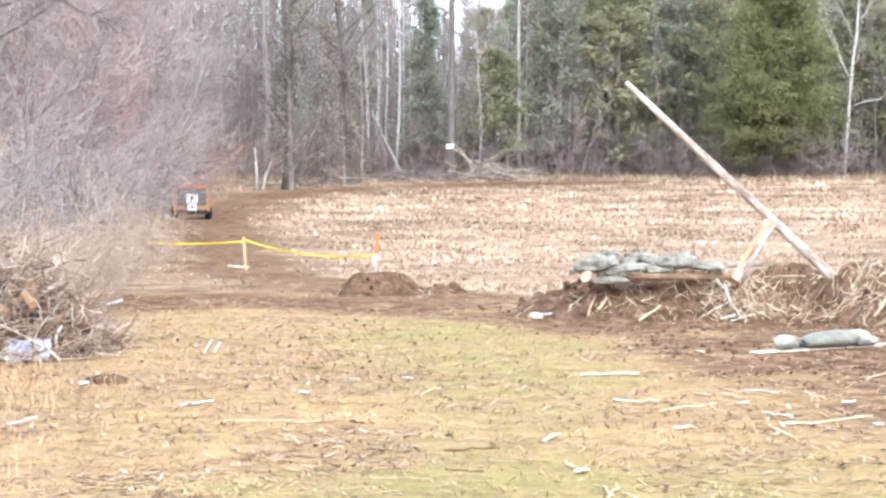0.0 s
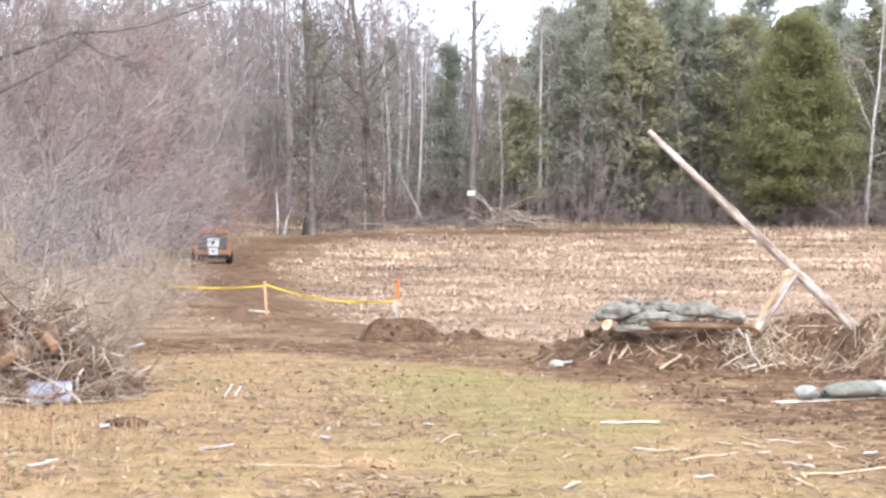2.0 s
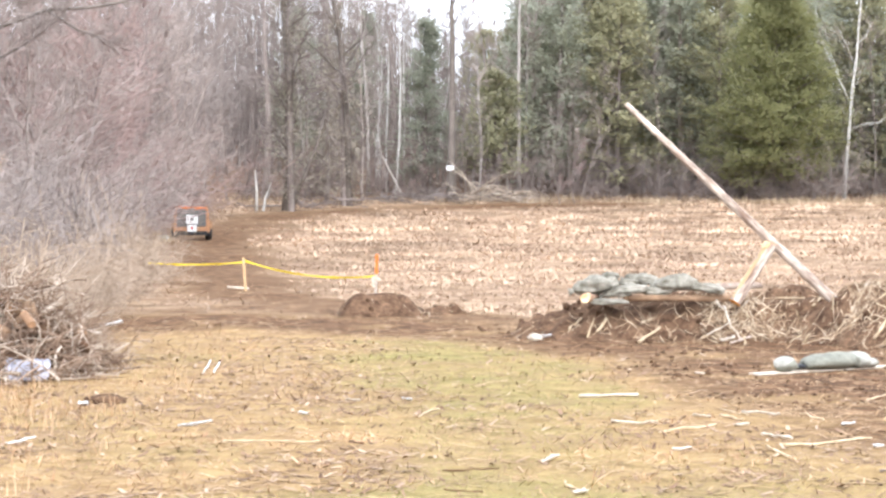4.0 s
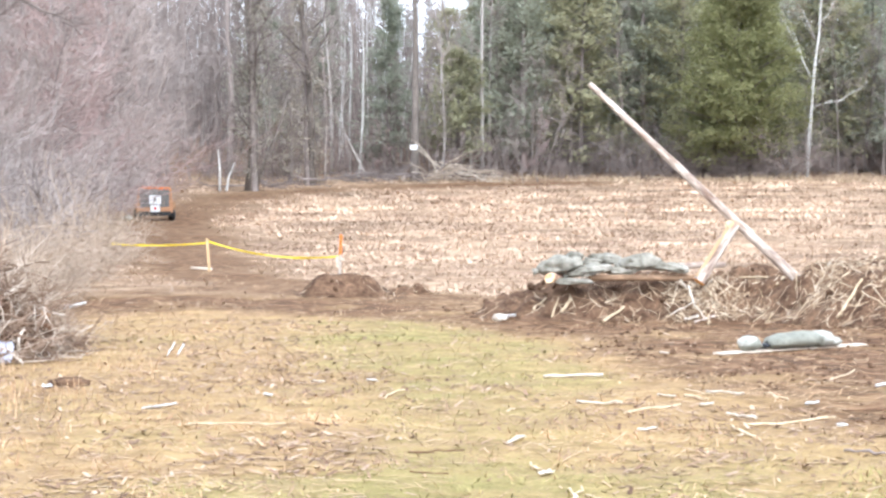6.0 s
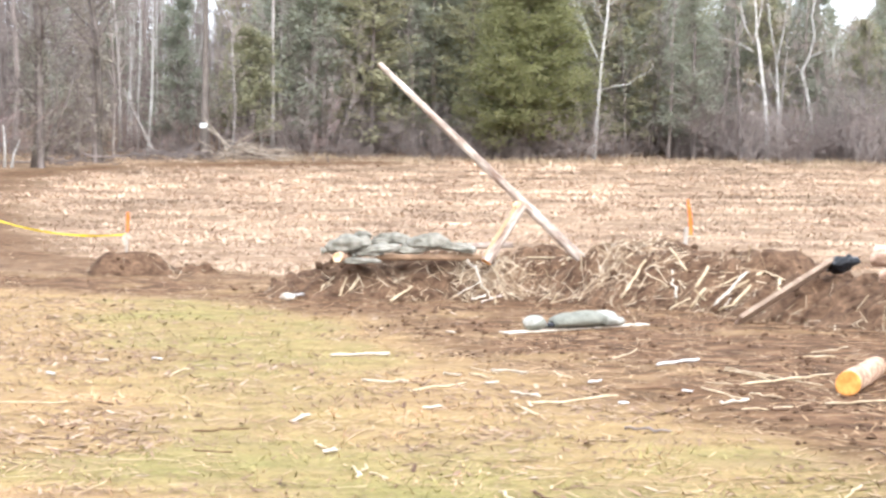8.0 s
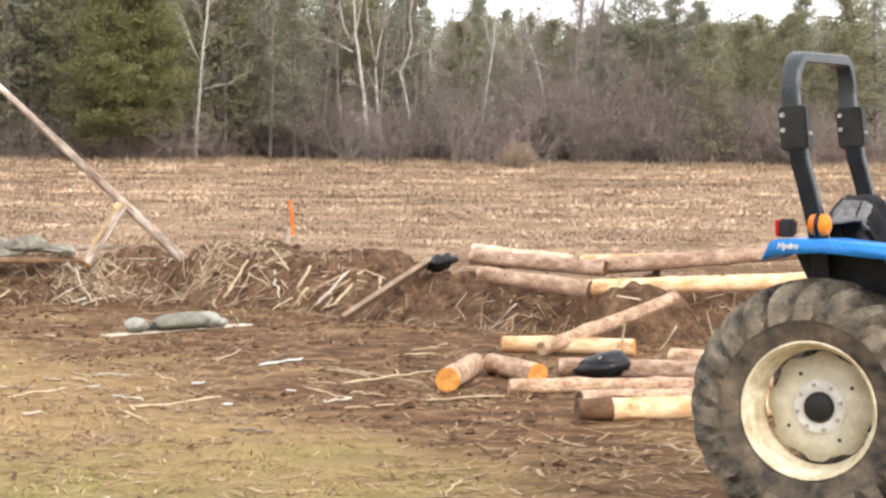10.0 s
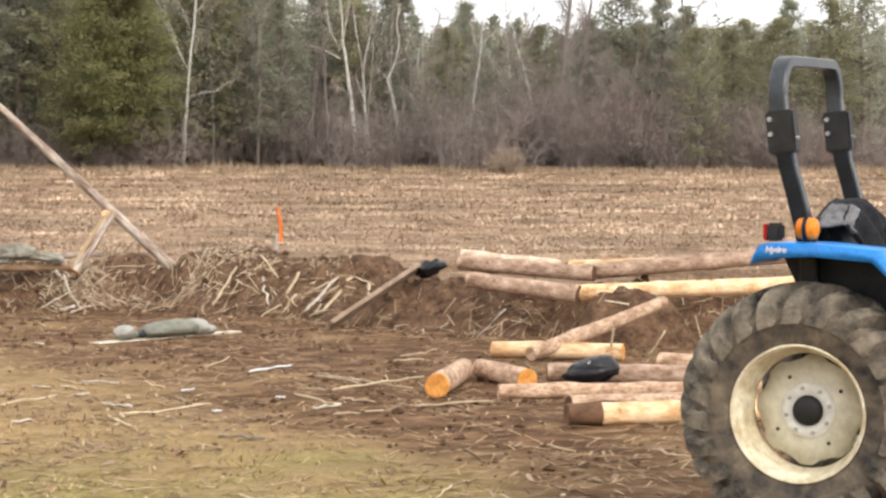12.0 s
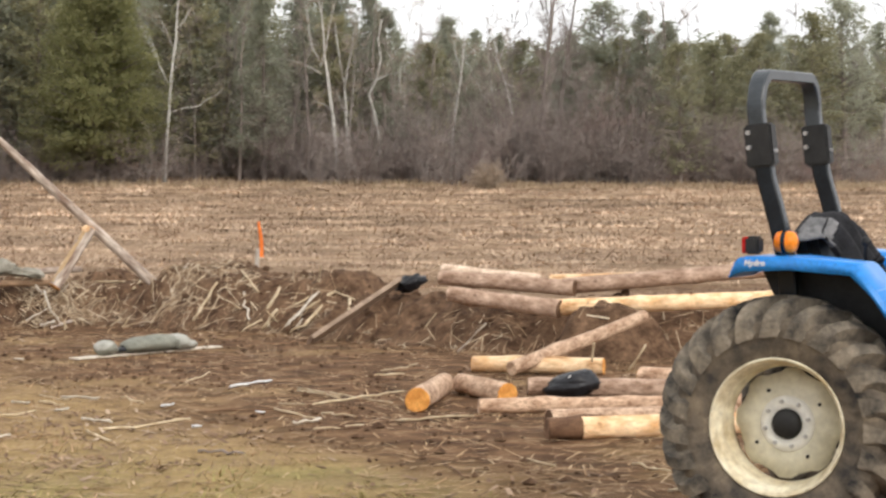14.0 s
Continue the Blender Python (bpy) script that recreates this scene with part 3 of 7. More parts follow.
# the log that carries the sandbags
log((1.71, 25.0, 0.52), (1.99, 25.66, 0.50), 0.060, 0.065, "short log end with a pale yellow sawn face under sandbags", M_BARK, "", 8, sawn=M_PEELED)
log((2.22, 25.22, 0.515), (3.53, 25.46, 0.505), 0.038, 0.036, "brown log laid along the bank under sandbags", M_BROWNLOG, "", 5, sawn=M_PEELED)
log((2.95, 25.95, 0.615), (3.99, 26.1, 0.635), 0.042, 0.036, "weathered pole end lying behind the sandbags", M_POLE, "", 6, sawn=M_PALE)


def sandbag(x, y, z, turn, length, width, thick, seed, tilt=0, nose=0):
    """A filled cloth bag: slumped body with puckered neck and a seam."""
    rng = random.Random(seed)
    bm = bmesh.new()
    bmesh.ops.create_uvsphere(bm, u_segments=36, v_segments=22, radius=1)
    for v in bm.verts:
        c = v.co
        px = math.copysign(abs(c.x) ** 0.75, c.x)
        py = math.copysign(abs(c.y) ** 0.8, c.y)
        pz = math.copysign(abs(c.z) ** 0.85, c.z)
        k = noise.noise(Vector((c.x * 1.9 + seed, c.y * 1.9, c.z * 1.6))) * 0.40 - abs(noise.noise(Vector((c.x * 3.6 + seed, c.y * 5.5, c.z * 4)))) * 0.46 + noise.noise(Vector((c.x * 9 + seed, c.y * 9, c.z * 9))) * 0.06
        slump = (1 + 0.30 * math.sin(px * 2.3 + seed)) * (0.72 + 0.28 * min(1, px + 1.3))
        v.co = Vector((px * length / 2, py * width / 2 * (1 + k) * slump, pz * thick * 0.58 * (1 + k) * (1.0 if pz > 0 else 0.7)))
    bag = part("bag_body", bm, M_BAG, None, smooth_shade=True)
    root = holder("sandbag", pose(x, y, z, tilt, nose, turn), "grey-green cloth sandbag slumped over the log", "sandbag", "sandbags on the bank")
    bag.parent = root
    neck = bmesh.new()
    bmesh.ops.create_cone(neck, segments=10, radius1=thick * 0.12, radius2=thick * 0.22, depth=0.07, cap_ends=True)
    bmesh.ops.transform(neck, matrix=pose(-length / 2 - 0.01, 0, -0.01, 0, -90, 0), verts=neck.verts)
    part("tied_neck", neck, M_BAG, root, smooth_shade=True)
    return root


for k, (x, y, z, turn, length, width, thick, tilt, nose) in enumerate([
    (1.855, 25.30, 0.650, 12, 0.58, 0.40, 0.21, 0, -9), (2.06, 25.52, 0.765, 30, 0.22, 0.20, 0.10, 0, 4), (2.22, 25.25, 0.595, 10, 0.58, 0.32, 0.13, 0, -8),
    (2.46, 25.72, 0.715, -6, 0.44, 0.28, 0.13, 0, 5), (2.85, 25.45, 0.675, 14, 0.56, 0.36, 0.20, 0, -3), (2.60, 25.40, 0.590, -8, 0.40, 0.26, 0.11, 0, 0),
    (3.22, 25.42, 0.620, -6, 0.46, 0.28, 0.13, 0, 7), (2.26, 25.52, 0.690, 20, 0.24, 0.22, 0.09, 0, 0), (2.00, 25.12, 0.470, 4, 0.50, 0.24, 0.085, 0, 0)]):
    sandbag(x, y, z, turn, length, width, thick, k * 7 + 1, tilt, nose)


def rescue_dummy():
    """A stuffed canvas torso with a round head, lying on its back; one plain mesh."""
    bm = bmesh.new()

    def blob(cx, cz, rx, ry, rz, power=0.8, y=0.0):
        own = bmesh.new()
        bmesh.ops.create_uvsphere(own, u_segments=28, v_segments=16, radius=1)
        for v in own.verts:
            c = v.co
            w = 1 + 0.09 * noise.noise(c * 2.4 + Vector((cx * 9, 0, 0))) - 0.07 * abs(noise.noise(Vector((c.x * 5 + cx * 7, c.y * 2, c.z * 2))))
            v.co = Vector((cx + math.copysign(abs(c.x) ** power, c.x) * rx * w, y + c.y * ry * w, cz + c.z * rz * w))
        tmp = bpy.data.meshes.new("tmp")
        own.to_mesh(tmp)
        own.free()
        bm.from_mesh(tmp)
        bpy.data.meshes.remove(tmp)

    blob(0.41, 0.074, 0.118, 0.12, 0.078, 0.95)
    blob(0.60, 0.040, 0.08, 0.06, 0.028)
    blob(0.80, 0.068, 0.14, 0.14, 0.066, 0.6)
    blob(0.98, 0.076, 0.25, 0.17, 0.080, 0.35)
    blob(1.12, 0.082, 0.15, 0.17, 0.088, 0.35)
    blob(1.36, 0.078, 0.13, 0.17, 0.088, 0.6)
    blob(1.47, 0.050, 0.13, 0.11, 0.050, 0.9, -0.05)
    return bm


d0, d1 = Vector((3.03, 20.24, 0)), Vector((4.83, 21.43, 0))
turn = math.degrees(math.atan2(d1.y - d0.y, d1.x - d0.x))
zb = max(ground_z(d0.x, d0.y), ground_z(d1.x, d1.y), ground_z(3.8, 20.8)) - 0.018
board = part("board", box_bm((1.98, 0.16, 0.016), (0.99, 0, 0.008), None, 0.004), M_PALE)
board.matrix_basis = pose(d0.x, d0.y, zb + 0.015, 0, 0, turn)
tagged(board, "pale flat board lying on the mud under the dummy", "board")
dummy = part("training_dummy", rescue_dummy(), M_DUMMY, None, smooth_shade=True)
dummy.data.materials.append(M_PALECLOTH)
dummy.data.materials.append(M_BLACKCLOTH)
for pgon in dummy.data.polygons:
    # pale cloth at the hips; on the head's top it paints a highlight
    if pgon.center.x > 1.27 and pgon.center.x + 0.2 * pgon.center.z > 1.295 or pgon.center.x < 0.52 and pgon.center.z > 0.105 + 0.5 * (pgon.center.x - 0.41):
        pgon.material_index = 1
    elif 0.545 < pgon.center.x < 0.665 and pgon.center.z < 0.085:
        # black faces paint the shade in the gap at the neck
        pgon.material_index = 2
dummy.matrix_basis = pose(d0.x, d0.y, zb + 0.030, 0, 0, turn)
tagged(dummy, "stuffed grey-green canvas training dummy with painted highlight on its head, on a board", "training dummy")


# logs beside the tractor
def ground_log(x0, y0, x1, y1, r, label, seed, **kw):
    return log((x0, y0, ground_z(x0, y0) + r * 0.93), (x1, y1, ground_z(x1, y1) + r * 0.93), r, r * 0.94, label, seed=seed, **kw)


ground_log(4.79, 14.83, 5.40, 16.04, 0.095, "short thick log with an orange sawn end towards the lawn", 11)
ground_log(5.63, 15.16, 5.57, 16.10, 0.084, "short log with rough bark on the mud", 12, ends=(True, False))
ground_log(5.20, 14.60, 7.3, 14.20, 0.060, "long pinkish pine log on the mud", 13, ends=(True, True), sawn=M_BARK)
ground_log(5.07, 12.87, 6.5, 12.72, 0.078, "pine log with a peeled yellow side", 14, bark=M_DARKCUT, peel=-1.9, sawn=M_DARKCUT)
ground_log(5.22, 13.22, 6.6, 13.18, 0.085, "pine log lying behind a peeled one", 15, sawn=M_DARKCUT)
ground_log(6.01, 15.71, 7.9, 15.05, 0.076, "brown weathered log under a black sheet", 16, bark=M_OLDBARK, sawn=M_DARKCUT)
ground_log(7.26, 16.29, 8.6, 14.85, 0.078, "pinkish log end on the mud", 17)
ground_log(7.26, 17.10, 6.24, 17.71, 0.080, "peeled yellow log with an orange sawn end", 18, bark=M_PEELED)
log((6.43, 17.22, 0.082), (8.14, 18.20, 0.455), 0.064, 0.058, "long log leaning from the mud onto the bank", M_BARK, seed=19, sawn=M_BARK)
# logs on the bank
log((6.99, 20.90, 0.72), (8.13, 19.93, 0.64), 0.080, 0.085, "thick pinkish-grey log lying on the bank", M_OLDBARK, seed=21, sawn=M_DARKCUT)
log((7.10, 21.16, 0.80), (7.95, 20.45, 0.70), 0.058, 0.06, "pale bleached log on the bank", M_PALELOG, seed=22, sawn=M_PALELOG)
log((8.10, 20.52, 0.695), (8.85, 19.72, 0.745), 0.062, 0.06, "pale peeled log lying behind a brown one", M_PEELED, seed=26, sawn=M_PEELED)
log((8.08, 20.10, 0.65), (10.4, 18.75, 0.90), 0.085, 0.08, "brown log resting across the bank", M_OLDBARK, seed=23, sawn=M_DARKCUT)
log((6.95, 20.48, 0.57), (7.80, 19.52, 0.45), 0.075, 0.09, "grey log with torn bark on the bank", M_OLDBARK, seed=24, sawn=M_DARKCUT)
log((7.78, 19.62, 0.46), (10.4, 18.55, 0.60), 0.088, 0.075, "peeled yellow log on the bank", M_PEELED, seed=25, sawn=M_PEELED)


def draped(name, at, turn, size, seed, label, category, mat, over=0.09):
    """A crumpled sheet hanging over a round log that runs along local x."""
    n, k = 26, 30
    V, F = [], []
    for i in range(n):
        for j in range(k):
            a, b = i / (n - 1) - 0.5, j / (k - 1) - 0.5
            q = b * size[1] / over
            lim = 1.75
            qq = max(-lim, min(lim, q))
            rest = (abs(q) - lim) * over if abs(q) > lim else 0
            f = 0.022 + 0.035 * noise.noise(Vector((a * 3.5 + seed, b * 3, seed))) + 0.008 * noise.noise(Vector((a * 16, b * 14, seed)))
            r = over + max(0.004, f)
            V.append(Vector((a * size[0] * (1 + 0.15 * math.sin(b * 5 + seed)), r * math.sin(qq) + math.copysign(rest, q) * 0.6, r * math.cos(qq) - rest * 0.3)))
    for i in range(n - 1):
        for j in range(k - 1):
            c = i * k + j
            F.append((c, c + 1, c + k + 1, c + k))
    ob = new(name, make_mesh(name, V, F, mat, smooth_shade=True))
    s = ob.modifiers.new("thickness", "SOLIDIFY")
    s.thickness = 0.004
    ob.matrix_basis = pose(*at, 0, 0, turn)
    return tagged(ob, label, category)


bm = bmesh.new()
bmesh.ops.create_uvsphere(bm, u_segments=44, v_segments=30, radius=1)
for v in bm.verts:
    c = v.co.copy()
    w = 1 + 0.16 * noise.noise(c * 1.5 + Vector((2.2, 0, 0))) - 0.14 * abs(noise.noise(Vector((c.x * 2.0, c.y * 4.5, c.z * 4.5)))) + 0.05 * noise.noise(c * 9)
    v.co = Vector((c.x * 0.225 * w, c.y * 0.17 * w - 0.03, max(-0.082, c.z * (0.115 + 0.03 * c.x) * w + 0.012 + 0.03 * c.x)))
sack = part("black_sheet", bm, M_BLACKCLOTH, None, smooth_shade=True)
sack.matrix_basis = pose(6.33, 15.58, ground_z(6.33, 15.58) + 0.085, 0, 0, -19)
tagged(sack, "crumpled black plastic sheet over a grey log", "plastic sheet")
scrap = part("paper_scrap", box_bm((0.035, 0.004, 0.028), (0, 0, 0), pose(0, 0, 0, 20, 0, 10), 0.001), M_WHITE)
scrap.matrix_basis = pose(6.27, 15.44, 0.165, 0, 20, 0)
tagged(scrap, "tiny white paper scrap on the black sheet", "scrap")

# a plank leaning on the bank, with a black pipe end on top
m, length = lay((5.72, 21.50, 0.03), (6.90, 22.10, 0.62))
plank = part("plank", box_bm((0.05, 0.18, length), (0, 0, length / 2), None, 0.006), M_PLANK)
plank.matrix_basis = m @ pose(0, 0, 0, 0, 0, 50)
tagged(plank, "weathered plank leaning up against the earth bank", "plank")
bm = bmesh.new()
bmesh.ops.create_uvsphere(bm, u_segments=20, v_segments=12, radius=1)
for v in bm.verts:
    w = 1 + 0.55 * noise.noise(v.co * 2.4) + 0.15 * noise.noise(v.co * 6)
    v.co = Vector((v.co.x * 0.17 * w, v.co.y * 0.14 * w, v.co.z * 0.085 * w))
rag = part("black_bag", bm, M_BLACKCLOTH, None, smooth_shade=True)
rag.matrix_basis = pose(7.04, 22.10, 0.60, 0, -18, -20)
tagged(rag, "crumpled black plastic bag on top of the bank", "plastic bag")


# stakes and barrier tape
def stake(x, y, top, label, wood, tip=None, lean=(0, 0), width=0.045, name="stake"):
    z0 = top_z(x, y)
    h = top - z0
    root = holder(name, pose(x, y, z0 - 0.05, lean[0], lean[1], 12), label, "stake", "marker stakes")
    cut = h * 0.48 if tip else 0
    bm = box_bm((width, width * 0.5, h + 0.05 - cut), (0, 0, (h + 0.05 - cut) / 2), None, 0.004)
    part("shaft", bm, wood, root)
    if tip:
        part("painted_top", box_bm((width * 1.04, width * 0.54, cut), (0, 0, h + 0.05 - cut / 2), None, 0.004), tip, root, "bright orange painted top")
    return root


post = stake(-3.67, 38.82, 0.62, "pale wooden stake holding up yellow tape", M_STAKE, None, (0, -4), 0.05)
s1 = stake(-1.20, 37.17, 0.73, "survey stake with an orange top and pale ribbon", M_GREYSTAKE, M_ORANGE, (0, 2))
s2 = stake(6.36, 26.75, 0.86, "grey survey stake with an upright orange marker strip behind the bank", M_GREYSTAKE, None, (0, 3), 0.055)
strip_z = 0.80 - top_z(6.36, 26.75)
strip = bmesh.new()
for k in range(9):
    q = k / 8
    w = 0.026 * (1 - 0.45 * q ** 3)
    for dx, dy in ((-w, -0.006), (w, -0.006), (w, 0.006), (-w, 0.006)):
        strip.verts.new((0.062 - 0.055 * q + 0.012 * math.sin(5 * q) + dx, 0.01 * math.sin(7 * q) + dy, strip_z + 0.47 * q))
strip.verts.ensure_lookup_table()
for k in range(8):
    for j in range(4):
        strip.faces.new([strip.verts[i] for i in (4 * k + j, 4 * k + (j + 1) % 4, 4 * k + 4 + (j + 1) % 4, 4 * k + 4 + j)])
for ends in ((3, 2, 1, 0), (32, 33, 34, 35)):
    strip.faces.new([strip.verts[i] for i in ends])
part("marker_strip", strip, M_ORANGE, s2, "bright orange marker strip")
rib = box_bm((0.16, 0.02, 0.05), (0.0, -0.02, 0.36), pose(0, 0, 0, 0, 15, 0), 0.006)
box_bm((0.05, 0.02, 0.16), (-0.05, -0.02, 0.28), pose(0, 0, 0, 0, -12, 0), 0.006, rib)
part("ribbon", rib, M_PALE, s1, "pale plastic ribbon tied round the stake")


def tape(a, b, sag, label, twist=0.5):
    V, F = [], []
    n = 40
    a, b = Vector(a), Vector(b)
    for i in range(n + 1):
        q = i / n
        p = a.lerp(b, q) - Vector((0, 0, sag * 4 * q * (1 - q)))
        w = 0.021 * (1 - 0.35 * abs(math.sin(q * 9)))
        side = Vector((0, math.sin(twist * math.sin(q * 14)), math.cos(twist * math.sin(q * 14)))) * w
        V.extend((p + side, p - side))
    for i in range(n):
        F.append((2 * i, 2 * i + 1, 2 * i + 3, 2 * i + 2))
    ob = new("barrier_tape", make_mesh("barrier_tape", V, F, M_TAPE))
    s = ob.modifiers.new("thickness", "SOLIDIFY")
    s.thickness = 0.002
    return tagged(ob, label, "barrier tape", "yellow barrier tapes")


tape((-3.68, 38.80, 0.56), (-1.22, 37.2, 0.34), 0.13, "yellow barrier tape sagging between two stakes")
tape((-3.68, 38.80, 0.54), (-5.75, 40.7, 0.46), 0.04, "yellow barrier tape running off into the bushes")
pl = part("plank", box_bm((0.40, 0.12, 0.035), (0, 0, 0.03), None, 0.006), M_PALE)
pl.matrix_basis = pose(-3.90, 39.6, ground_z(-3.90, 39.6), 0, 3, -8)
tagged(pl, "short pale plank lying by the tape stake", "plank")

# ---- the tractor: local x forward, y to its left, z up, its near wheel's outer face at y = 0 ----
tractor = holder("tractor", pose(4.505, 8.555, -0.006, 0, 0, -45), "blue compact tractor with muddy tyres and a black roll bar", "tractor")
RW = 0.595


def rear_wheel(y0, out):
    """A farm tyre with chevron lugs on a cream rim; out is -1 where its outer face looks to -y."""
    wheel = new("rear_wheel")
    wheel.parent = tractor
    wheel.matrix_basis = Matrix.Translation((0, y0, RW)) @ (Matrix() if out < 0 else pose(0, 0, 0, 0, 0, 180))
    w = 0.33
    half = [(0.310, 0.015), (0.333, 0.0), (0.385, -0.014), (0.435, -0.024), (0.472, -0.020), (0.497, 0.0), (0.518, 0.04), (0.530, 0.085), (0.536, 0.12), (0.539, w / 2)]
    prof = half + [(r, w - a) for r, a in reversed(half[:-1])]
    part("tyre", lathe_bm(prof, 96), M_TYRE, wheel, "worn muddy black rubber", True)
    lugs = bmesh.new()
    n = 23
    for side in (0, 1):
        for k in range(n):
            q0 = 2 * math.pi * (k + 0.5 * side) / n
            rings = []
            for yy, a, base, top in ((0.19, 0, 0.552, 0.604), (0.147, 0.2, 0.552, 0.603), (0.104, 0.4, 0.548, 0.600), (0.061, 0.6, 0.538, 0.590), (0.018, 0.8, 0.518, 0.570), (-0.014, 1.0, 0.49, 0.537), (-0.032, 1.12, 0.47, 0.500), (-0.036, 1.2, 0.455, 0.468)):
                q = q0 + 0.23 * a
                hw, tw = 0.036 + 0.006 * a, 0.026 + 0.004 * a
                y = yy if side == 0 else w - yy
                ring = []
                for r, dq in ((base - 0.035, -hw), (top, -tw), (top, tw), (base - 0.035, hw)):
                    qq = q + dq / r
                    ring.append(lugs.verts.new((r * math.cos(qq), y, r * math.sin(qq))))
                rings.append(ring)
            for a, b in zip(rings, rings[1:]):
                for j in range(3):
                    lugs.faces.new((a[j], a[j + 1], b[j + 1], b[j]))
            lugs.faces.new(rings[0])
            lugs.faces.new(rings[-1])
    part("tread", lugs, M_LUG, wheel, "chevron lugs caked with dry mud")
    rim = [(0.308, 0.016), (0.322, 0.006), (0.323, 0.0), (0.318, -0.006), (0.311, -0.003), (0.306, 0.012), (0.302, 0.030), (0.298, 0.034), (0.296, 0.06), (0.286, 0.068), (0.283, 0.09), (0.282, 0.14), (0.270, 0.165), (0.270, 0.20), (0.282, 0.24), (0.30, 0.30), (0.333, 0.33)]
    part("rim", lathe_bm(rim, 72), M_RIM, wheel, "cream painted steel rim", True)
    disc = bmesh.new()
    N = 160
    outer, mid, inn, back = [], [], [], []
    for k in range(N):
        q = 2 * math.pi * k / N
        s = math.cos(8 * q + 0.6)
        r = 0.250 + 0.014 * max(-0.6, min(0.75, s * 1.3))
        for lst, rr, yy in ((back, r, 0.180), (outer, r, 0.163), (mid, 0.14, 0.140), (inn, 0.073, 0.133)):
            lst.append(disc.verts.new((rr * math.cos(q), yy, rr * math.sin(q))))
    for a, b in ((back, outer), (outer, mid), (mid, inn)):
        for k in range(N):
            disc.faces.new((a[k], a[(k + 1) % N], b[(k + 1) % N], b[k]))
    disc.faces.new(inn)
    plate = part("wheel_disc", disc, M_DISC, wheel, "cream wavy-edged wheel disc", True)
    plate.matrix_basis = Matrix.Translation((0, 0.045, 0))
    cap = lathe_bm([(0.0, 0.100), (0.055, 0.102), (0.068, 0.110), (0.072, 0.140)], 36)
    ring = lathe_bm([(0.070, 0.136), (0.074, 0.126), (0.128, 0.128), (0.133, 0.142)], 40)
    part("hub_flange", ring, M_FLANGE, plate, "raised off-white hub flange", True)
    part("hub_cap", cap, M_BLACK, plate, "round black hub cap", True)
    for k in range(8):
        q = 2 * math.pi * (k + 0.3) / 8
        b = bmesh.new()
        bmesh.ops.create_cone(b, segments=6, radius1=0.011, radius2=0.010, depth=0.022, cap_ends=True)
        bmesh.ops.transform(b, matrix=Matrix.Translation((0.106 * math.cos(q), 0.122, 0.106 * math.sin(q))) @ pose(0, 0, 0, 90), verts=b.verts)
        part("bolt", b, M_STEEL, plate)
    for k in range(4):
        q = 2 * math.pi * (k + 0.36) / 4
        b = bmesh.new()
        bmesh.ops.create_cone(b, segments=12, radius1=0.009, radius2=0.009, depth=0.006, cap_ends=True)
        bmesh.ops.transform(b, matrix=Matrix.Translation((0.178 * math.cos(q), 0.146, 0.178 * math.sin(q))) @ pose(0, 0, 0, 90), verts=b.verts)
        part("bolt_hole", b, M_BLACK, plate, "dark round hole")
    return wheel


rear_wheel(0.0, -1)
rear_wheel(1.55, 1)


def extrude(profile, y0, y1, bevel=0.0):
    """A closed outline in x and z, drawn out from y0 to y1."""
    bm = bmesh.new()
    a = [bm.verts.new((x, y0, z)) for x, z in profile]
    b = [bm.verts.new((x, y1, z)) for x, z in profile]
    bm.faces.new(a)
    bm.faces.new(list(reversed(b)))
    for k in range(len(a)):
        j = (k + 1) % len(a)
        bm.faces.new((a[k], b[k], b[j], a[j]))
    if bevel:
        bmesh.ops.bevel(bm, geom=bm.edges[:], offset=bevel, segments=2, affect="EDGES")
    return bm


def fender(y0, y1, side):
    outline = [(-0.238, 1.274), (-0.170, 1.316), (0.06, 1.320), (0.345, 1.308), (0.440, 1.220), (0.62, 0.95), (0.65, 0.955), (0.466, 1.235), (0.362, 1.352), (0.06, 1.379), (-0.165, 1.379), (-0.197, 1.364)]
    f = part("fender", extrude(outline, y0, y1, 0.008), M_BLUE, tractor, "glossy blue mudguard over the rear wheel", True)
    inner = [(-0.20, 1.325), (0.33, 1.31), (0.62, 0.95), (0.62, 0.75), (0.1, 0.75), (-0.08, 1.08)]
    yi = y1 if side < 0 else y0
    part("inner_panel", extrude(inner, yi - 0.01, yi + 0.01), M_BLACK, f, "black inner panel of the mudguard")
    return f


near = fender(-0.005, 0.385, -1)
fender(1.165, 1.555, 1)
word = bpy.data.curves.new("word", "FONT")
word.body, word.size, word.extrude, word.offset = "Hydro", 0.038, 0.001, 0.0012
word.shear = 0.2
holder_ob = new("word", word)
flat = bpy.data.meshes.new_from_object(holder_ob.evaluated_get(bpy.context.evaluated_depsgraph_get()))
bpy.data.objects.remove(holder_ob)
flat.materials.append(M_WHITE)
decal = part("lettering", flat, None, near, "white italic lettering")
decal.matrix_basis = pose(-0.155, -0.008, 1.338, 90, 0, 0)

# lamps on the near mudguard
part("tail_lamp", box_bm((0.066, 0.09, 0.085), (-0.140, 0.10, 1.429), None, 0.012), M_BLACK, tractor, "black lamp housing")
part("tail_lens", box_bm((0.016, 0.08, 0.078), (-0.182, 0.10, 1.429), None, 0.006), M_RED, tractor, "red tail lamp lens")
lamp = lathe_bm([(0.0, -0.052), (0.030, -0.050), (0.047, -0.040), (0.052, -0.010), (0.052, 0.010), (0.047, 0.04), (0.030, 0.05), (0.0, 0.052)], 28)
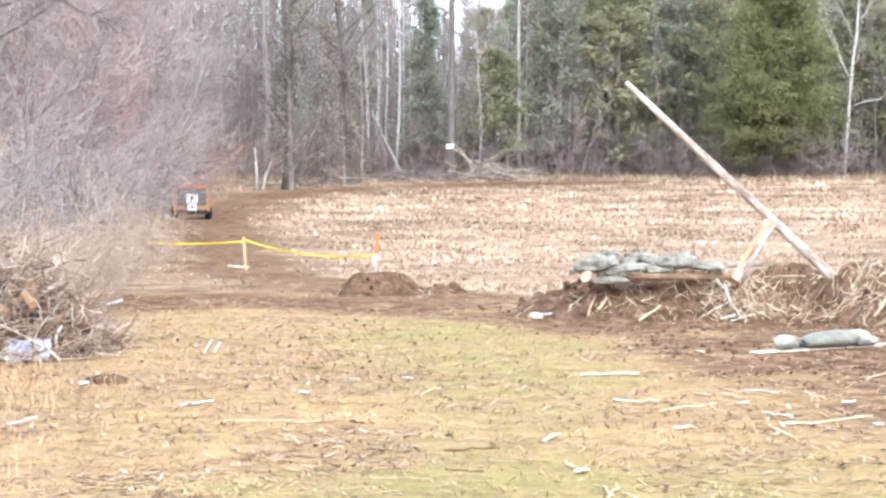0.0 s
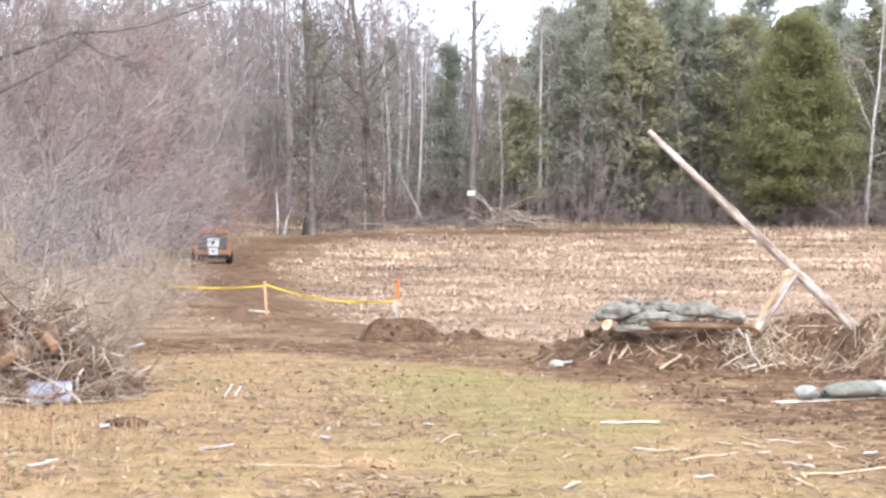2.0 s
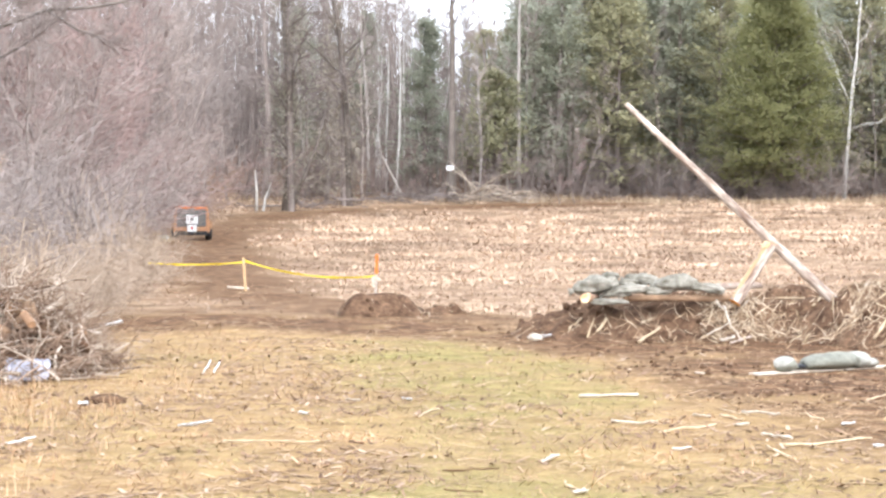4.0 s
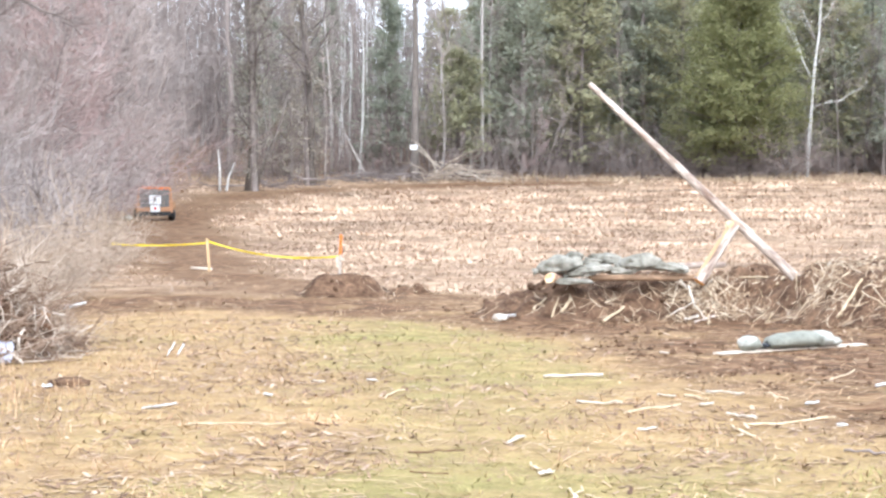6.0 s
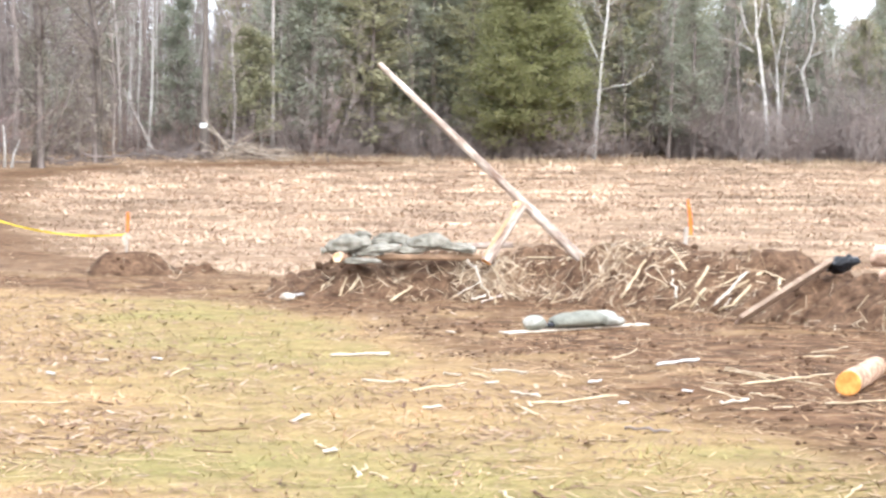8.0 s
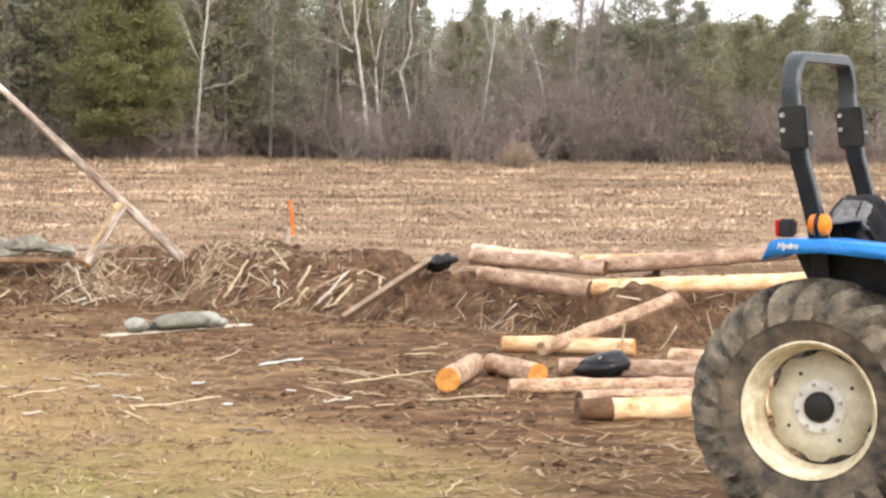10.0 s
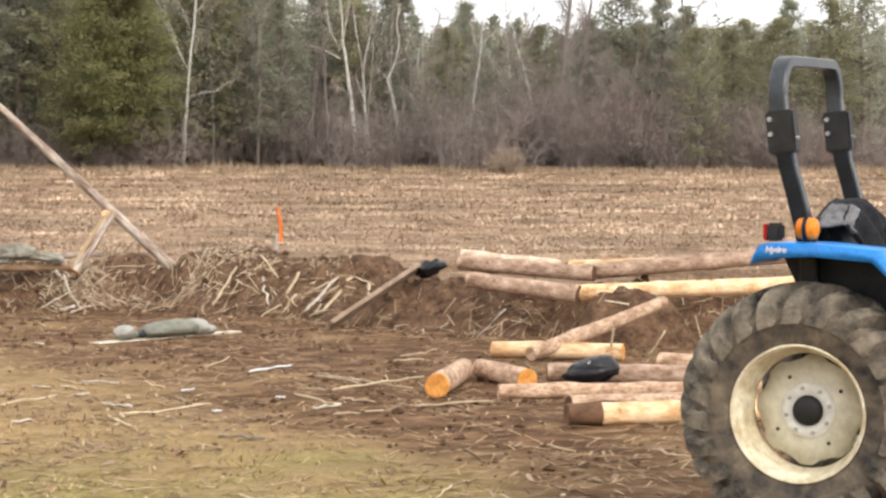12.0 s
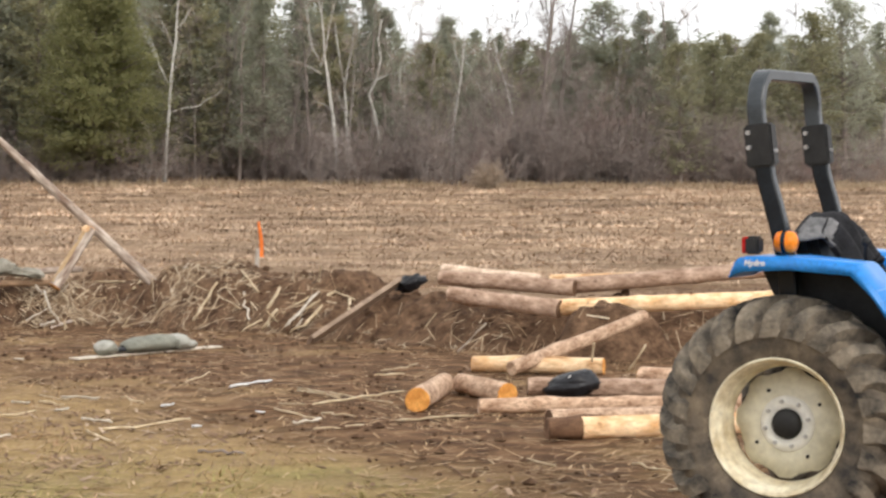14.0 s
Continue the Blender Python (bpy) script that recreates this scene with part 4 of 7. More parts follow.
bmesh.ops.transform(lamp, matrix=Matrix.Translation((0.0, 0.14, 1.445)) @ pose(0, 0, 0, 0, 0, 86), verts=lamp.verts)
amber = part("turn_lamp", lamp, M_AMBER, tractor, "round amber turn lamp", True)
band = lathe_bm([(0.0535, -0.011), (0.0545, -0.009), (0.0545, 0.009), (0.0535, 0.011)], 28)
bmesh.ops.transform(band, matrix=Matrix.Translation((0.0, 0.14, 1.445)) @ pose(0, 0, 0, 0, 0, 86), verts=band.verts)
part("lamp_band", band, M_ROPS, amber, "dark band round the lamp")


# the roll bar
def sweep(path, sx, sy, out):
    """A square tube along path; sx and sy are its half sides, out the plane's normal."""
    bm = bmesh.new()
    rings = []
    for i, p in enumerate(path):
        d = (path[min(i + 1, len(path) - 1)] - path[max(i - 1, 0)]).normalized()
        o = Vector(out)
        s = d.cross(o).normalized()
        o = s.cross(d).normalized()
        c = []
        for a, b in ((-1, -0.8), (-0.8, -1), (0.8, -1), (1, -0.8), (1, 0.8), (0.8, 1), (-0.8, 1), (-1, 0.8)):
            c.append(bm.verts.new(p + s * a * sx + o * b * sy))
        rings.append(c)
    for a, b in zip(rings, rings[1:]):
        for j in range(8):
            bm.faces.new((a[j], a[(j + 1) % 8], b[(j + 1) % 8], b[j]))
    bm.faces.new(rings[0])
    bm.faces.new(rings[-1])
    return bm


roll = new("roll_bar")
roll.parent = tractor
roll.matrix_basis = Matrix.Translation((0, 0.27, 1.95)) @ pose(0, 0, 0, 1.2) @ Matrix.Translation((0, -0.27, -1.95))
YN, YF, TOP = 0.27, 1.20, 2.262
path = []
for k in range(13):
    a = math.pi / 2 * k / 12
    path.append(Vector((-0.190, YN + 0.14 - 0.14 * math.cos(a), TOP - 0.03 - 0.17 + 0.17 * math.sin(a))))
path = [Vector((-0.160, YN, 1.78))] + [Vector((-0.172, YN, 1.9))] + path
path = path + [Vector((p.x, YN + YF - p.y, p.z)) for p in reversed(path)]
hoop = part("hoop", sweep(path, 0.026, 0.040, (1, 0, 0)), M_HOOP, roll, "charcoal square-tube hoop")
for y in (YN, YF):
    low = [Vector((x, y, z)) for x, z in ((-0.02, 1.05), (-0.035, 1.3), (-0.06, 1.45), (-0.105, 1.62), (-0.14, 1.74), (-0.165, 1.90))]
    part("lower_post", sweep(low, 0.030, 0.042, (1, 0, 0)), M_ROPS, roll)
    bracket = part("hinge_bracket", box_bm((0.135, 0.088, 0.205), (-0.165, y, 1.895), pose(0, 0, 0, 0, -6, 0), 0.010), M_BLACK, roll, "black folding hinge bracket")
    for dx, z in ((-0.19, 1.955), (-0.185, 1.885)):
        b = bmesh.new()
        bmesh.ops.create_cone(b, segments=10, radius1=0.012, radius2=0.011, depth=0.02, cap_ends=True)
        bmesh.ops.transform(b, matrix=Matrix.Translation((dx - 0.025, y - 0.05, z)) @ pose(0, 0, 0, 90), verts=b.verts)
        part("bolt", b, M_STEEL, bracket)
    b = bmesh.new()
    bmesh.ops.create_cone(b, segments=10, radius1=0.009, radius2=0.009, depth=0.025, cap_ends=True)
    bmesh.ops.transform(b, matrix=Matrix.Translation((-0.092, y - 0.02, 1.87)) @ pose(0, 0, 0, 0, 90, 0), verts=b.verts)
    part("hinge_pin", b, M_STEEL, bracket)

# axle, gearbox, platform, bonnet and front wheels
bm = bmesh.new()
bmesh.ops.create_cone(bm, segments=20, radius1=0.09, radius2=0.09, depth=1.2, cap_ends=True)
bmesh.ops.transform(bm, matrix=Matrix.Translation((0, 0.775, RW)) @ pose(0, 0, 0, 90), verts=bm.verts)
part("rear_axle", bm, M_BLACK, tractor, "black axle housing", True)
part("gearbox", box_bm((0.75, 0.38, 0.45), (0.2, 0.775, 0.66), None, 0.04), M_BLACK, tractor)
part("platform", box_bm((0.95, 0.78, 0.05), (0.70, 0.775, 0.74), None, 0.012), M_BLACK, tractor, "black foot platform")
dash = [(0.62, 0.76), (0.95, 0.76), (0.95, 1.36), (0.78, 1.40), (0.70, 1.30)]
part("dash", extrude(dash, 0.55, 1.0, 0.02), M_BLACK, tractor)
bonnet = [(0.92, 0.80), (2.10, 0.72), (2.16, 0.95), (2.08, 1.16), (1.4, 1.34), (0.92, 1.40)]
part("bonnet", extrude(bonnet, 0.50, 1.05, 0.03), M_BLUE, tractor, "blue engine bonnet")
part("side_console", box_bm((0.55, 0.16, 0.30), (0.36, 1.06, 1.20), None, 0.03), M_BLUE, tractor, "blue side console by the seat")
part("front_axle", box_bm((0.14, 1.0, 0.12), (1.75, 0.775, 0.40), None, 0.02), M_BLACK, tractor)
for y in (0.18, 1.37):
    fw = part("front_wheel", lathe_bm([(0.18, 0.0), (0.22, -0.01), (0.32, 0.0), (0.355, 0.03), (0.36, 0.1), (0.355, 0.17), (0.32, 0.2), (0.22, 0.21), (0.18, 0.2), (0.16, 0.1), (0.02, 0.09)], 40), M_TYRE, tractor, "", True)
    fw.matrix_basis = Matrix.Translation((1.75, y - 0.1, 0.36))
bm = lathe_bm([(0.17, -0.012), (0.182, 0.0), (0.17, 0.012), (0.158, 0.0), (0.17, -0.012)], 32, "Z")
bmesh.ops.transform(bm, matrix=Matrix.Translation((0.70, 0.775, 1.42)) @ pose(0, 0, 0, 0, -35, 0), verts=bm.verts)
part("steering_wheel", bm, M_BLACK, tractor, "", True)
part("seat_cushion", box_bm((0.44, 0.46, 0.12), (0.16, 0.775, 1.14), None, 0.04), M_BLACK, tractor, "black seat cushion")
part("seat_back", box_bm((0.12, 0.44, 0.38), (-0.02, 0.775, 1.33), pose(0, 0, 0, 0, -12, 0), 0.045), M_BLACK, tractor, "black seat back")
lever = lathe_bm([(0.0, 1.25), (0.008, 1.25), (0.008, 1.42), (0.02, 1.43), (0.02, 1.46), (0.0, 1.47)], 12, "Z")
bmesh.ops.transform(lever, matrix=Matrix.Translation((0.30, 0.42, 0.0)), verts=lever.verts)
part("lever", lever, M_BLACK, tractor, "", True)


def jacket():
    """A coat thrown over the seat back: folds run down from a broad flat ridge; the lining shows on the near side."""
    n, k = 90, 72
    V, F, lining = [], [], []
    for i in range(n):
        for j in range(k):
            a, b = i / (n - 1), j / (k - 1) - 0.5
            y = 0.72 + b * (0.48 + 0.06 * math.sin(a * 5))
            s = (a - 0.40) * 0.85
            drop = max(0.0, abs(s) - 0.10) ** 1.35 * (0.95 if s < 0 else 0.72)
            fold = 0.030 * math.sin(b * 30 + a * 7) * min(1, abs(s) * 4 + abs(b)) + 0.028 * noise.noise(Vector((a * 5, b * 7, 3)))
            V.append(Vector((0.015 + s * 0.50 + fold * 0.6, y, 1.575 - drop - 0.50 * b * b + fold * 0.7)))
    for i in range(n - 1):
        for j in range(k - 1):
            c = i * k + j
            F.append((c, c + k, c + k + 1, c + 1))
            a, b = i / (n - 1), j / (k - 1) - 0.5
            lining.append(int(b < -0.17 and 0.20 + 0.35 * (b + 0.5) < a < 0.66 - 0.25 * (b + 0.5) and not 0.40 < a + 0.3 * b < 0.425))
    return V, F, lining


V, F, lining = jacket()
coat = new("jacket", make_mesh("jacket", V, F, M_CLOTHBLACK, smooth_shade=True))
coat.data.materials.append(M_CLOTHGREY)
coat.data.polygons.foreach_set("material_index", lining)
s = coat.modifiers.new("thickness", "SOLIDIFY")
s.thickness = 0.012
coat.matrix_basis = tractor.matrix_basis.copy()
tagged(coat, "black jacket with grey lining thrown over the tractor seat", "jacket")

# ---- trees and bushes ----
def wander(rng, p, d, length, segs, bend, up=0.0):
    pts = [p.copy()]
    d = d.normalized()
    for _ in range(segs):
        d = (d + Vector((rng.gauss(0, bend), rng.gauss(0, bend), rng.gauss(0, bend) + up))).normalized()
        pts.append(pts[-1] + d * (length / segs))
    return pts


def along(pts, q):
    k = min(int(q * (len(pts) - 1)), len(pts) - 2)
    f = q * (len(pts) - 1) - k
    return pts[k].lerp(pts[k + 1], f), (pts[k + 1] - pts[k]).normalized()


def off(rng, d, degrees):
    """A way that leaves d at about that angle."""
    u = d.orthogonal().normalized()
    u.rotate(Matrix.Rotation(rng.uniform(0, 6.283), 3, d))
    a = radians(degrees)
    return (d * math.cos(a) + u * math.sin(a)).normalized()


def sliver(V, F, p, q, r, rng):
    """The finest twigs: a single thin blade."""
    u = Vector((rng.gauss(0, 1), rng.gauss(0, 1), rng.gauss(0, 1))).cross(q - p).normalized() * r
    b = len(V)
    V.extend((p + u, p - u, q))
    F.append((b, b + 1, b + 2))


def bare_tree(seed, h, r, bark, twigs, limbs=16, start=0.3, spread=0.30, lean=(0, 0), subs=6, tips=5, thick=0.017, bend=0.05, fork=None):
    """Trunk and limbs in one part, the fine twigs of the crown in another."""
    rng = random.Random(seed)
    V, F, TV, TF = [], [], [], []
    trunk = wander(rng, Vector((0, 0, -0.3)), Vector((lean[0], lean[1], 1)), h + 0.3, 12, bend, 0.06)
    tube(V, F, trunk, [r * (1 - 0.93 * (i / 12) ** 0.9) * (1.35 if i == 0 else 1) for i in range(13)], 7)
    stems = [(trunk, h, r)]
    if fork:
        at, tilt, size = fork
        p, d = along(trunk, at)
        second = wander(rng, p, off(rng, d, tilt), h * (1 - at) * size, 9, bend, 0.08)
        tube(V, F, second, [r * 0.62 * (1 - at) ** 0.4 * (1 - 0.93 * i / 9) for i in range(10)], 6)
        stems.append((second, h * (1 - at) * size, r * 0.6))
    for stem, sh, sr in stems:
        count = limbs if stem is trunk else limbs // 2
        for k in range(count):
            q = start + (0.97 - start) * (k + rng.random()) / count if stem is trunk else 0.15 + 0.8 * (k + rng.random()) / count
            p, d = along(stem, q)
            ln = h * spread * (1.15 - 0.75 * q) * rng.uniform(0.55, 1.2)
            limb = wander(rng, p, off(rng, d, rng.uniform(32, 66)), ln, 5, 0.13, 0.10)
            lr = max(0.012, sr * 0.34 * (1 - 0.6 * q))
            tube(V, F, limb, [lr * (1 - 0.85 * i / 5) for i in range(6)], 3, False)
            for _ in range(subs):
                p2, d2 = along(limb, rng.uniform(0.15, 1.0))
                sub = wander(rng, p2, off(rng, d2, rng.uniform(25, 60)), ln * rng.uniform(0.25, 0.55), 2, 0.16, 0.06)
                tube(TV, TF, sub, [max(thick, lr * 0.4) * (1 - 0.33 * i) for i in range(3)], 3, False)
                for _ in range(tips * 2):
                    p3, d3 = along(sub, rng.uniform(0.1, 1.0))
                    e = p3 + off(rng, d3, rng.uniform(15, 55)) * ln * rng.uniform(0.10, 0.3)
                    sliver(TV, TF, p3, e, thick * 0.55, rng)
    return make_mesh("trunk", V, F, bark, smooth_shade=True), make_mesh("crown", TV, TF, twigs)


def shaped_tree(seed, limbs, bark, twigs, subs=7, tips=6, thick=0.014):
    """A tree whose main limbs are given as (radius, [(x, z), ...]); the fine twigs grow at random."""
    rng = random.Random(seed)
    V, F, TV, TF = [], [], [], []
    for r, line in limbs:
        bow = rng.gauss(0, 0.25)
        pts = [Vector((x, bow * k, z)) for k, (x, z) in enumerate(line)]
        tube(V, F, pts, [r * (1 - 0.8 * k / (len(pts) - 1)) for k in range(len(pts))], 7)
        size = (pts[-1] - pts[0]).length
        for _ in range(subs):
            p, d = along(pts, rng.uniform(0.35, 1.0))
            sub = wander(rng, p, off(rng, d, rng.uniform(25, 60)), size * rng.uniform(0.10, 0.28), 3, 0.18, 0.06)
            tube(TV, TF, sub, [max(thick, r * 0.16) * (1 - 0.25 * i) for i in range(4)], 3, False)
            for _ in range(tips):
                p3, d3 = along(sub, rng.uniform(0.1, 1.0))
                spike(TV, TF, p3, p3 + off(rng, d3, rng.uniform(15, 55)) * rng.uniform(0.3, 0.9), thick * 0.8)
    return make_mesh("trunk", V, F, bark, smooth_shade=True), make_mesh("crown", TV, TF, twigs)


def bush(seed, h, wide, twigs, stems=22, subs=7, tips=4, thick=0.014):
    rng = random.Random(seed)
    V, F, TV, TF = [], [], [], []
    for _ in range(stems):
        a, q = rng.uniform(0, 6.283), rng.uniform(0.05, 0.85)
        base = Vector((math.cos(a), math.sin(a), 0)) * wide * 0.22 * rng.random() + Vector((0, 0, -0.1))
        d = Vector((math.cos(a) * q * wide / h * 1.5, math.sin(a) * q * wide / h * 1.5, 1))
        ln = h * rng.uniform(0.6, 1.08)
        st = wander(rng, base, d, ln, 6, 0.17, -0.01)
        tube(V, F, st, [max(0.006, 0.0065 * h * (1 - 0.85 * i / 6)) for i in range(7)], 4, False)
        for _ in range(subs):
            p, d2 = along(st, rng.uniform(0.12, 0.98))
            sub = wander(rng, p, off(rng, d2, rng.uniform(25, 85)), ln * rng.uniform(0.15, 0.42), 2, 0.22, 0.0)
            tube(TV, TF, sub, [thick * (1 - 0.3 * i) for i in range(3)], 3, False)
            for _ in range(tips * 2):
                p3, d3 = along(sub, rng.uniform(0.05, 1.0))
                e = p3 + off(rng, d3, rng.uniform(15, 70)) * ln * rng.uniform(0.06, 0.26)
                sliver(TV, TF, p3, e, thick * 0.5, rng)
    return make_mesh("stems", V, F, twigs), make_mesh("twigs", TV, TF, twigs)


def spray(V, F, p, d, size, rng, droop=0.3, face=None):
    """A small flat leaf spray, turned more or less to the open side of the crown."""
    d = (d + Vector((0, 0, -droop))).normalized()
    n = Vector((rng.gauss(0, 0.22), rng.gauss(0, 0.22), rng.gauss(0, 0.22))) + (face or Vector((0, 0, 0.8)))
    u = d.cross(n)
    u = u.normalized() * size * 0.24 if u.length > 0.01 else d.orthogonal() * size * 0.24
    b = len(V)
    V.extend((p - u, p + u, p + d * size))
    F.append((b, b + 1, b + 2))


def conifer(seed, h, wide, leaves, bark, branches=80, clumps=12, per=6, size=0.285, start=0.10, shape=0.85, droop=0.25, lift=0.1, round_top=0.0):
    rng = random.Random(seed)
    V, F, LV, LF = [], [], [], []
    trunk = wander(rng, Vector((0, 0, -0.3)), Vector((0, 0, 1)), h * 0.98 + 0.3, 8, 0.012, 0.05)
    tube(V, F, trunk, [0.016 * h * (1 - 0.95 * i / 8) + 0.01 for i in range(9)], 7)
    for k in range(branches):
        q = start + (1 - start) * ((k + rng.random()) / branches) ** 1.05
        p, d = along(trunk, min(q, 0.999))
        f = (1 - q) / (1 - start)
        ln = wide * (f ** shape) * rng.uniform(0.72, 1.12) * (1 - 0.35 * math.exp(-((q - start) / 0.08) ** 2)) + 0.25
        if round_top:
            ln = wide * math.sqrt(max(0.02, 1 - (1 - f) ** round_top)) * rng.uniform(0.75, 1.08)
        a = rng.uniform(0, 6.283)
        out = Vector((math.cos(a), math.sin(a), lift + rng.uniform(-0.15, 0.15) + 0.5 * (1 - f)))
        limb = wander(rng, p, out, ln, 2, 0.07, -0.02)
        spike(V, F, limb[0], limb[-1], 0.018 * ln + 0.006)
        for c in range(clumps):
            pc, dc = along(limb, 0.2 + 0.8 * (c + rng.random()) / clumps)
            pc = pc + Vector((rng.gauss(0, 0.14), rng.gauss(0, 0.14), rng.gauss(0, 0.10))) * (0.5 + ln * 0.35)
            pc0 = pc
            for _ in range(per):
                pc = pc0 + Vector((rng.gauss(0, 0.22), rng.gauss(0, 0.22), rng.gauss(0, 0.16)))
                way = (dc + Vector((rng.gauss(0, 0.7), rng.gauss(0, 0.7), rng.gauss(0, 0.5)))).normalized()
                spray(LV, LF, pc, way, size * rng.uniform(0.6, 1.3), rng, droop, Vector((math.cos(a) * 0.6, math.sin(a) * 0.6, 0.75)))
    return make_mesh("trunk", V, F, bark), make_mesh("crown", LV, LF, leaves)


def plant(name, meshes, x, y, label, category, group, turn=0, size=1.0, tall=1.0, parts=("trunk", "crown"), sink=0.05):
    root = holder(name, pose(x, y, ground_z(x, y) - sink, 0, 0, turn) @ Matrix.Diagonal((size, size, size * tall, 1)), label, category, group)
    for nm, me in zip(parts, meshes):
        part(nm, me, None, root)
    return root


def polar(azimuth, distance):
    return distance * math.sin(radians(azimuth)), distance * math.cos(radians(azimuth))


rng = random.Random(77)
THICK = [bare_tree(110 + k, h, r, M_TRUNK, t, limbs=26, start=0.08, spread=0.34, subs=8, tips=6, bend=0.09, thick=0.014) for k, (h, r, t) in enumerate([(10, 0.08, M_TWIG), (9, 0.07, M_TWIG), (8, 0.065, M_REDTWIG), (11, 0.085, M_TWIG)])]
GREY = [bare_tree(100 + k, h, r, M_TRUNK, M_TWIG, limbs=n, start=s, spread=sp) for k, (h, r, n, s, sp) in enumerate([(15, 0.14, 17, 0.25, 0.26), (13, 0.11, 16, 0.2, 0.30), (17, 0.17, 18, 0.3, 0.24), (12, 0.09, 15, 0.15, 0.32)])]
SLIM = [bare_tree(120 + k, h, r, M_PALETRUNK, M_TWIG, limbs=12, start=0.45, spread=0.17, subs=5, tips=6, bend=0.03, thick=0.02) for k, (h, r) in enumerate([(15, 0.10), (13, 0.085), (16, 0.12)])]
BIRCH = [bare_tree(130 + k, h, r, M_BIRCH, M_PALETWIG, limbs=13, start=0.32, spread=0.26, subs=5, tips=5, lean=ln, bend=0.06, thick=0.014, fork=fk) for k, (h, r, ln, fk) in enumerate([(13, 0.105, (0.05, 0), (0.30, 24, 0.95)), (10, 0.125, (-0.17, 0), (0.55, 40, 0.8)), (9.5, 0.095, (0.1, 0), (0.35, 35, 0.9))])]
BUSH = [bush(140 + k, h, w, t, n) for k, (h, w, t, n) in enumerate([(4.2, 3.4, M_TWIG, 19), (3.4, 3.2, M_TWIG, 19), (4.6, 3.4, M_REDTWIG, 20), (2.6, 3.0, M_DARKTWIG, 20), (3.6, 3.6, M_DARKTWIG, 20)])]
PINE = [conifer(160 + k, h, w, M_PINE, M_TRUNK, branches=b, shape=sh, lift=lf, round_top=rt) for k, (h, w, b, sh, lf, rt) in enumerate([(13, 3.4, 105, 0.72, 0.12, 0), (12, 3.0, 95, 0.78, 0.2, 0), (11, 3.5, 105, 0.7, 0.05, 2.2), (13.5, 3.1, 100, 0.75, 0.3, 0)])]
FARPINE = [conifer(165 + k, h, w, M_PINE, M_TRUNK, branches=90, clumps=10, per=4, size=0.38, shape=0.74, lift=0.15, round_top=rt) for k, (h, w, rt) in enumerate([(13, 3.3, 0), (11.5, 3.2, 2.2)])]
OLIVE = [conifer(170, 8.0, 2.9, M_OLIVE, M_TRUNK, branches=75, shape=0.7, start=0.25), conifer(171, 12, 3.1, M_OLIVE, M_TRUNK, branches=105, shape=0.8, round_top=2.4)]

SAPLING = [bare_tree(150 + k, h, 0.035, M_TRUNK, t, limbs=15, start=0.1, spread=0.34, subs=4, tips=6, thick=0.013, bend=0.08) for k, (h, t) in enumerate([(6, M_TWIG), (5, M_DARKTWIG), (7, M_TWIG), (4, M_REDTWIG)])]
# the full cedar at the field's edge
CEDAR = conifer(180, 10.9, 4.25, M_CEDAR, M_TRUNK, branches=320, clumps=22, per=11, size=0.19, start=0.13, shape=0.56, droop=0.25, lift=0.2)
plant("cedar_tree", CEDAR, 17.35, 108.9, "full yellow-green cedar tree standing at the field's edge", "cedar tree", "")
# white birches
FORKED = shaped_tree(131, [(0.115, [(0, -0.3), (0.1, 2.0), (0.24, 4.7), (0.36, 6.3), (0.5, 7.5), (0.55, 9.0), (0.67, 10.8), (0.6, 12.4)]), (0.055, [(0.27, 5.2), (0, 5.75), (-0.55, 6.9), (-1.03, 7.95), (-1.4, 9.0), (-1.55, 10.2)]),
                           (0.045, [(-0.2, 6.1), (-0.35, 6.9), (-0.72, 8.0), (-0.85, 9.0)]), (0.036, [(0.2, 3.7), (1.1, 4.0), (1.85, 4.1), (2.3, 4.45), (2.9, 4.75), (3.25, 5.15)]),
                           (0.04, [(0.48, 7.2), (0.05, 8.1), (-0.4, 8.9)]), (0.04, [(0.55, 8.1), (1.1, 8.6), (1.4, 9.3)]), (0.03, [(0.25, 5.6), (0.7, 6.2), (0.9, 6.9)])], M_BIRCH, M_PALETWIG)
LEANING = shaped_tree(132, [(0.13, [(0, -0.3), (-0.09, 1.5), (-0.36, 3.6), (-0.57, 4.5), (-0.8, 5.9), (-1.0, 6.6), (-1.1, 7.8), (-1.3, 9.0), (-1.6, 10.0)]), (0.042, [(-0.86, 5.8), (-1.45, 6.2), (-2.1, 6.5), (-3.1, 6.7)]),
                            (0.06, [(-1.0, 6.5), (-1.4, 7.2), (-1.6, 8.1), (-1.75, 9.3)]), (0.055, [(-0.93, 6.2), (-0.65, 7.2), (-0.5, 8.4), (-0.25, 9.6)]), (0.04, [(-0.4, 3.9), (-0.9, 4.2), (-1.5, 4.3)])], M_BIRCH, M_PALETWIG)
plant("birch_tree", FORKED, 21.1, 109.8, "slender white birch with a forked trunk, bare", "birch tree", "bare birches")
plant("birch_tree", LEANING, 30.1, 107.9, "white birch leaning over with bare crooked limbs", "birch tree", "bare birches")
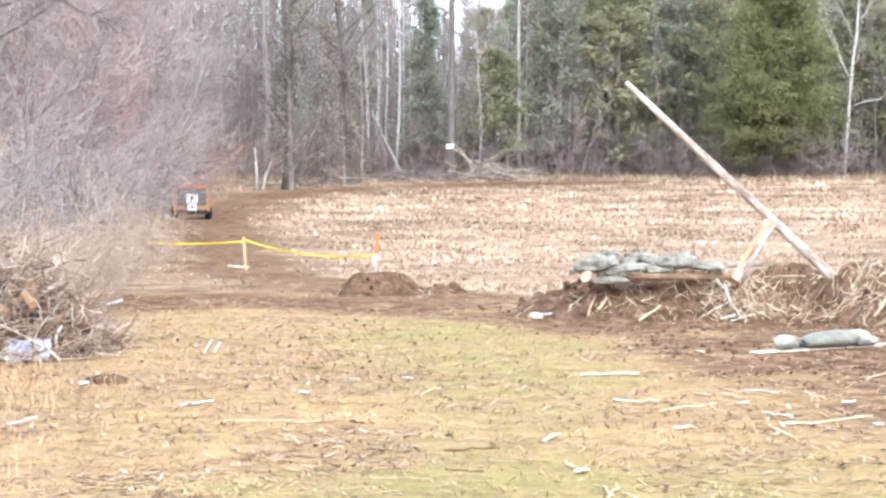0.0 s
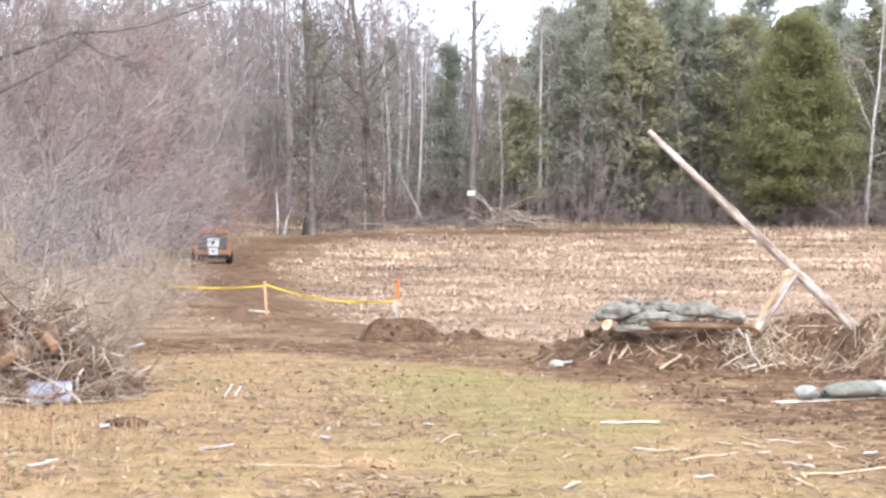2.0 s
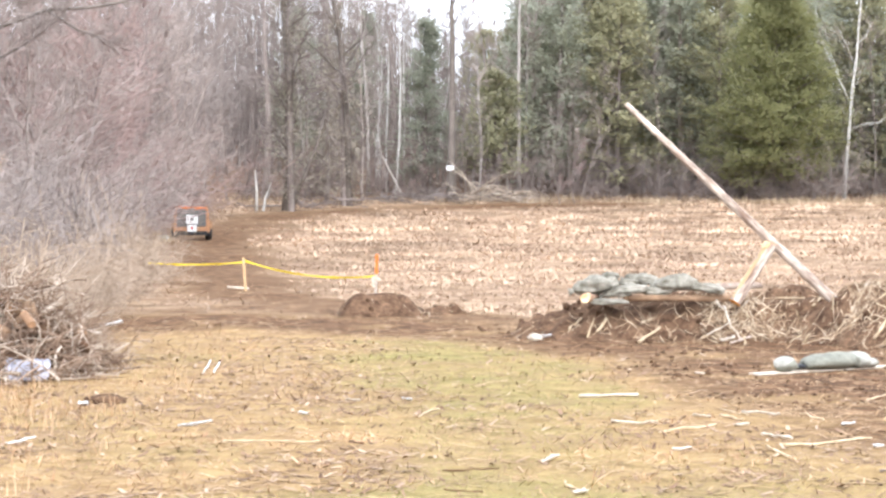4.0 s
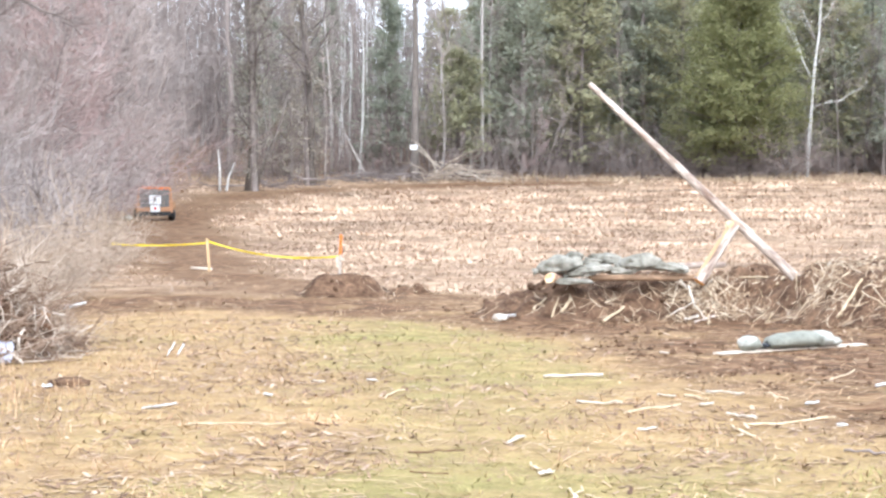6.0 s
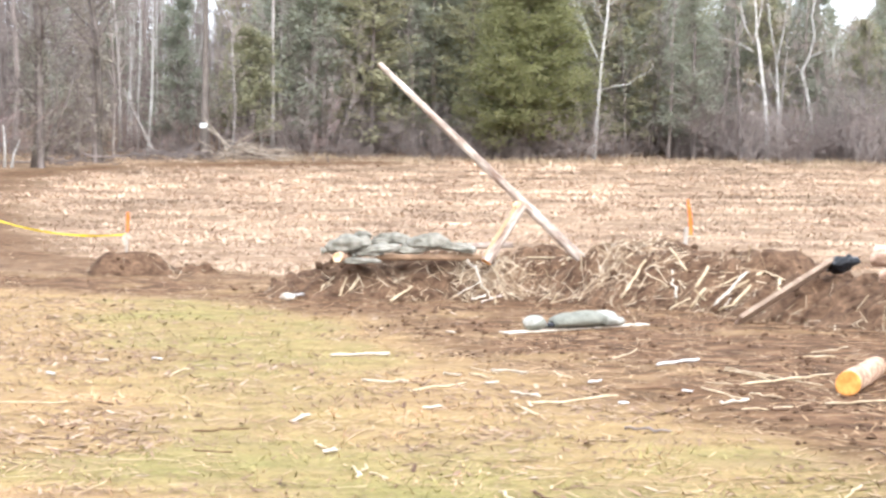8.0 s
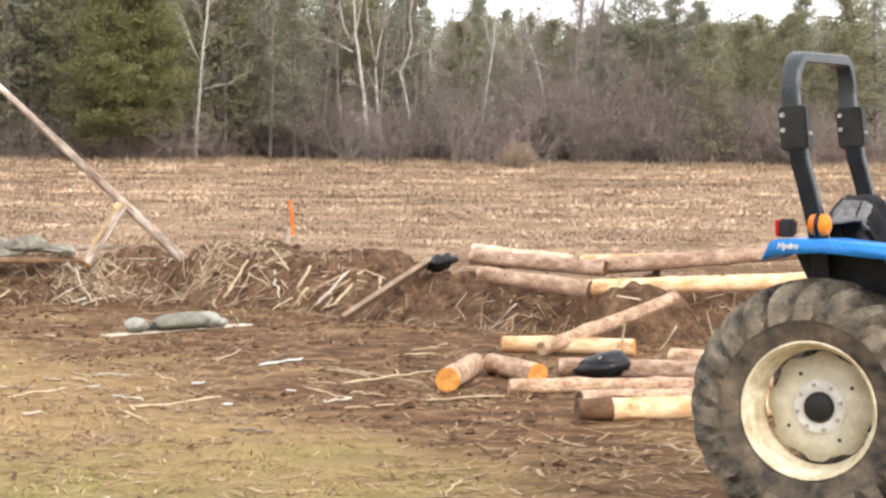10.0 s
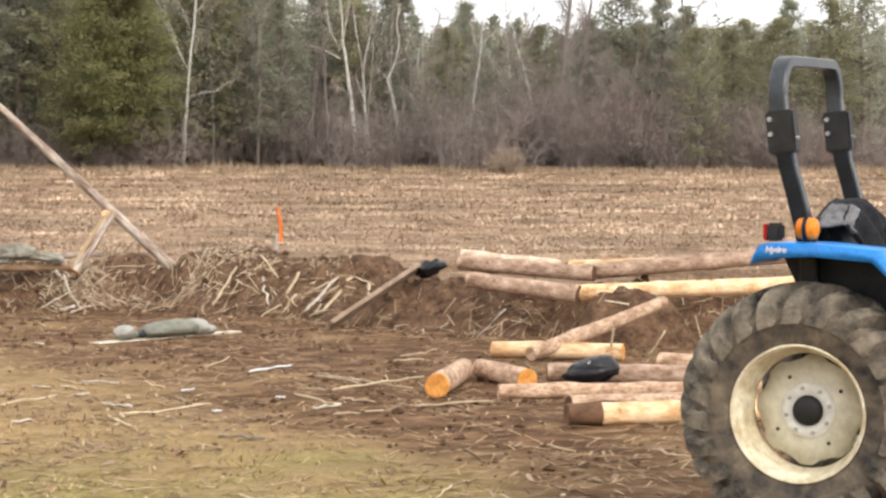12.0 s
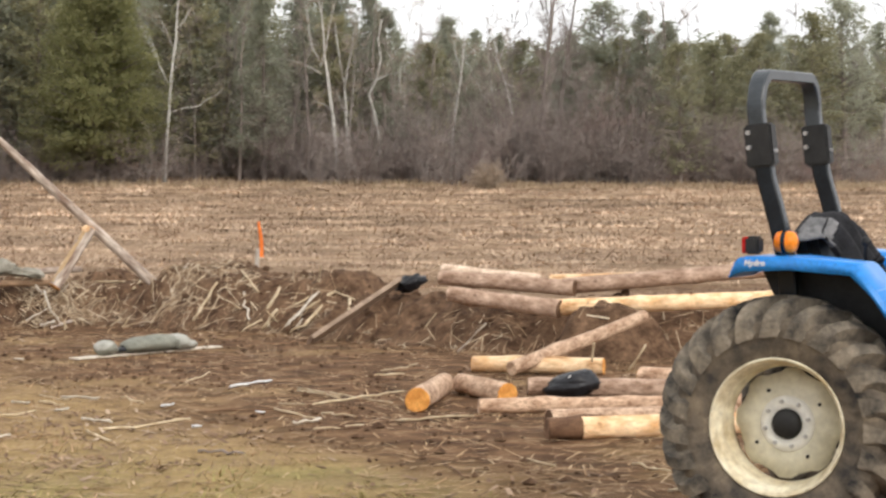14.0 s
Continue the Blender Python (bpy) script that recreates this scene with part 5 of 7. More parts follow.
CROOKED = [shaped_tree(240, [(0.10, [(0, -0.2), (-0.09, 2.22), (-0.18, 4.06), (-0.26, 5.29), (-0.46, 6.36), (-0.65, 7.43), (-0.79, 8.65)]), (0.06, [(-0.22, 5.13), (-0.05, 6.21), (0.15, 7.28), (0.26, 8.36)]), (0.035, [(-0.14, 3.45), (-0.49, 4.36), (-0.68, 4.98)])], M_BIRCH, M_PALETWIG),
           shaped_tree(241, [(0.11, [(0, -0.2), (-0.15, 2.21), (-0.42, 3.75), (-0.68, 4.6), (-0.26, 5.44), (-0.03, 6.51), (-0.17, 7.58), (0.03, 8.66)]), (0.065, [(-0.26, 5.44), (0.47, 5.75), (0.99, 5.85), (1.14, 6.52), (1.53, 7.0)]), (0.04, [(-0.68, 4.6), (-1.0, 5.03), (-1.3, 5.12)]),
                             (0.045, [(0.99, 5.85), (0.97, 5.3), (1.17, 4.22)])], M_BIRCH, M_PALETWIG),
           shaped_tree(242, [(0.10, [(0, -0.2), (0.06, 1.91), (0.22, 3.75), (0.47, 5.28), (0.6, 6.5), (0.68, 7.42), (0.6, 8.5)]), (0.05, [(0.35, 4.67), (0, 4.2), (-0.11, 4.97)]), (0.045, [(0.57, 6.35), (0.93, 6.81), (1.44, 7.27)]), (0.045, [(0.55, 5.9), (0.23, 6.8), (0.12, 7.7)])], M_BIRCH, M_PALETWIG),
           shaped_tree(243, [(0.10, [(0, -0.2), (-0.22, 2.2), (-0.53, 4.34), (-0.89, 5.71), (-1.21, 6.62), (-1.35, 7.7), (-1.55, 8.6)]), (0.045, [(-0.76, 5.25), (-0.33, 5.1), (-0.15, 5.0)]), (0.045, [(-1.15, 6.47), (-0.86, 7.24), (-0.78, 8.0)])], M_BIRCH, M_PALETWIG)]
for me, x, y in zip(CROOKED, (31.26, 32.97, 36.6, 40.12), (109.66, 109.16, 108.0, 106.74)):
    plant("birch_tree", me, x, y, "crooked white birch with bare bent limbs", "birch tree", "bare birches", -18)
for az, d, k, t, s in ((17.5, 117, 0, 30, 0.8), (20.0, 118, 2, 120, 0.95), (12.6, 118, 2, 75, 1.0)):
    plant("birch_tree", BIRCH[k], *polar(az, d), "bare white birch among the brown brush", "birch tree", "bare birches", t, s)

for az, d, k, s in ((21.3, 117, 0, 1.0), (21.1, 116, 2, 0.95), (21.6, 118, 2, 0.9), (24.6, 116, 1, 1.05), (27.9, 122, 3, 0.9), (16.3, 119, 1, 1.0)):
    plant("bare_tree", GREY[k], *polar(az, d), "bare grey tree rising above the conifers", "bare tree", "bare trees", az * 50, s)
for az, d, k, s in ((19.9, 114, 0, 0.72), (20.7, 113, 3, 0.75), (21.6, 114, 1, 0.85), (22.4, 112, 0, 0.62), (17.6, 114, 1, 0.62), (15.2, 115, 3, 0.55)):
    plant("bare_tree", THICK[k], *polar(az, d), "low bushy brown tree at the wood's edge", "bare tree", "bare trees", az * 70, s)

# single trunks of the left woods
plant("bare_tree", bare_tree(201, 19, 0.28, M_DARKTRUNK, M_DARKTWIG, limbs=26, start=0.12, spread=0.16, subs=7, tips=9), -7.3, 98.2, "tall dark tree with shaggy short limbs", "bare tree", "bare trees")
plant("bare_tree", bare_tree(202, 19, 0.22, M_DARKTRUNK, M_TWIG, limbs=22, start=0.18, spread=0.2, subs=7, tips=9), -4.75, 103.4, "tall grey bare tree with fine upper twigs", "bare tree", "bare trees")
plant("bare_tree", bare_tree(203, 18, 0.24, M_DARKTRUNK, M_DARKTWIG, limbs=14, start=0.5, spread=0.18, bend=0.008), 0.40, 108.3, "straight dark trunk that carries a small white sign", "bare tree", "bare trees")
plant("bare_tree", bare_tree(204, 17, 0.14, M_PALETRUNK, M_TWIG, limbs=12, start=0.5, spread=0.18, bend=0.015), 4.0, 110.2, "pale straight bare trunk at the wood's edge", "bare tree", "bare trees")
plant("bare_tree", shaped_tree(133, [(0.07, [(0.55, -0.2), (0, 0.95), (-1.0, 2.95), (-1.2, 3.6)])], M_PALETRUNK, M_TWIG, 4, 4), -2.45, 108.5, "pale broken trunk leaning far over", "bare tree", "bare trees")
plant("bare_tree", shaped_tree(134, [(0.09, [(0, -0.2), (0.04, 1.0), (-0.02, 2.0)]), (0.07, [(0.3, -0.1), (0.42, 0.7), (0.68, 1.4)])], M_BIRCH, M_TWIG, 3, 4), -8.75, 97.6, "two short pale stems in a fork", "bare tree", "bare trees")
plant("bare_tree", shaped_tree(135, [(0.12, [(0, -0.2), (0.6, 1.4), (1.3, 3.1), (1.7, 4.6)])], M_DARKTRUNK, M_DARKTWIG, 6, 5), -7.3, 99.0, "dark crooked trunk leaning sideways", "bare tree", "bare trees")
sign = part("sign_board", box_bm((0.38, 0.03, 0.25), (0, 0, 0), None, 0.01), M_WHITE)
sign.matrix_basis = pose(0.36, 108.02, 3.38, 0, 0, 0)
tagged(sign, "small white sign nailed to a dark trunk", "sign")

# vine-grown and evergreen trees of the left woods
COLUMN = [conifer(210, 10.5, 1.15, M_DULL, M_TRUNK, branches=90, clumps=8, per=4, size=0.17, start=0.10, shape=0.25), conifer(211, 9.0, 1.0, M_DULL, M_TRUNK, branches=80, clumps=8, per=4, size=0.17, start=0.08, shape=0.3)]
plant("ivy_tree", COLUMN[0], -7.15, 98.0, "dark trunk shaggy with dead vines", "tree", "")
plant("ivy_tree", COLUMN[1], -4.9, 103.2, "tree overgrown with brown vines", "tree", "", 0, 1.12)
plant("ivy_tree", COLUMN[1], -5.9, 106.0, "tree overgrown with brown vines", "tree", "", 90, 0.9)
plant("conifer_tree", PINE[1], *polar(-0.5, 113), "green conifer among bare trees", "conifer tree", "conifers", 40, 0.80)
plant("conifer_tree", PINE[0], *polar(-4.0, 122), "green conifer among bare trees", "conifer tree", "conifers", 140, 0.75)
plant("conifer_tree", PINE[3], *polar(-2.2, 126), "green conifer among bare trees", "conifer tree", "conifers", 240, 0.7)

def gap(az):
    """The woods are lower where the sky shows through."""
    return 1 - 0.27 * float(smooth(-1.7, -0.7, az) * smooth(2.5, 1.6, az))


# rows of the woods behind the field: bare on one side, conifers on the other
for k in range(130):
    az = -9.5 + 15 * (k + rng.random()) / 105 if k < 105 else rng.uniform(6, 32)
    d = 108 + 50 * rng.random() ** 1.3
    kind = rng.random()
    tree = rng.choice(SLIM) if kind < 0.5 or az > 2.5 else rng.choice(GREY)
    d = max(d, 118) if az > 2.5 or abs(az - 0.2) < 0.5 else d
    plant("bare_tree", tree, *polar(az, d), "bare grey tree in the woods behind the field", "bare tree", "bare trees", rng.uniform(0, 360), rng.uniform(0.8, 1.15) * (0.75 if az > 14 else 1) * gap(az))
for k in range(76):
    az = 1.2 + 31.5 * (k + rng.random()) / 76
    d = rng.uniform(115, 138)
    plant("conifer_tree", rng.choice(FARPINE if d > 125 else PINE) if rng.random() < 0.64 else OLIVE[1], *polar(az, d), "dark green conifer in the woods behind the field", "conifer tree", "conifers", rng.uniform(0, 360), rng.uniform(0.84, 1.04) * (1.02 - 0.35 * float(smooth(13.5, 18.5, az))) * gap(az))
for az, d, me, s in ((2.3, 115, PINE[2], 0.95), (3.2, 114, PINE[3], 0.98), (4.75, 113, OLIVE[1], 0.92), (5.7, 118, PINE[0], 1.02), (6.5, 116, PINE[1], 1.04), (1.4, 110, OLIVE[0], 0.85), (8.0, 119, PINE[0], 1.03), (10.3, 119, PINE[3], 1.0), (12.6, 118, PINE[0], 0.97), (23.0, 120, PINE[2], 0.88), (29.4, 118, PINE[2], 0.88), (25.0, 110.5, OLIVE[1], 0.62), (24.6, 117, PINE[1], 0.72), (27.2, 114, OLIVE[1], 0.66), (28.4, 115, OLIVE[1], 0.75), (13.6, 113, PINE[1], 0.85), (15.6, 116, OLIVE[1], 0.75)):
    plant("conifer_tree", me, *polar(az, d), "tall dark green conifer at the wood's edge", "conifer tree", "conifers", rng.uniform(0, 360), s)
# thin bare trees in front of the conifers
for k in range(24):
    az = 1.8 + 19 * (k + rng.random()) / 24
    if not 7.0 < az < 10.6:
        plant("bare_tree", rng.choice(GREY + SLIM), *polar(az, rng.uniform(111.5, 115)), "thin bare tree in front of dark conifers", "bare tree", "bare trees", rng.uniform(0, 360), rng.uniform(0.5, 0.75))
# fuzzy brown thicket trees in front of the conifers
FUZZ = [bush(250 + k, h, w, t, 26, 9, 6, 0.011) for k, (h, w, t) in enumerate([(6.0, 4.6, M_TWIG), (5.2, 4.4, M_REDTWIG), (6.6, 4.2, M_DARKTWIG)])]
for k in range(26):
    az = 13.0 + 15.5 * (k + rng.random()) / 26
    size = rng.uniform(0.45, 0.95) * (1.25 if 19.4 < az < 23.5 else 0.85)
    plant("bare_tree", FUZZ[k % 3], *polar(az, rng.uniform(109.5, 115)), "low bushy brown tree at the wood's edge", "bare tree", "bare trees", rng.uniform(0, 360), size)
# slim white trunks between the darker ones
WHITE = [bare_tree(260 + k, 13, 0.075, M_BIRCH, M_TWIG, limbs=9, start=0.5, spread=0.15, subs=4, tips=5, bend=0.03) for k in range(2)]
for k in range(9):
    plant("birch_tree", WHITE[k % 2], *polar(-2.0 + 1.9 * (k + rng.random()) / 9, rng.uniform(111, 120)), "slim white birch trunk in the bare woods", "birch tree", "bare birches", rng.uniform(0, 360), rng.uniform(0.85, 1.05))
# brush along the wood's edge
for k in range(62):
    az = -6 + 38 * (k + rng.random()) / 62
    d = rng.uniform(109, 116) + (1.5 if 6 < az < 10 else 0)
    me = rng.choice(BUSH[3:] if az < 9 else BUSH[:2] + BUSH[3:])
    plant("bush", me, *polar(az, d), "bare grey-brown bush at the wood's edge", "bush", "bare bushes", rng.uniform(0, 360), rng.uniform(0.7, 1.0) * (1.35 if 16 < az < 26 else 1), parts=("woody_stem", "crown"))
for k in range(58):
    az = -8.5 + 12.5 * (k + rng.random()) / 58
    plant("sapling", rng.choice(SAPLING), *polar(az, rng.uniform(106, 128)), "thin bare sapling in the undergrowth", "sapling", "bare saplings", rng.uniform(0, 360), rng.uniform(0.7, 1.2))
for az in (7.9, 8.3, 8.7, 9.1, 9.5, 9.9, 7.4):
    plant("bush", BUSH[3], *polar(az, 109.6 + az % 1), "dark bare bush under the cedar", "bush", "bare bushes", az * 300, 0.8, parts=("woody_stem", "crown"))
tan = bush(190, 1.45, 1.25, M_TANTWIG, 40, 10, 8, 0.012)
plant("bush", tan, *polar(19.7, 105.5), "small round tan bush at the field's edge", "bush", "bare bushes", parts=("woody_stem", "crown"))

# a big tree beside the track whose long limbs reach across
REACH = shaped_tree(230, [(0.20, [(-0.3, -0.2), (-0.2, 2.0), (-0.1, 4.0), (0.1, 6.5), (0.2, 9.0)]), (0.042, [(-0.05, 5.1), (1.65, 5.74), (2.5, 5.8), (3.15, 5.92), (4.04, 6.24), (4.87, 6.56), (5.65, 6.8), (6.55, 7.13)]),
                          (0.03, [(-0.1, 4.3), (1.19, 4.97), (1.58, 5.22), (2.1, 5.59)]), (0.03, [(1.7, 5.7), (2.28, 5.32), (2.69, 5.21), (2.92, 5.1)])], M_DARKTRUNK, M_TWIG, 14, 10, 0.010)
plant("bare_tree", REACH, -10.0, 43.9, "dark bare tree with long limbs reaching over the thicket", "bare tree", "bare trees")
# the thicket along the track
NEAR = [bush(195 + k, h, w, t, 34, 10, 6, 0.007) for k, (h, w, t) in enumerate([(3.4, 3.2, M_TWIG), (3.0, 3.0, M_TWIG)])]
for k in range(70):
    y = 29 + 70 * (k + rng.random()) / 70
    edge = -5.6 - 0.083 * (y - 25)
    x = edge - 0.8 - abs(rng.gauss(0, 1)) * (0.5 + 0.04 * y)
    if x < -0.26 * y:
        x = rng.uniform(-0.26 * y, edge - 0.6)
    if 45 < y < 73:
        x = min(x, -0.152 * y - 0.9)
    me = rng.choice([BUSH[0], BUSH[1], BUSH[3], NEAR[0], NEAR[0], NEAR[1]]) if y < 55 else rng.choice(BUSH[:4])
    plant("bush", me, x, y, "tall bare bush in the thicket beside the track", "bush", "bare bushes", rng.uniform(0, 360), rng.uniform(0.7, 1.05) * (0.55 + 0.008 * y), parts=("woody_stem", "crown"))
for k in range(56):
    y = 42 + 62 * ((k + rng.random()) / 56) ** 0.8
    az = rng.uniform(-13.8, -6.6 if y > 60 else -8.6)
    x = y * math.tan(radians(az))
    x = min(x, -7.2 - 0.075 * (y - 25))
    if y < 73:
        x = min(x, -0.152 * y - 1.6)
    red = -11.5 < az < -8.2 and 50 < y < 80
    plant("bare_tree", THICK[2] if red and rng.random() < 0.7 else rng.choice((THICK[0], THICK[1], THICK[3])), x, y, "low-branched bare tree in the thicket beside the track", "bare tree", "bare trees", rng.uniform(0, 360), rng.uniform(0.75, 1.1))


# low brown brush between the pile and the tape
LOW = [bush(220 + k, h, w, M_TANTWIG, 26, 9, 5, 0.005) for k, (h, w) in enumerate([(1.5, 1.7), (1.15, 1.6)])]
for x, y, k, s in ((-5.2, 24.0, 0, 1.0), (-5.0, 26.2, 1, 1.0), (-5.6, 28.5, 0, 1.0), (-5.2, 30.5, 1, 1.0), (-5.9, 33.0, 0, 1.1), (-5.5, 35.0, 1, 1.0), (-6.2, 38.0, 0, 1.15), (-6.6, 41.5, 0, 1.2), (-6.0, 42.5, 1, 1.0), (-7.2, 46.0, 0, 1.3), (-3.7, 21.6, 1, 0.55), (-3.5, 20.6, 1, 0.42)):
    plant("bush", LOW[k], x, y, "low dry brown bush at the thicket's foot", "bush", "low brown bushes", x * 90, s, parts=("woody_stem", "crown"))


PALEBUSH = bush(225, 2.1, 1.9, M_TANTWIG, 26, 9, 5, 0.005)
plant("bush", PALEBUSH, -5.1, 23.2, "pale bleached bare bush behind the brush pile", "bush", "low brown bushes", 40, 1.0, parts=("woody_stem", "crown"))


# the woods farther back: one uneven belt
def far_belt():
    V, F = [], []
    azs = np.arange(-40, 60, 0.12)
    for k, az in enumerate(azs):
        x, y = polar(az, 175)
        top = 5.0 + 2.0 * float(fbm(az, 0, 0.5, 5)) + 0.7 * float(vnoise(az, 0, 5, 3)) - 1.5 * float(smooth(6, 14, az)) - 9 * (1 - gap(az))
        V.extend(((x, y, 0.0), (x, y, 4.0 + top)))
    for k in range(len(azs) - 1):
        F.append((2 * k, 2 * k + 2, 2 * k + 3, 2 * k + 1))
    ob = new("backdrop", make_mesh("backdrop", V, F, M_FAR))
    return tagged(ob, "distant grey-brown woods behind the trees", "woods", kind="structure")


far_belt()


def far_trees():
    """The mass of bare trees deep in the woods, too many to tell apart."""
    g = random.Random(31)
    V, F = [], []
    for k in range(1350):
        az = -14 + 22 * (k + g.random()) / 1000 if k < 1000 else 8 + 26 * g.random()
        x, y = polar(az, g.uniform(126, 172))
        z = ground_z(x, y)
        h = g.uniform(8.5, 14.5) * (1 - 0.38 * float(smooth(8, 15, az))) * gap(az)
        base, top = Vector((x, y, z - 0.2)), Vector((x + g.gauss(0, 0.4), y, z + h))
        spike(V, F, base, top, g.uniform(0.05, 0.12))
        for _ in range(27):
            q = g.uniform(0.15, 0.97)
            p = base.lerp(top, q)
            a = g.uniform(0, 6.283)
            ln = h * g.uniform(0.08, 0.22) * (1.2 - q * 0.7)
            spike(V, F, p, p + Vector((math.cos(a) * ln * 0.75, math.sin(a) * ln * 0.75, ln * g.uniform(0.2, 1.0))), 0.035)
    return tagged(new("far_trees", make_mesh("far_trees", V, F, M_TWIG)), "bare grey trees deep in the woods", "woods", kind="stuff")


far_trees()


def far_conifers():
    """Evergreens deep in the woods, seen only as a dark mass between the nearer ones."""
    g = random.Random(32)
    V, F = [], []
    for k in range(430):
        az = 1.5 + 33 * (k + g.random()) / 430
        x, y = polar(az, g.uniform(134, 165))
        z = ground_z(x, y)
        h = g.uniform(9, 12.5) * (1 - 0.30 * float(smooth(10, 16, az))) * gap(az)
        w = h * g.uniform(0.16, 0.24)
        for _ in range(230):
            q = g.random() ** 0.8
            a = g.uniform(0, 6.283)
            r = w * (1 - q) ** 0.8 * g.uniform(0.4, 1.1) + 0.1
            p = Vector((x + math.cos(a) * r, y + math.sin(a) * r, z + 0.6 + q * (h - 0.6)))
            spray(V, F, p, Vector((math.cos(a), math.sin(a), g.uniform(-0.3, 0.6))), g.uniform(0.4, 0.7), g, 0.2, Vector((math.cos(a) * 0.6, math.sin(a) * 0.6, 0.75)))
    return tagged(new("far_conifers", make_mesh("far_conifers", V, F, M_PINE)), "dark evergreens deep in the woods", "woods", kind="stuff")


far_conifers()

# ---- brush pile, parked vehicle, branches ----
def brush_pile():
    rng = random.Random(5)
    root = holder("brush_pile", pose(-4.3, 20.4, 0), "tangled pile of cut branches and roots on the lawn's edge", "brush pile")
    core = bmesh.new()
    bmesh.ops.create_icosphere(core, subdivisions=4, radius=1)
    for v in core.verts:
        c = v.co
        w = 1 + 0.35 * noise.noise(c * 2.1 + Vector((3, 0, 0))) + 0.15 * noise.noise(c * 6)
        v.co = Vector((c.x * 0.75 * w, c.y * 1.15 * w, max(-0.05, c.z * 0.42 * w)))
    part("soil_core", core, M_DIRT, root, "dark soil and roots inside the pile", True)
    V, F, PV, PF = [], [], [], []
    for k in range(820):
        a, q = rng.uniform(0, 6.283), rng.uniform(0, 1) ** 0.5
        z = 0.95 * (1 - q ** 1.6) * rng.uniform(0.35, 1.1)
        p = Vector((1.05 * q * math.cos(a), 1.6 * q * math.sin(a), max(0.03, z)))
        d = Vector((rng.gauss(0, 1), rng.gauss(0, 0.8), rng.gauss(0.05, 0.40)))
        ln = rng.uniform(0.2, 0.85)
        pts = wander(rng, p - d.normalized() * ln * 0.4, d, ln, 4, 0.30)
        for t in pts:
            t.z = max(t.z, 0.02)
        r = rng.choice((0.005, 0.006, 0.008, 0.010, 0.016)) * rng.uniform(0.7, 1.2)
        tv, tf = (V, F) if rng.random() < 0.74 else (PV, PF)
        tube(tv, tf, pts, [r * (1 - 0.14 * i) for i in range(5)], 5)
        for _ in range(5):
            p3, d3 = along(pts, rng.random())
            spike(tv, tf, p3, p3 + off(rng, d3, rng.uniform(20, 70)) * rng.uniform(0.08, 0.35), 0.005)
    part("branch_tangle", make_mesh("branch_tangle", V, F, M_BROWNTWIG), None, root)
    part("pale_branch_tangle", make_mesh("pale_branch_tangle", PV, PF, M_PALETWIG), None, root, "pale bleached branches")
    V, F = [], []
    for k in range(22):
        p = Vector((rng.uniform(-0.9, 0.5), rng.uniform(-1.2, 0.9), rng.uniform(0.4, 0.8)))
        pts = wander(rng, p, Vector((rng.uniform(-0.3, 1.0), rng.gauss(0, 0.5), rng.uniform(0.1, 0.9))), rng.uniform(0.6, 1.2), 6, 0.20, -0.08)
        tube(V, F, pts, [0.006 * (1 - 0.13 * i) for i in range(7)], 4)
        for _ in range(9):
            p3, d3 = along(pts, rng.uniform(0.2, 1))
            spike(V, F, p3, p3 + off(rng, d3, rng.uniform(20, 60)) * rng.uniform(0.1, 0.4), 0.005)
    part("arching_branch_tangle", make_mesh("arching_branch_tangle", V, F, M_PALETWIG), None, root, "long pale arching branches on top")
    for k in range(30):
        a, q = rng.uniform(2.6, 6.9), rng.uniform(0.1, 0.9)
        lump = bmesh.new()
        bmesh.ops.create_icosphere(lump, subdivisions=2, radius=1)
        size = rng.uniform(0.04, 0.10)
        for v in lump.verts:
            v.co = v.co * (1 + 0.5 * noise.noise(v.co * 1.6 + Vector((k * 3.1, 0, 0))))
        place = pose(0.95 * q * math.cos(a), 1.4 * q * math.sin(a), 0.12 + 0.62 * (1 - q ** 1.5), rng.uniform(0, 360), rng.uniform(0, 360), 0) @ Matrix.Diagonal((size * 1.7, size, size * 0.8, 1))
        bmesh.ops.transform(lump, matrix=place, verts=lump.verts)
        part("root_clod", lump, rng.choice((M_DIRT, M_DIRT, M_BROWNLOG, M_DARKCUT, M_RUST)), root, "", True)
    for x, y, z, tx, r in ((0.42, -0.95, 0.58, 30, 0.04), (0.05, -1.1, 0.40, -20, 0.05)):
        b = lathe_bm([(0.0, -0.15), (r * 0.9, -0.15), (r, -0.13), (r, 0.1), (0, 0.1)], 16)
        bmesh.ops.transform(b, matrix=pose(x, y, z, 20, 0, tx), verts=b.verts)
        part("stump_piece", b, M_RUST, root, "brown piece of stump")
    return root


brush_pile()
sheet = draped("corrugated_scrap", (-3.85, 19.35, 0.02), 8, (0.36, 0.5), 9, "pale grey-blue crumpled plastic sheet below the brush pile", "plastic scrap", M_GREYSHEET, 0.16)


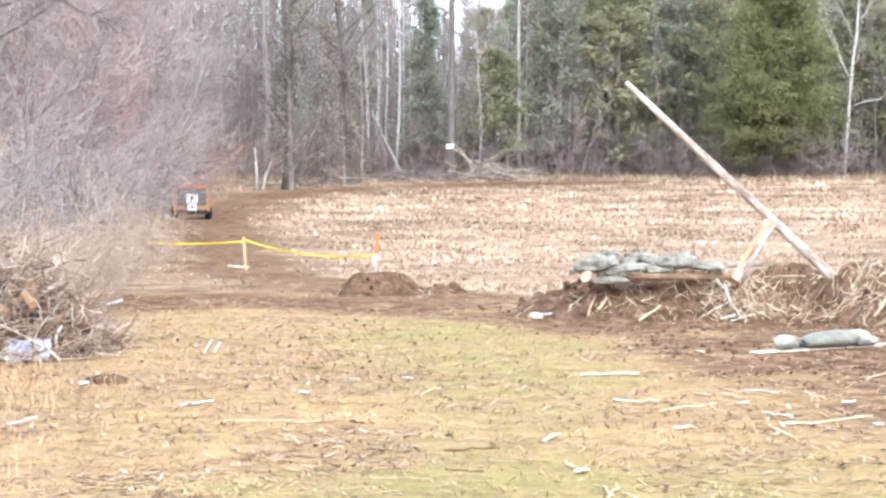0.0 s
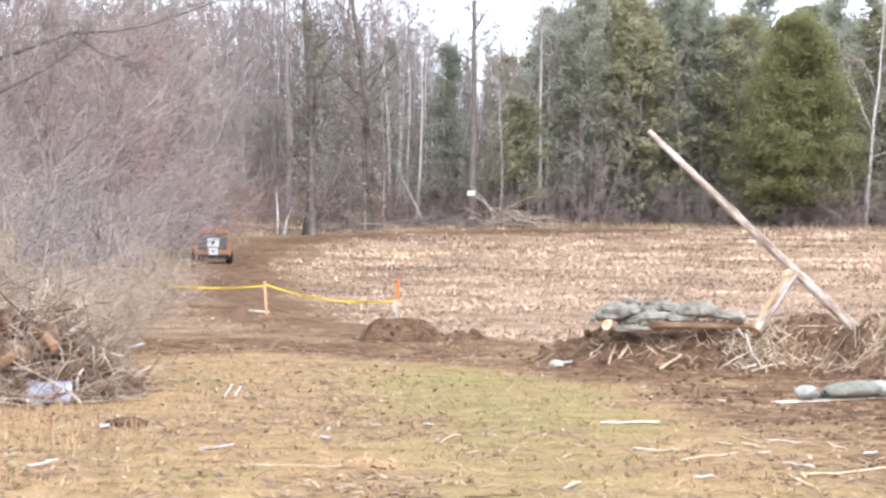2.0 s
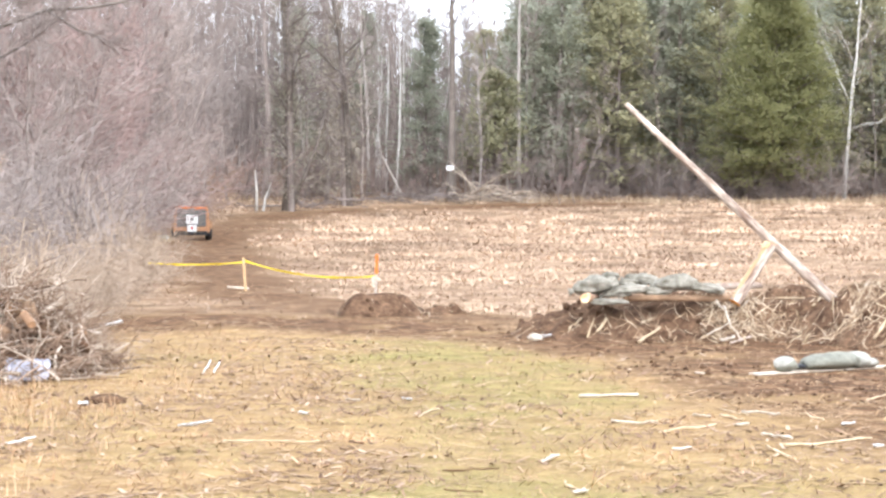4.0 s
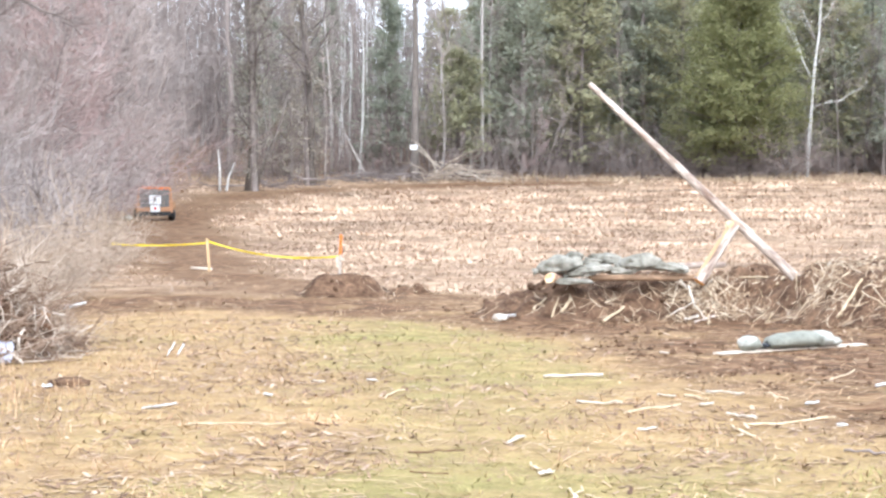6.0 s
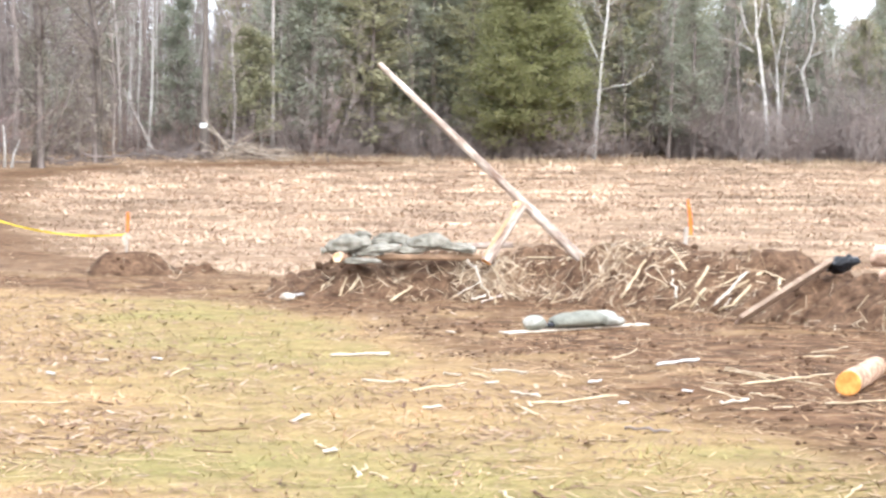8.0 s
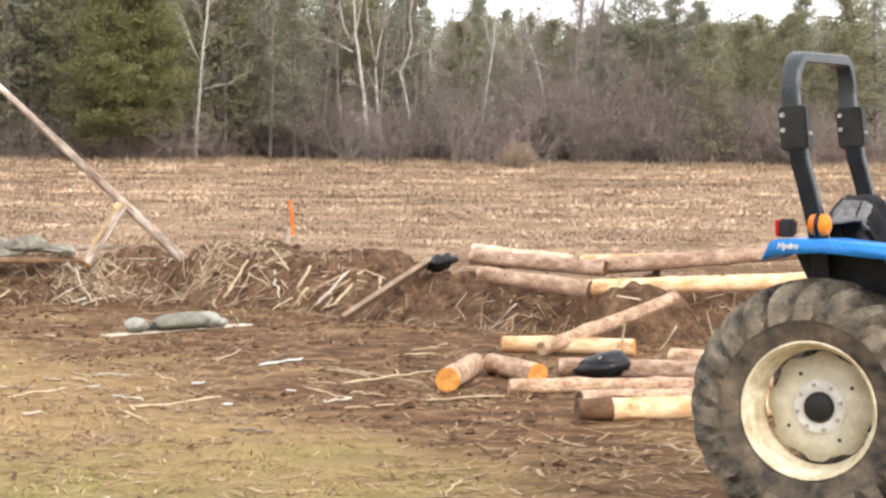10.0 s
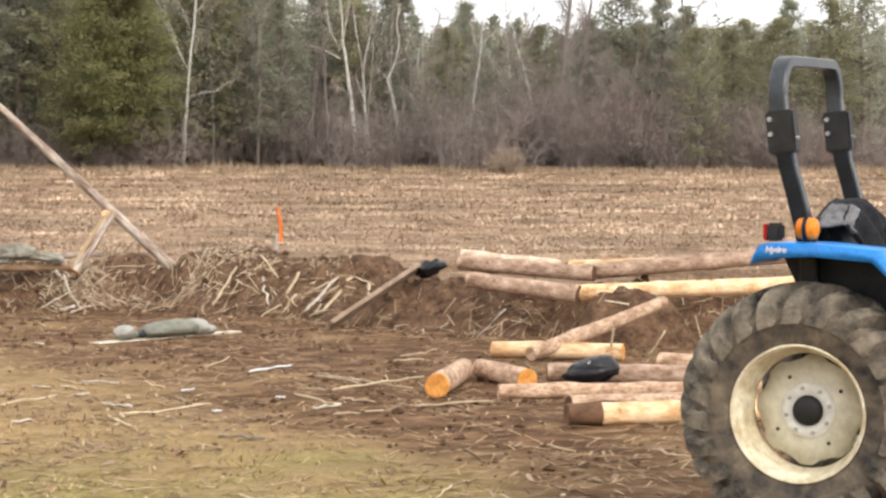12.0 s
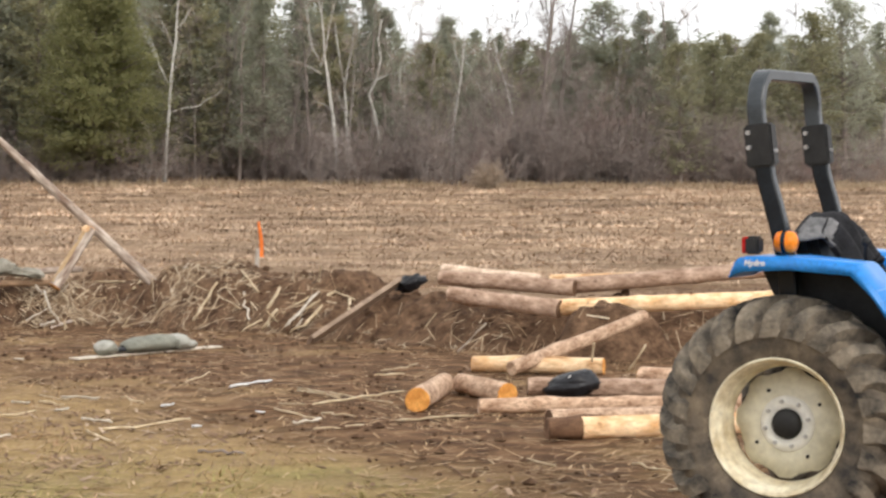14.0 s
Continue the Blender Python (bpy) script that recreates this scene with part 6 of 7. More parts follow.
# the orange vehicle parked at the end of the track
def parked_vehicle():
    x, y = -8.64, 71.6
    root = holder("utility_vehicle", pose(x, y, ground_z(x, y), 0, 0, 6), "orange utility vehicle with a dark mesh back and two white signs", "vehicle")
    part("body", box_bm((1.22, 1.9, 0.42), (0, 0.95, 0.48), None, 0.05), M_CARTORANGE, root, "faded orange body")
    part("back_panel", box_bm((1.0, 0.05, 0.60), (0, -0.02, 0.76), None, 0.02), M_MESH, root, "dark wire mesh back panel")
    for s in (-1, 1):
        part("cage_post", box_bm((0.07, 0.07, 0.85), (s * 0.56, 0.0, 0.68), pose(0, 0, 0, 0, -4 * s, 0), 0.02), M_CARTORANGE, root)
        part("cage_post", box_bm((0.07, 0.07, 0.85), (s * 0.52, 1.2, 0.72), None, 0.02), M_CARTORANGE, root)
        part("side_guard", box_bm((0.12, 0.8, 0.34), (s * 0.65, 0.35, 0.52), None, 0.05), M_RUST, root, "dull brown side guard")
        for yy in (0.3, 1.55):
            w = lathe_bm([(0.10, -0.11), (0.20, -0.12), (0.27, -0.09), (0.28, 0.0), (0.27, 0.09), (0.20, 0.12), (0.10, 0.11)], 24)
            bmesh.ops.transform(w, matrix=Matrix.Translation((s * 0.58, yy, 0.28)) @ pose(0, 0, 0, 0, 0, 90), verts=w.verts)
            part("wheel", w, M_BLACK, root, "", True)
    part("top_bar", box_bm((1.0, 0.10, 0.08), (0.04, 0.0, 1.11), pose(0, 0, 0, 0, 3, 0), 0.03), M_TOPBAR, root, "bright orange top bar")
    part("roof", box_bm((1.0, 1.2, 0.04), (0, 0.62, 1.13), None, 0.015), M_CARTORANGE, root)
    part("bumper", box_bm((1.15, 0.12, 0.14), (0, -0.06, 0.24), None, 0.03), M_BLACK, root)
    for z, w, h in ((0.72, 0.40, 0.30), (0.42, 0.32, 0.24)):
        s = part("sign", box_bm((w, 0.012, h), (0.02, -0.16, z), None, 0.003), M_WHITE, root, "white sign board")
        part("sign_mark", box_bm((w * 0.28, 0.006, h * 0.24), (0.02, -0.17, z), None, 0.001), M_BLACK if z > 0.6 else M_RED, s, "dark mark on the sign" if z > 0.6 else "red mark on the sign")
        part("sign_bar", box_bm((w * 0.12, 0.006, h * 0.42), (0.02, -0.168, z), None, 0.001), M_BLACK if z > 0.6 else M_RED, s, "dark mark on the sign" if z > 0.6 else "red mark on the sign")
    return root


parked_vehicle()
bag = bmesh.new()
bmesh.ops.create_uvsphere(bag, u_segments=16, v_segments=10, radius=1)
for v in bag.verts:
    w = 1 + 0.25 * noise.noise(v.co * 2)
    v.co = Vector((v.co.x * 0.19 * w, v.co.y * 0.17 * w, v.co.z * 0.11 * w + 0.09))
pb = part("plastic_bag", bag, M_PALECLOTH, None, smooth_shade=True)
pb.matrix_basis = pose(-9.5, 71.0, ground_z(-9.5, 71.0))
tagged(pb, "pale grey crumpled bag beside the parked vehicle", "bag")


def deadfall(x, y, wide, count, seed, label, mat, low=False):
    rng = random.Random(seed)
    V, F = [], []
    for _ in range(count):
        p = Vector((rng.uniform(-wide, wide), rng.uniform(-1, 1), rng.uniform(0.05, 0.5)))
        pts = wander(rng, p, Vector((rng.choice((-1, 1)) * rng.uniform(0.6, 1), rng.gauss(0, 0.4), rng.uniform(-0.05, 0.15 if low else 1.1))), rng.uniform(1.2, 2.2 if low else 3.4), 5, 0.16, 0 if low else -0.15)
        for t in pts:
            t.z = max(t.z, 0.02)
        r = rng.uniform(0.018, 0.055)
        tube(V, F, pts, [r * (1 - 0.14 * i) for i in range(6)], 5)
        for _ in range(6):
            p3, d3 = along(pts, rng.random())
            spike(V, F, p3, p3 + off(rng, d3, 45) * rng.uniform(0.3, 0.9), 0.015)
    ob = new("deadfall", make_mesh("deadfall", V, F, mat))
    ob.matrix_basis = pose(x, y, ground_z(x, y))
    return tagged(ob, label, "fallen branches", "fallen branches")


deadfall(2.5, 107.0, 1.45, 40, 1, "pale heap of fallen branches at the wood's edge", M_PALETWIG)
deadfall(-3.0, 105.5, 2.6, 26, 2, "fallen branches and roots at the wood's edge", M_DARKTWIG, True)
deadfall(-0.6, 106.4, 1.1, 16, 4, "dark roots and fallen branches at the wood's edge", M_DARKTWIG, True)
deadfall(-6.5, 101, 2.2, 18, 3, "dark fallen branches at the wood's edge", M_DARKTWIG, True)

# ---- sticks, scraps, grass, stubble ----
def stick(x0, y0, x1, y1, r, label, mat, seed):
    rng = random.Random(seed)
    a, b = Vector((x0, y0, top_z(x0, y0) + r + 0.006)), Vector((x1, y1, top_z(x1, y1) + r + 0.006))
    V, F = [], []
    pts = [a.lerp(b, i / 6) + Vector((rng.gauss(0, 0.012), rng.gauss(0, 0.013), rng.gauss(0, 0.005))) for i in range(7)]
    tube(V, F, pts, [r * 0.76 * rng.uniform(0.6, 1.2) for _ in pts], 6)
    ob = new("stick", make_mesh("stick", V, F, mat, smooth_shade=True))
    return tagged(ob, label, "stick", "sticks on the ground")


for k, (x0, y0, x1, y1, r, mat) in enumerate([
    (1.17, 17.95, 1.70, 18.15, 0.016, M_PALE), (1.28, 15.84, 1.61, 15.6, 0.014, M_PALE), (0.62, 13.37, 0.78, 13.67, 0.016, M_PALE), (-1.54, 14.51, -0.83, 14.47, 0.009, M_STALK),
    (3.84, 16.97, 4.31, 17.47, 0.014, M_WHITE), (3.69, 14.22, 3.93, 14.37, 0.016, M_PALE),
    (2.73, 13.01, 2.98, 12.75, 0.012, M_DARKTWIG),
    (2.4, 16.6, 2.65, 16.3, 0.016, M_PALE), (1.55, 14.0, 1.72, 14.15, 0.012, M_PALE), (2.3, 14.9, 2.5, 14.7, 0.015, M_PALE), (4.9, 24.9, 5.2, 25.35, 0.03, M_PALE), (3.35, 24.95, 3.55, 25.2, 0.03, M_PALE), (3.45, 24.75, 3.7, 25.1, 0.022, M_POLE),
    (5.85, 23.0, 6.3, 23.3, 0.024, M_PALE), (5.95, 22.9, 6.1, 23.25, 0.018, M_PALE), (5.55, 23.6, 5.6, 24.1, 0.02, M_PALE)]):
    stick(x0, y0, x1, y1, r, "pale dry stick lying on the ground" if mat in (M_PALE, M_WHITE) else "brown dry branch lying on the mud", mat, k)


for k, (x0, y0, x1, y1) in enumerate([
    (4.31, 16.54, 4.50, 15.91), (4.13, 15.33, 5.15, 16.33), (3.74, 15.08, 3.91, 14.36), (3.71, 13.75, 4.07, 13.90), (2.85, 16.45, 2.91, 15.86), (2.24, 14.27, 2.30, 13.77), (1.56, 10.52, 1.67, 10.07), (3.25, 10.09, 3.48, 10.55),
    (4.58, 12.08, 4.66, 11.68), (5.11, 11.56, 5.21, 11.23), (4.87, 10.54, 4.96, 10.53), (-0.21, 16.14, -0.04, 16.82), (0.72, 12.35, 0.78, 12.14), (2.20, 16.42, 2.32, 15.96), (0.88, 11.42, 0.90, 10.97), (0.90, 11.04, 0.96, 11.43), (0.98, 11.12, 1.04, 10.98),
    (4.36, 16.76, 4.56, 16.05), (4.56, 16.05, 4.76, 15.40), (3.90, 15.56, 4.05, 15.41), (4.06, 14.82, 4.20, 14.49), (4.42, 14.15, 5.00, 14.28), (5.21, 17.66, 5.56, 17.55), (5.48, 17.99, 5.94, 18.44), (3.56, 17.51, 3.94, 18.33), (2.34, 14.27, 3.06, 14.76), (1.57, 15.07, 2.03, 15.54), (2.26, 16.98, 2.42, 16.41)]):
    stick(x0, y0, x1, y1, (0.011, 0.012, 0.010, 0.008)[k % 4], "thin tan branch lying on the ground", M_STALK, 60 + k)
for k, (x0, y0, x1, y1) in enumerate([
    (3.18, 15.16, 3.74, 15.08), (1.75, 10.53, 1.81, 10.21), (4.04, 10.45, 4.08, 10.01), (4.03, 11.97, 3.96, 11.30), (3.86, 13.85, 4.03, 13.71), (0.01, 12.01, 0.24, 11.90), (1.71, 15.45, 1.93, 16.39), (-0.65, 14.46, -0.53, 14.22), (0.02, 12.96, 0.36, 13.04)]):
    stick(x0, y0, x1, y1, (0.008, 0.011, 0.007)[k % 3], "thin dark brown twig lying on the ground", M_DARKCUT, 90 + k)


def stalk(p0, p1, r, seed):
    """A broken corn stalk sticking up out of the earth."""
    rng = random.Random(seed)
    V, F = [], []
    a, b = Vector(p0), Vector(p1)
    pts = [a.lerp(b, i / 5) + Vector((rng.gauss(0, 0.005), rng.gauss(0, 0.005), rng.gauss(0, 0.005))) for i in range(6)]
    tube(V, F, pts, [r * rng.uniform(0.7, 1.2) for _ in pts], 6)
    return tagged(new("corn_stalk", make_mesh("corn_stalk", V, F, M_STALK, smooth_shade=True)), "pale broken corn stalk sticking out of the bank", "stalk", "corn stalks")


srng = random.Random(44)
for k in range(24):
    q = srng.random()
    x, y = (3.3 + 3.4 * q + srng.gauss(0, 0.3), 25.35 - 2.2 * max(0, q - 0.35) * 1.6 - srng.uniform(0, 0.75))
    if k > 20:
        x, y = 6.8 + 2.2 * srng.random(), 21.2 - 2.0 * srng.random()
    z = top_z(x, y)
    ln, a, up = srng.uniform(0.12, 0.28 if k > 20 else 0.36), srng.uniform(0, 6.283), srng.uniform(0.05, 0.9)
    stalk((x, y, z - 0.03), (x + ln * math.cos(a), y + 0.5 * ln * math.sin(a), z + ln * up), srng.uniform(0.005, 0.010), k)

for k, (x0, y0, x1, y1) in enumerate([
    (5.33, 24.31, 5.00, 24.10), (5.62, 24.31, 5.73, 23.87), (5.95, 23.75, 5.69, 23.46), (6.21, 23.35, 5.87, 23.30), (5.82, 23.33, 5.64, 23.31), (5.66, 23.39, 5.41, 23.40),
    (6.30, 23.12, 5.99, 22.81), (6.01, 22.74, 5.83, 22.95), (6.49, 23.24, 6.08, 23.24), (6.49, 23.24, 6.66, 23.02), (6.60, 23.00, 6.40, 22.35), (4.53, 26.05, 4.14, 25.76), (4.72, 26.03, 4.54, 25.53), (1.85, 25.33, 1.74, 25.08),
    (1.99, 25.30, 1.86, 25.07), (1.71, 25.60, 1.53, 25.33), (2.63, 25.25, 2.35, 24.9), (3.73, 25.38, 3.67, 25.56)]):
    stalk((x0, y0, top_z(x0, y0) + 0.04), (x1, y1, top_z(x1, y1) + 0.012), (0.017, 0.011, 0.020, 0.013)[k % 4], 700 + k)
for x0, y0, z0, x1, y1, z1, r in ((3.30, 25.15, 0.50, 3.37, 25.08, 0.40, 0.016), (3.40, 25.12, 0.44, 3.47, 25.02, 0.16, 0.020), (3.44, 25.03, 0.24, 3.58, 24.95, 0.04, 0.015), (3.44, 25.02, 0.22, 3.16, 24.95, 0.09, 0.014), (3.62, 25.1, 0.42, 3.68, 25.05, 0.50, 0.016)):
    pale = stalk((x0, y0, z0), (x1, y1, z1), r * 0.68, int(x0 * 100))
    pale.data.materials[0] = M_PALE
stalk((7.10, 16.98, 0.15), (7.09, 16.93, 0.33), 0.011, 910)
stalk((7.62, 17.35, 0.02), (7.74, 17.25, 0.26), 0.010, 911)
white = stalk((6.79, 19.76, 0.02), (6.96, 19.39, 0.33), 0.009, 900)
white.data.materials[0] = M_PALE

for k, (x, y, up) in enumerate(((-2.33, 20.2, 0.12), (-2.24, 20.25, 0.10))):
    white = stalk((x, y, top_z(x, y) - 0.01), (x + 0.075, y + 0.02, top_z(x, y) + up), 0.009, 920 + k)
    white.data.materials[0] = M_WHITE
    tagged(white, "white split stalk standing in the dry grass", "stalk", "corn stalks")


def chip(x, y, size, turn, mat, label, seed, name="bark_chip"):
    """A curled flake lying on the ground."""
    rng = random.Random(seed)
    V, F = [], []
    n = 7
    for i in range(n):
        ragged, slip = rng.uniform(0.45, 1.3), rng.uniform(-0.3, 0.3)
        for j in range(4):
            a, b = i / (n - 1) - 0.5, j / 3 - 0.5
            V.append(Vector((a * size[0], (b * ragged + slip) * size[1] * (1 - 1.2 * a * a) * rng.uniform(0.8, 1.1), 0.012 + size[1] * (0.35 * abs(b) + 0.9 * a * a * size[0]) + rng.uniform(0, 0.01))))
    for i in range(n - 1):
        for j in range(3):
            c = i * 4 + j
            F.append((c, c + 4, c + 5, c + 1))
    ob = new(name, make_mesh(name, V, F, mat, smooth_shade=True))
    s = ob.modifiers.new("thickness", "SOLIDIFY")
    s.thickness = 0.006
    ob.matrix_basis = pose(x, y, top_z(x, y), rng.uniform(-12, 12), rng.uniform(-12, 12), turn)
    return tagged(ob, label, "scrap", "pale scraps on the lawn")


for k, (x, y, w, h, turn, mat) in enumerate([(-1.85, 15.6, 0.26, 0.07, 5, M_WHITE), (-2.93, 14.45, 0.22, 0.06, 10, M_WHITE), (-2.96, 17.14, 0.08, 0.07, 0, M_WHITE),
                                        (-4.42, 27.8, 0.30, 0.20, 20, M_WHITE), (1.2, 25.2, 0.24, 0.18, 10, M_WHITE), (2.03, 16.26, 0.14, 0.06, 15, M_PALE), (-0.3, 17.6, 0.08, 0.05, 30, M_WHITE), (-0.75, 17.4, 0.12, 0.05, 0, M_PALE),
                                        (2.25, 15.6, 0.12, 0.05, -40, M_PALE), (3.05, 15.6, 0.10, 0.05, -20, M_WHITE), (0.8, 12.0, 0.14, 0.05, 60, M_PALE), (3.0, 14.3, 0.07, 0.05, 0, M_WHITE), (3.6, 14.9, 0.07, 0.05, 0, M_WHITE), (-1.1, 16.4, 0.07, 0.05, 0, M_WHITE), (2.5, 20.2, 0.09, 0.06, 0, M_PALE)]):
    chip(x, y, (w, h), turn, mat, "white curled scrap lying on the dry grass" if mat is M_WHITE else "pale bark chip lying on the dry grass", k)
rock = lathe_bm([(0.0, 0.0), (0.075, 0.01), (0.10, 0.045), (0.07, 0.09), (0.0, 0.105)], 14, "Z")
for v in rock.verts:
    v.co *= 1 + 0.2 * noise.noise(v.co * 8)
rk = part("stone", rock, M_PALE, None, smooth_shade=True)
rk.matrix_basis = pose(1.12, 25.1, ground_z(1.12, 25.1) - 0.01, 0, 0, 30)
tagged(rk, "pale round stone at the foot of the bank", "stone")
clod = bmesh.new()
bmesh.ops.create_icosphere(clod, subdivisions=3, radius=1)
for v in clod.verts:
    w = 1 + 0.35 * noise.noise(v.co * 2.2) + 0.15 * noise.noise(v.co * 6)
    v.co = Vector((v.co.x * 0.17 * w, v.co.y * 0.12 * w, v.co.z * 0.055 * w + 0.02))
cl = part("earth_clod", clod, M_DIRT, None, smooth_shade=True)
cl.matrix_basis = pose(-2.80, 17.25, ground_z(-2.80, 17.25), 0, 0, 15)
tagged(cl, "flat dark clod of earth on the dry lawn", "clod")


def blades(name, x, y, z, length, width, tilt, tints, label, seed, blunt=False, kind="stuff", follow=None):
    """Many flat stalks or grass blades in one mesh: each a thin strip."""
    g = np.random.RandomState(seed)
    n = len(x)
    az = g.normal(0, 0.85, n) + np.pi * g.randint(0, 2, n) if follow else g.uniform(0, 2 * np.pi, n)
    d = np.stack([np.sin(tilt) * np.cos(az), np.sin(tilt) * np.sin(az), np.cos(tilt)], 1)
    s = np.stack([-np.sin(az), np.cos(az), np.zeros(n)], 1)
    p = np.stack([x, y, z], 1)
    w, ln = width[:, None], length[:, None]
    tip = p + d * ln + np.array([0, 0, -0.10]) * ln
    if follow:
        s[:, 2] = np.clip((follow(x + s[:, 0] * 0.06, y + s[:, 1] * 0.06) - follow(x - s[:, 0] * 0.06, y - s[:, 1] * 0.06)) / 0.12, -1.2, 1.2)
        tip[:, 2] = follow(tip[:, 0], tip[:, 1]) + g.uniform(0.0, 0.06, n)
    k = 4 if blunt else 3
    corners = [p - s * w * 0.5, p + s * w * 0.5, tip + s * w * 0.4, tip - s * w * 0.4] if blunt else [p - s * w * 0.5, p + s * w * 0.5, tip]
    V = np.stack(corners, 1).reshape(-1, 3)
    me = bpy.data.meshes.new(name)
    me.vertices.add(len(V))
    me.vertices.foreach_set("co", V.astype(np.float32).ravel())
    me.loops.add(k * n)
    me.loops.foreach_set("vertex_index", np.arange(k * n, dtype=np.int32))
    me.polygons.add(n)
    me.polygons.foreach_set("loop_start", np.arange(0, k * n, k, dtype=np.int32))
    me.update(calc_edges=True)
    layer = me.attributes.new("tint", "FLOAT_COLOR", "POINT")
    col = np.concatenate([np.repeat(tints, k, 0), np.ones((k * n, 1))], 1)
    layer.data.foreach_set("color", col.astype(np.float32).ravel())
    me.materials.append(M_TINT)
    return tagged(new(name, me), label, "plants", kind=kind)


def scatter(n, a0, a1, r0, r1, seed, power=1.0):
    g = np.random.RandomState(seed)
    az = np.radians(g.uniform(a0, a1, n))
    r = (r0 ** power + (r1 ** power - r0 ** power) * g.rand(n)) ** (1 / power)
    return r * np.sin(az), r * np.cos(az), g


def tone(g, n, stops):
    """Colours drawn between the given ones."""
    c = np.array(stops)
    k = g.rand(n) * (len(c) - 1)
    i = np.minimum(k.astype(int), len(c) - 2)
    return (c[i] + (c[i + 1] - c[i]) * (k - i)[:, None]) * g.uniform(0.88, 1.12, (n, 1))


STRAW = [(0.33, 0.198, 0.106), (0.425, 0.270, 0.147), (0.525, 0.360, 0.207), (0.63, 0.465, 0.295)]
GREEN = [(0.20, 0.18, 0.065), (0.275, 0.245, 0.092), (0.36, 0.31, 0.135)]
LITTER = [(0.15, 0.092, 0.06), (0.26, 0.164, 0.11), (0.38, 0.256, 0.18)]

# lawn grass
x, y, g = scatter(430000, -15, 33, 10.0, 32, 1, 1.3)
mud, field, scrub, green = zones(x, y)
keep = g.rand(len(x)) > np.clip(mud * 1.25 + field * 0.9, 0, 0.97)
x, y, green = x[keep], y[keep], green[keep]
n = len(x)
patch, tuft = fbm(x, y, 0.9, 61), smooth(0.42, 0.66, fbm(x, y, 3.4, 63, 3))
tints = np.where((g.rand(n) < green * 0.88)[:, None], tone(g, n, GREEN), tone(g, n, STRAW) * (0.05 + 1.68 * patch[:, None]))
blotch = smooth(0.40, 0.60, fbm(x, y, 2.0, 69, 3))[:, None]
tints = tints * (0.66 + 0.54 * tuft[:, None]) * (np.array((1.0, 0.93, 0.95)) * (1 - blotch) + np.array((1.08, 1.06, 1.06)) * blotch)
tints = np.where((g.rand(n) < 0.08 + (0.80 - 0.42 * green) * smooth(0.46, 0.58, 0.55 * fbm(x, y, 0.8, 66) + 0.45 * fbm(x, y, 2.2, 68, 3)))[:, None], tone(g, n, LITTER), tints)
lying = np.where(g.rand(n) < 0.03 + 0.08 * tuft, g.uniform(0.75, 1.25, n), g.uniform(1.22, 1.55, n))
blades("dry_grass", x, y, land(x, y) - 0.004, g.uniform(0.04, 0.13, n) * (0.75 + 0.45 * tuft), g.uniform(0.005, 0.011, n), lying, tints, "short dry straw-coloured grass with green patches", 2)

# dead leaves and chaff
x, y, g = scatter(40000, -15, 33, 10.5, 31, 23, 1.3)
mud, field, scrub, green = zones(x, y)
keep = (field < 0.5) & (g.rand(len(x)) < (1 - 0.85 * mud) * (1 - 0.35 * smooth(-1.5, 1.0, x)) * (1 - 0.75 * green) * (0.15 + 1.2 * smooth(0.42, 0.62, fbm(x, y, 0.9, 78))))
x, y = x[keep], y[keep]
n = len(x)
blades("leaf_litter", x, y, land(x, y) + 0.005, g.uniform(0.04, 0.13, n), g.uniform(0.010, 0.034, n), g.uniform(1.2, 1.57, n), tone(g, n, [(0.11, 0.064, 0.04), (0.20, 0.12, 0.074), (0.31, 0.20, 0.13), (0.56, 0.425, 0.305)]), "dead leaves and chaff scattered over the lawn", 24, True)

# longer pale straws on the lawn
x, y, g = scatter(15000, -15, 33, 10.5, 30, 21, 1.3)
mud, field, scrub, green = zones(x, y)
keep = (field < 0.4) & (g.rand(len(x)) < (1 - 0.5 * green) * (0.25 + smooth(0.45, 0.65, fbm(x, y, 0.8, 75))))
x, y = x[keep], y[keep]
n = len(x)
blades("long_straw", x, y, land(x, y) + 0.012, g.uniform(0.08, 0.30, n), g.uniform(0.006, 0.013, n), g.uniform(1.42, 1.57, n), tone(g, n, STRAW[1:]), "long pale straws lying on the lawn", 22, True)

# corn stubble in rows across the field
x, y, g = scatter(380000, -8.5, 32, 26, 113, 3, 1.5)
row = (x * 0.17 + y * 0.985) / 0.8
x, y = x - 0.17 * 0.8 * (row - np.round(row)) * 0.3, y - 0.985 * 0.8 * (row - np.round(row)) * 0.3
mud, field, scrub, green = zones(x, y)
keep = g.rand(len(x)) < np.clip(field - 1.15 * mud, 0, 1) * (0.25 + 0.75 * smooth(0.30, 0.58, fbm(x, y, 0.38, 33, 5))) * (1 - scrub) * (0.35 + 0.65 * smooth(0.38, 0.58, fbm(x, y, 1.1, 35)))
x, y = x[keep], y[keep]
n = len(x)
r = np.hypot(x, y)
clump = smooth(0.38, 0.60, 0.55 * fbm(x, y, 1.5, 39, 3) + 0.45 * fbm(x, y, 0.6, 41, 3))
shade = np.clip(0.86 * clump + 0.36 * g.rand(n) - 0.08, 0, 1)[:, None]
tints = (np.array((0.255, 0.160, 0.106)) * (1 - shade) + np.array((0.62, 0.46, 0.33)) * (1 - 0.14 * smooth(55, 32, r))[:, None] * shade) * (0.22 + 1.5 * fbm(x, y, 0.28, 37, 5) + 0.22 * np.sin((x * 0.24 + y * 0.97) * 1.25 + 5 * fbm(x, y, 0.06, 43)) * smooth(-2, 12, x))[:, None] * g.uniform(0.9, 1.1, (n, 1))
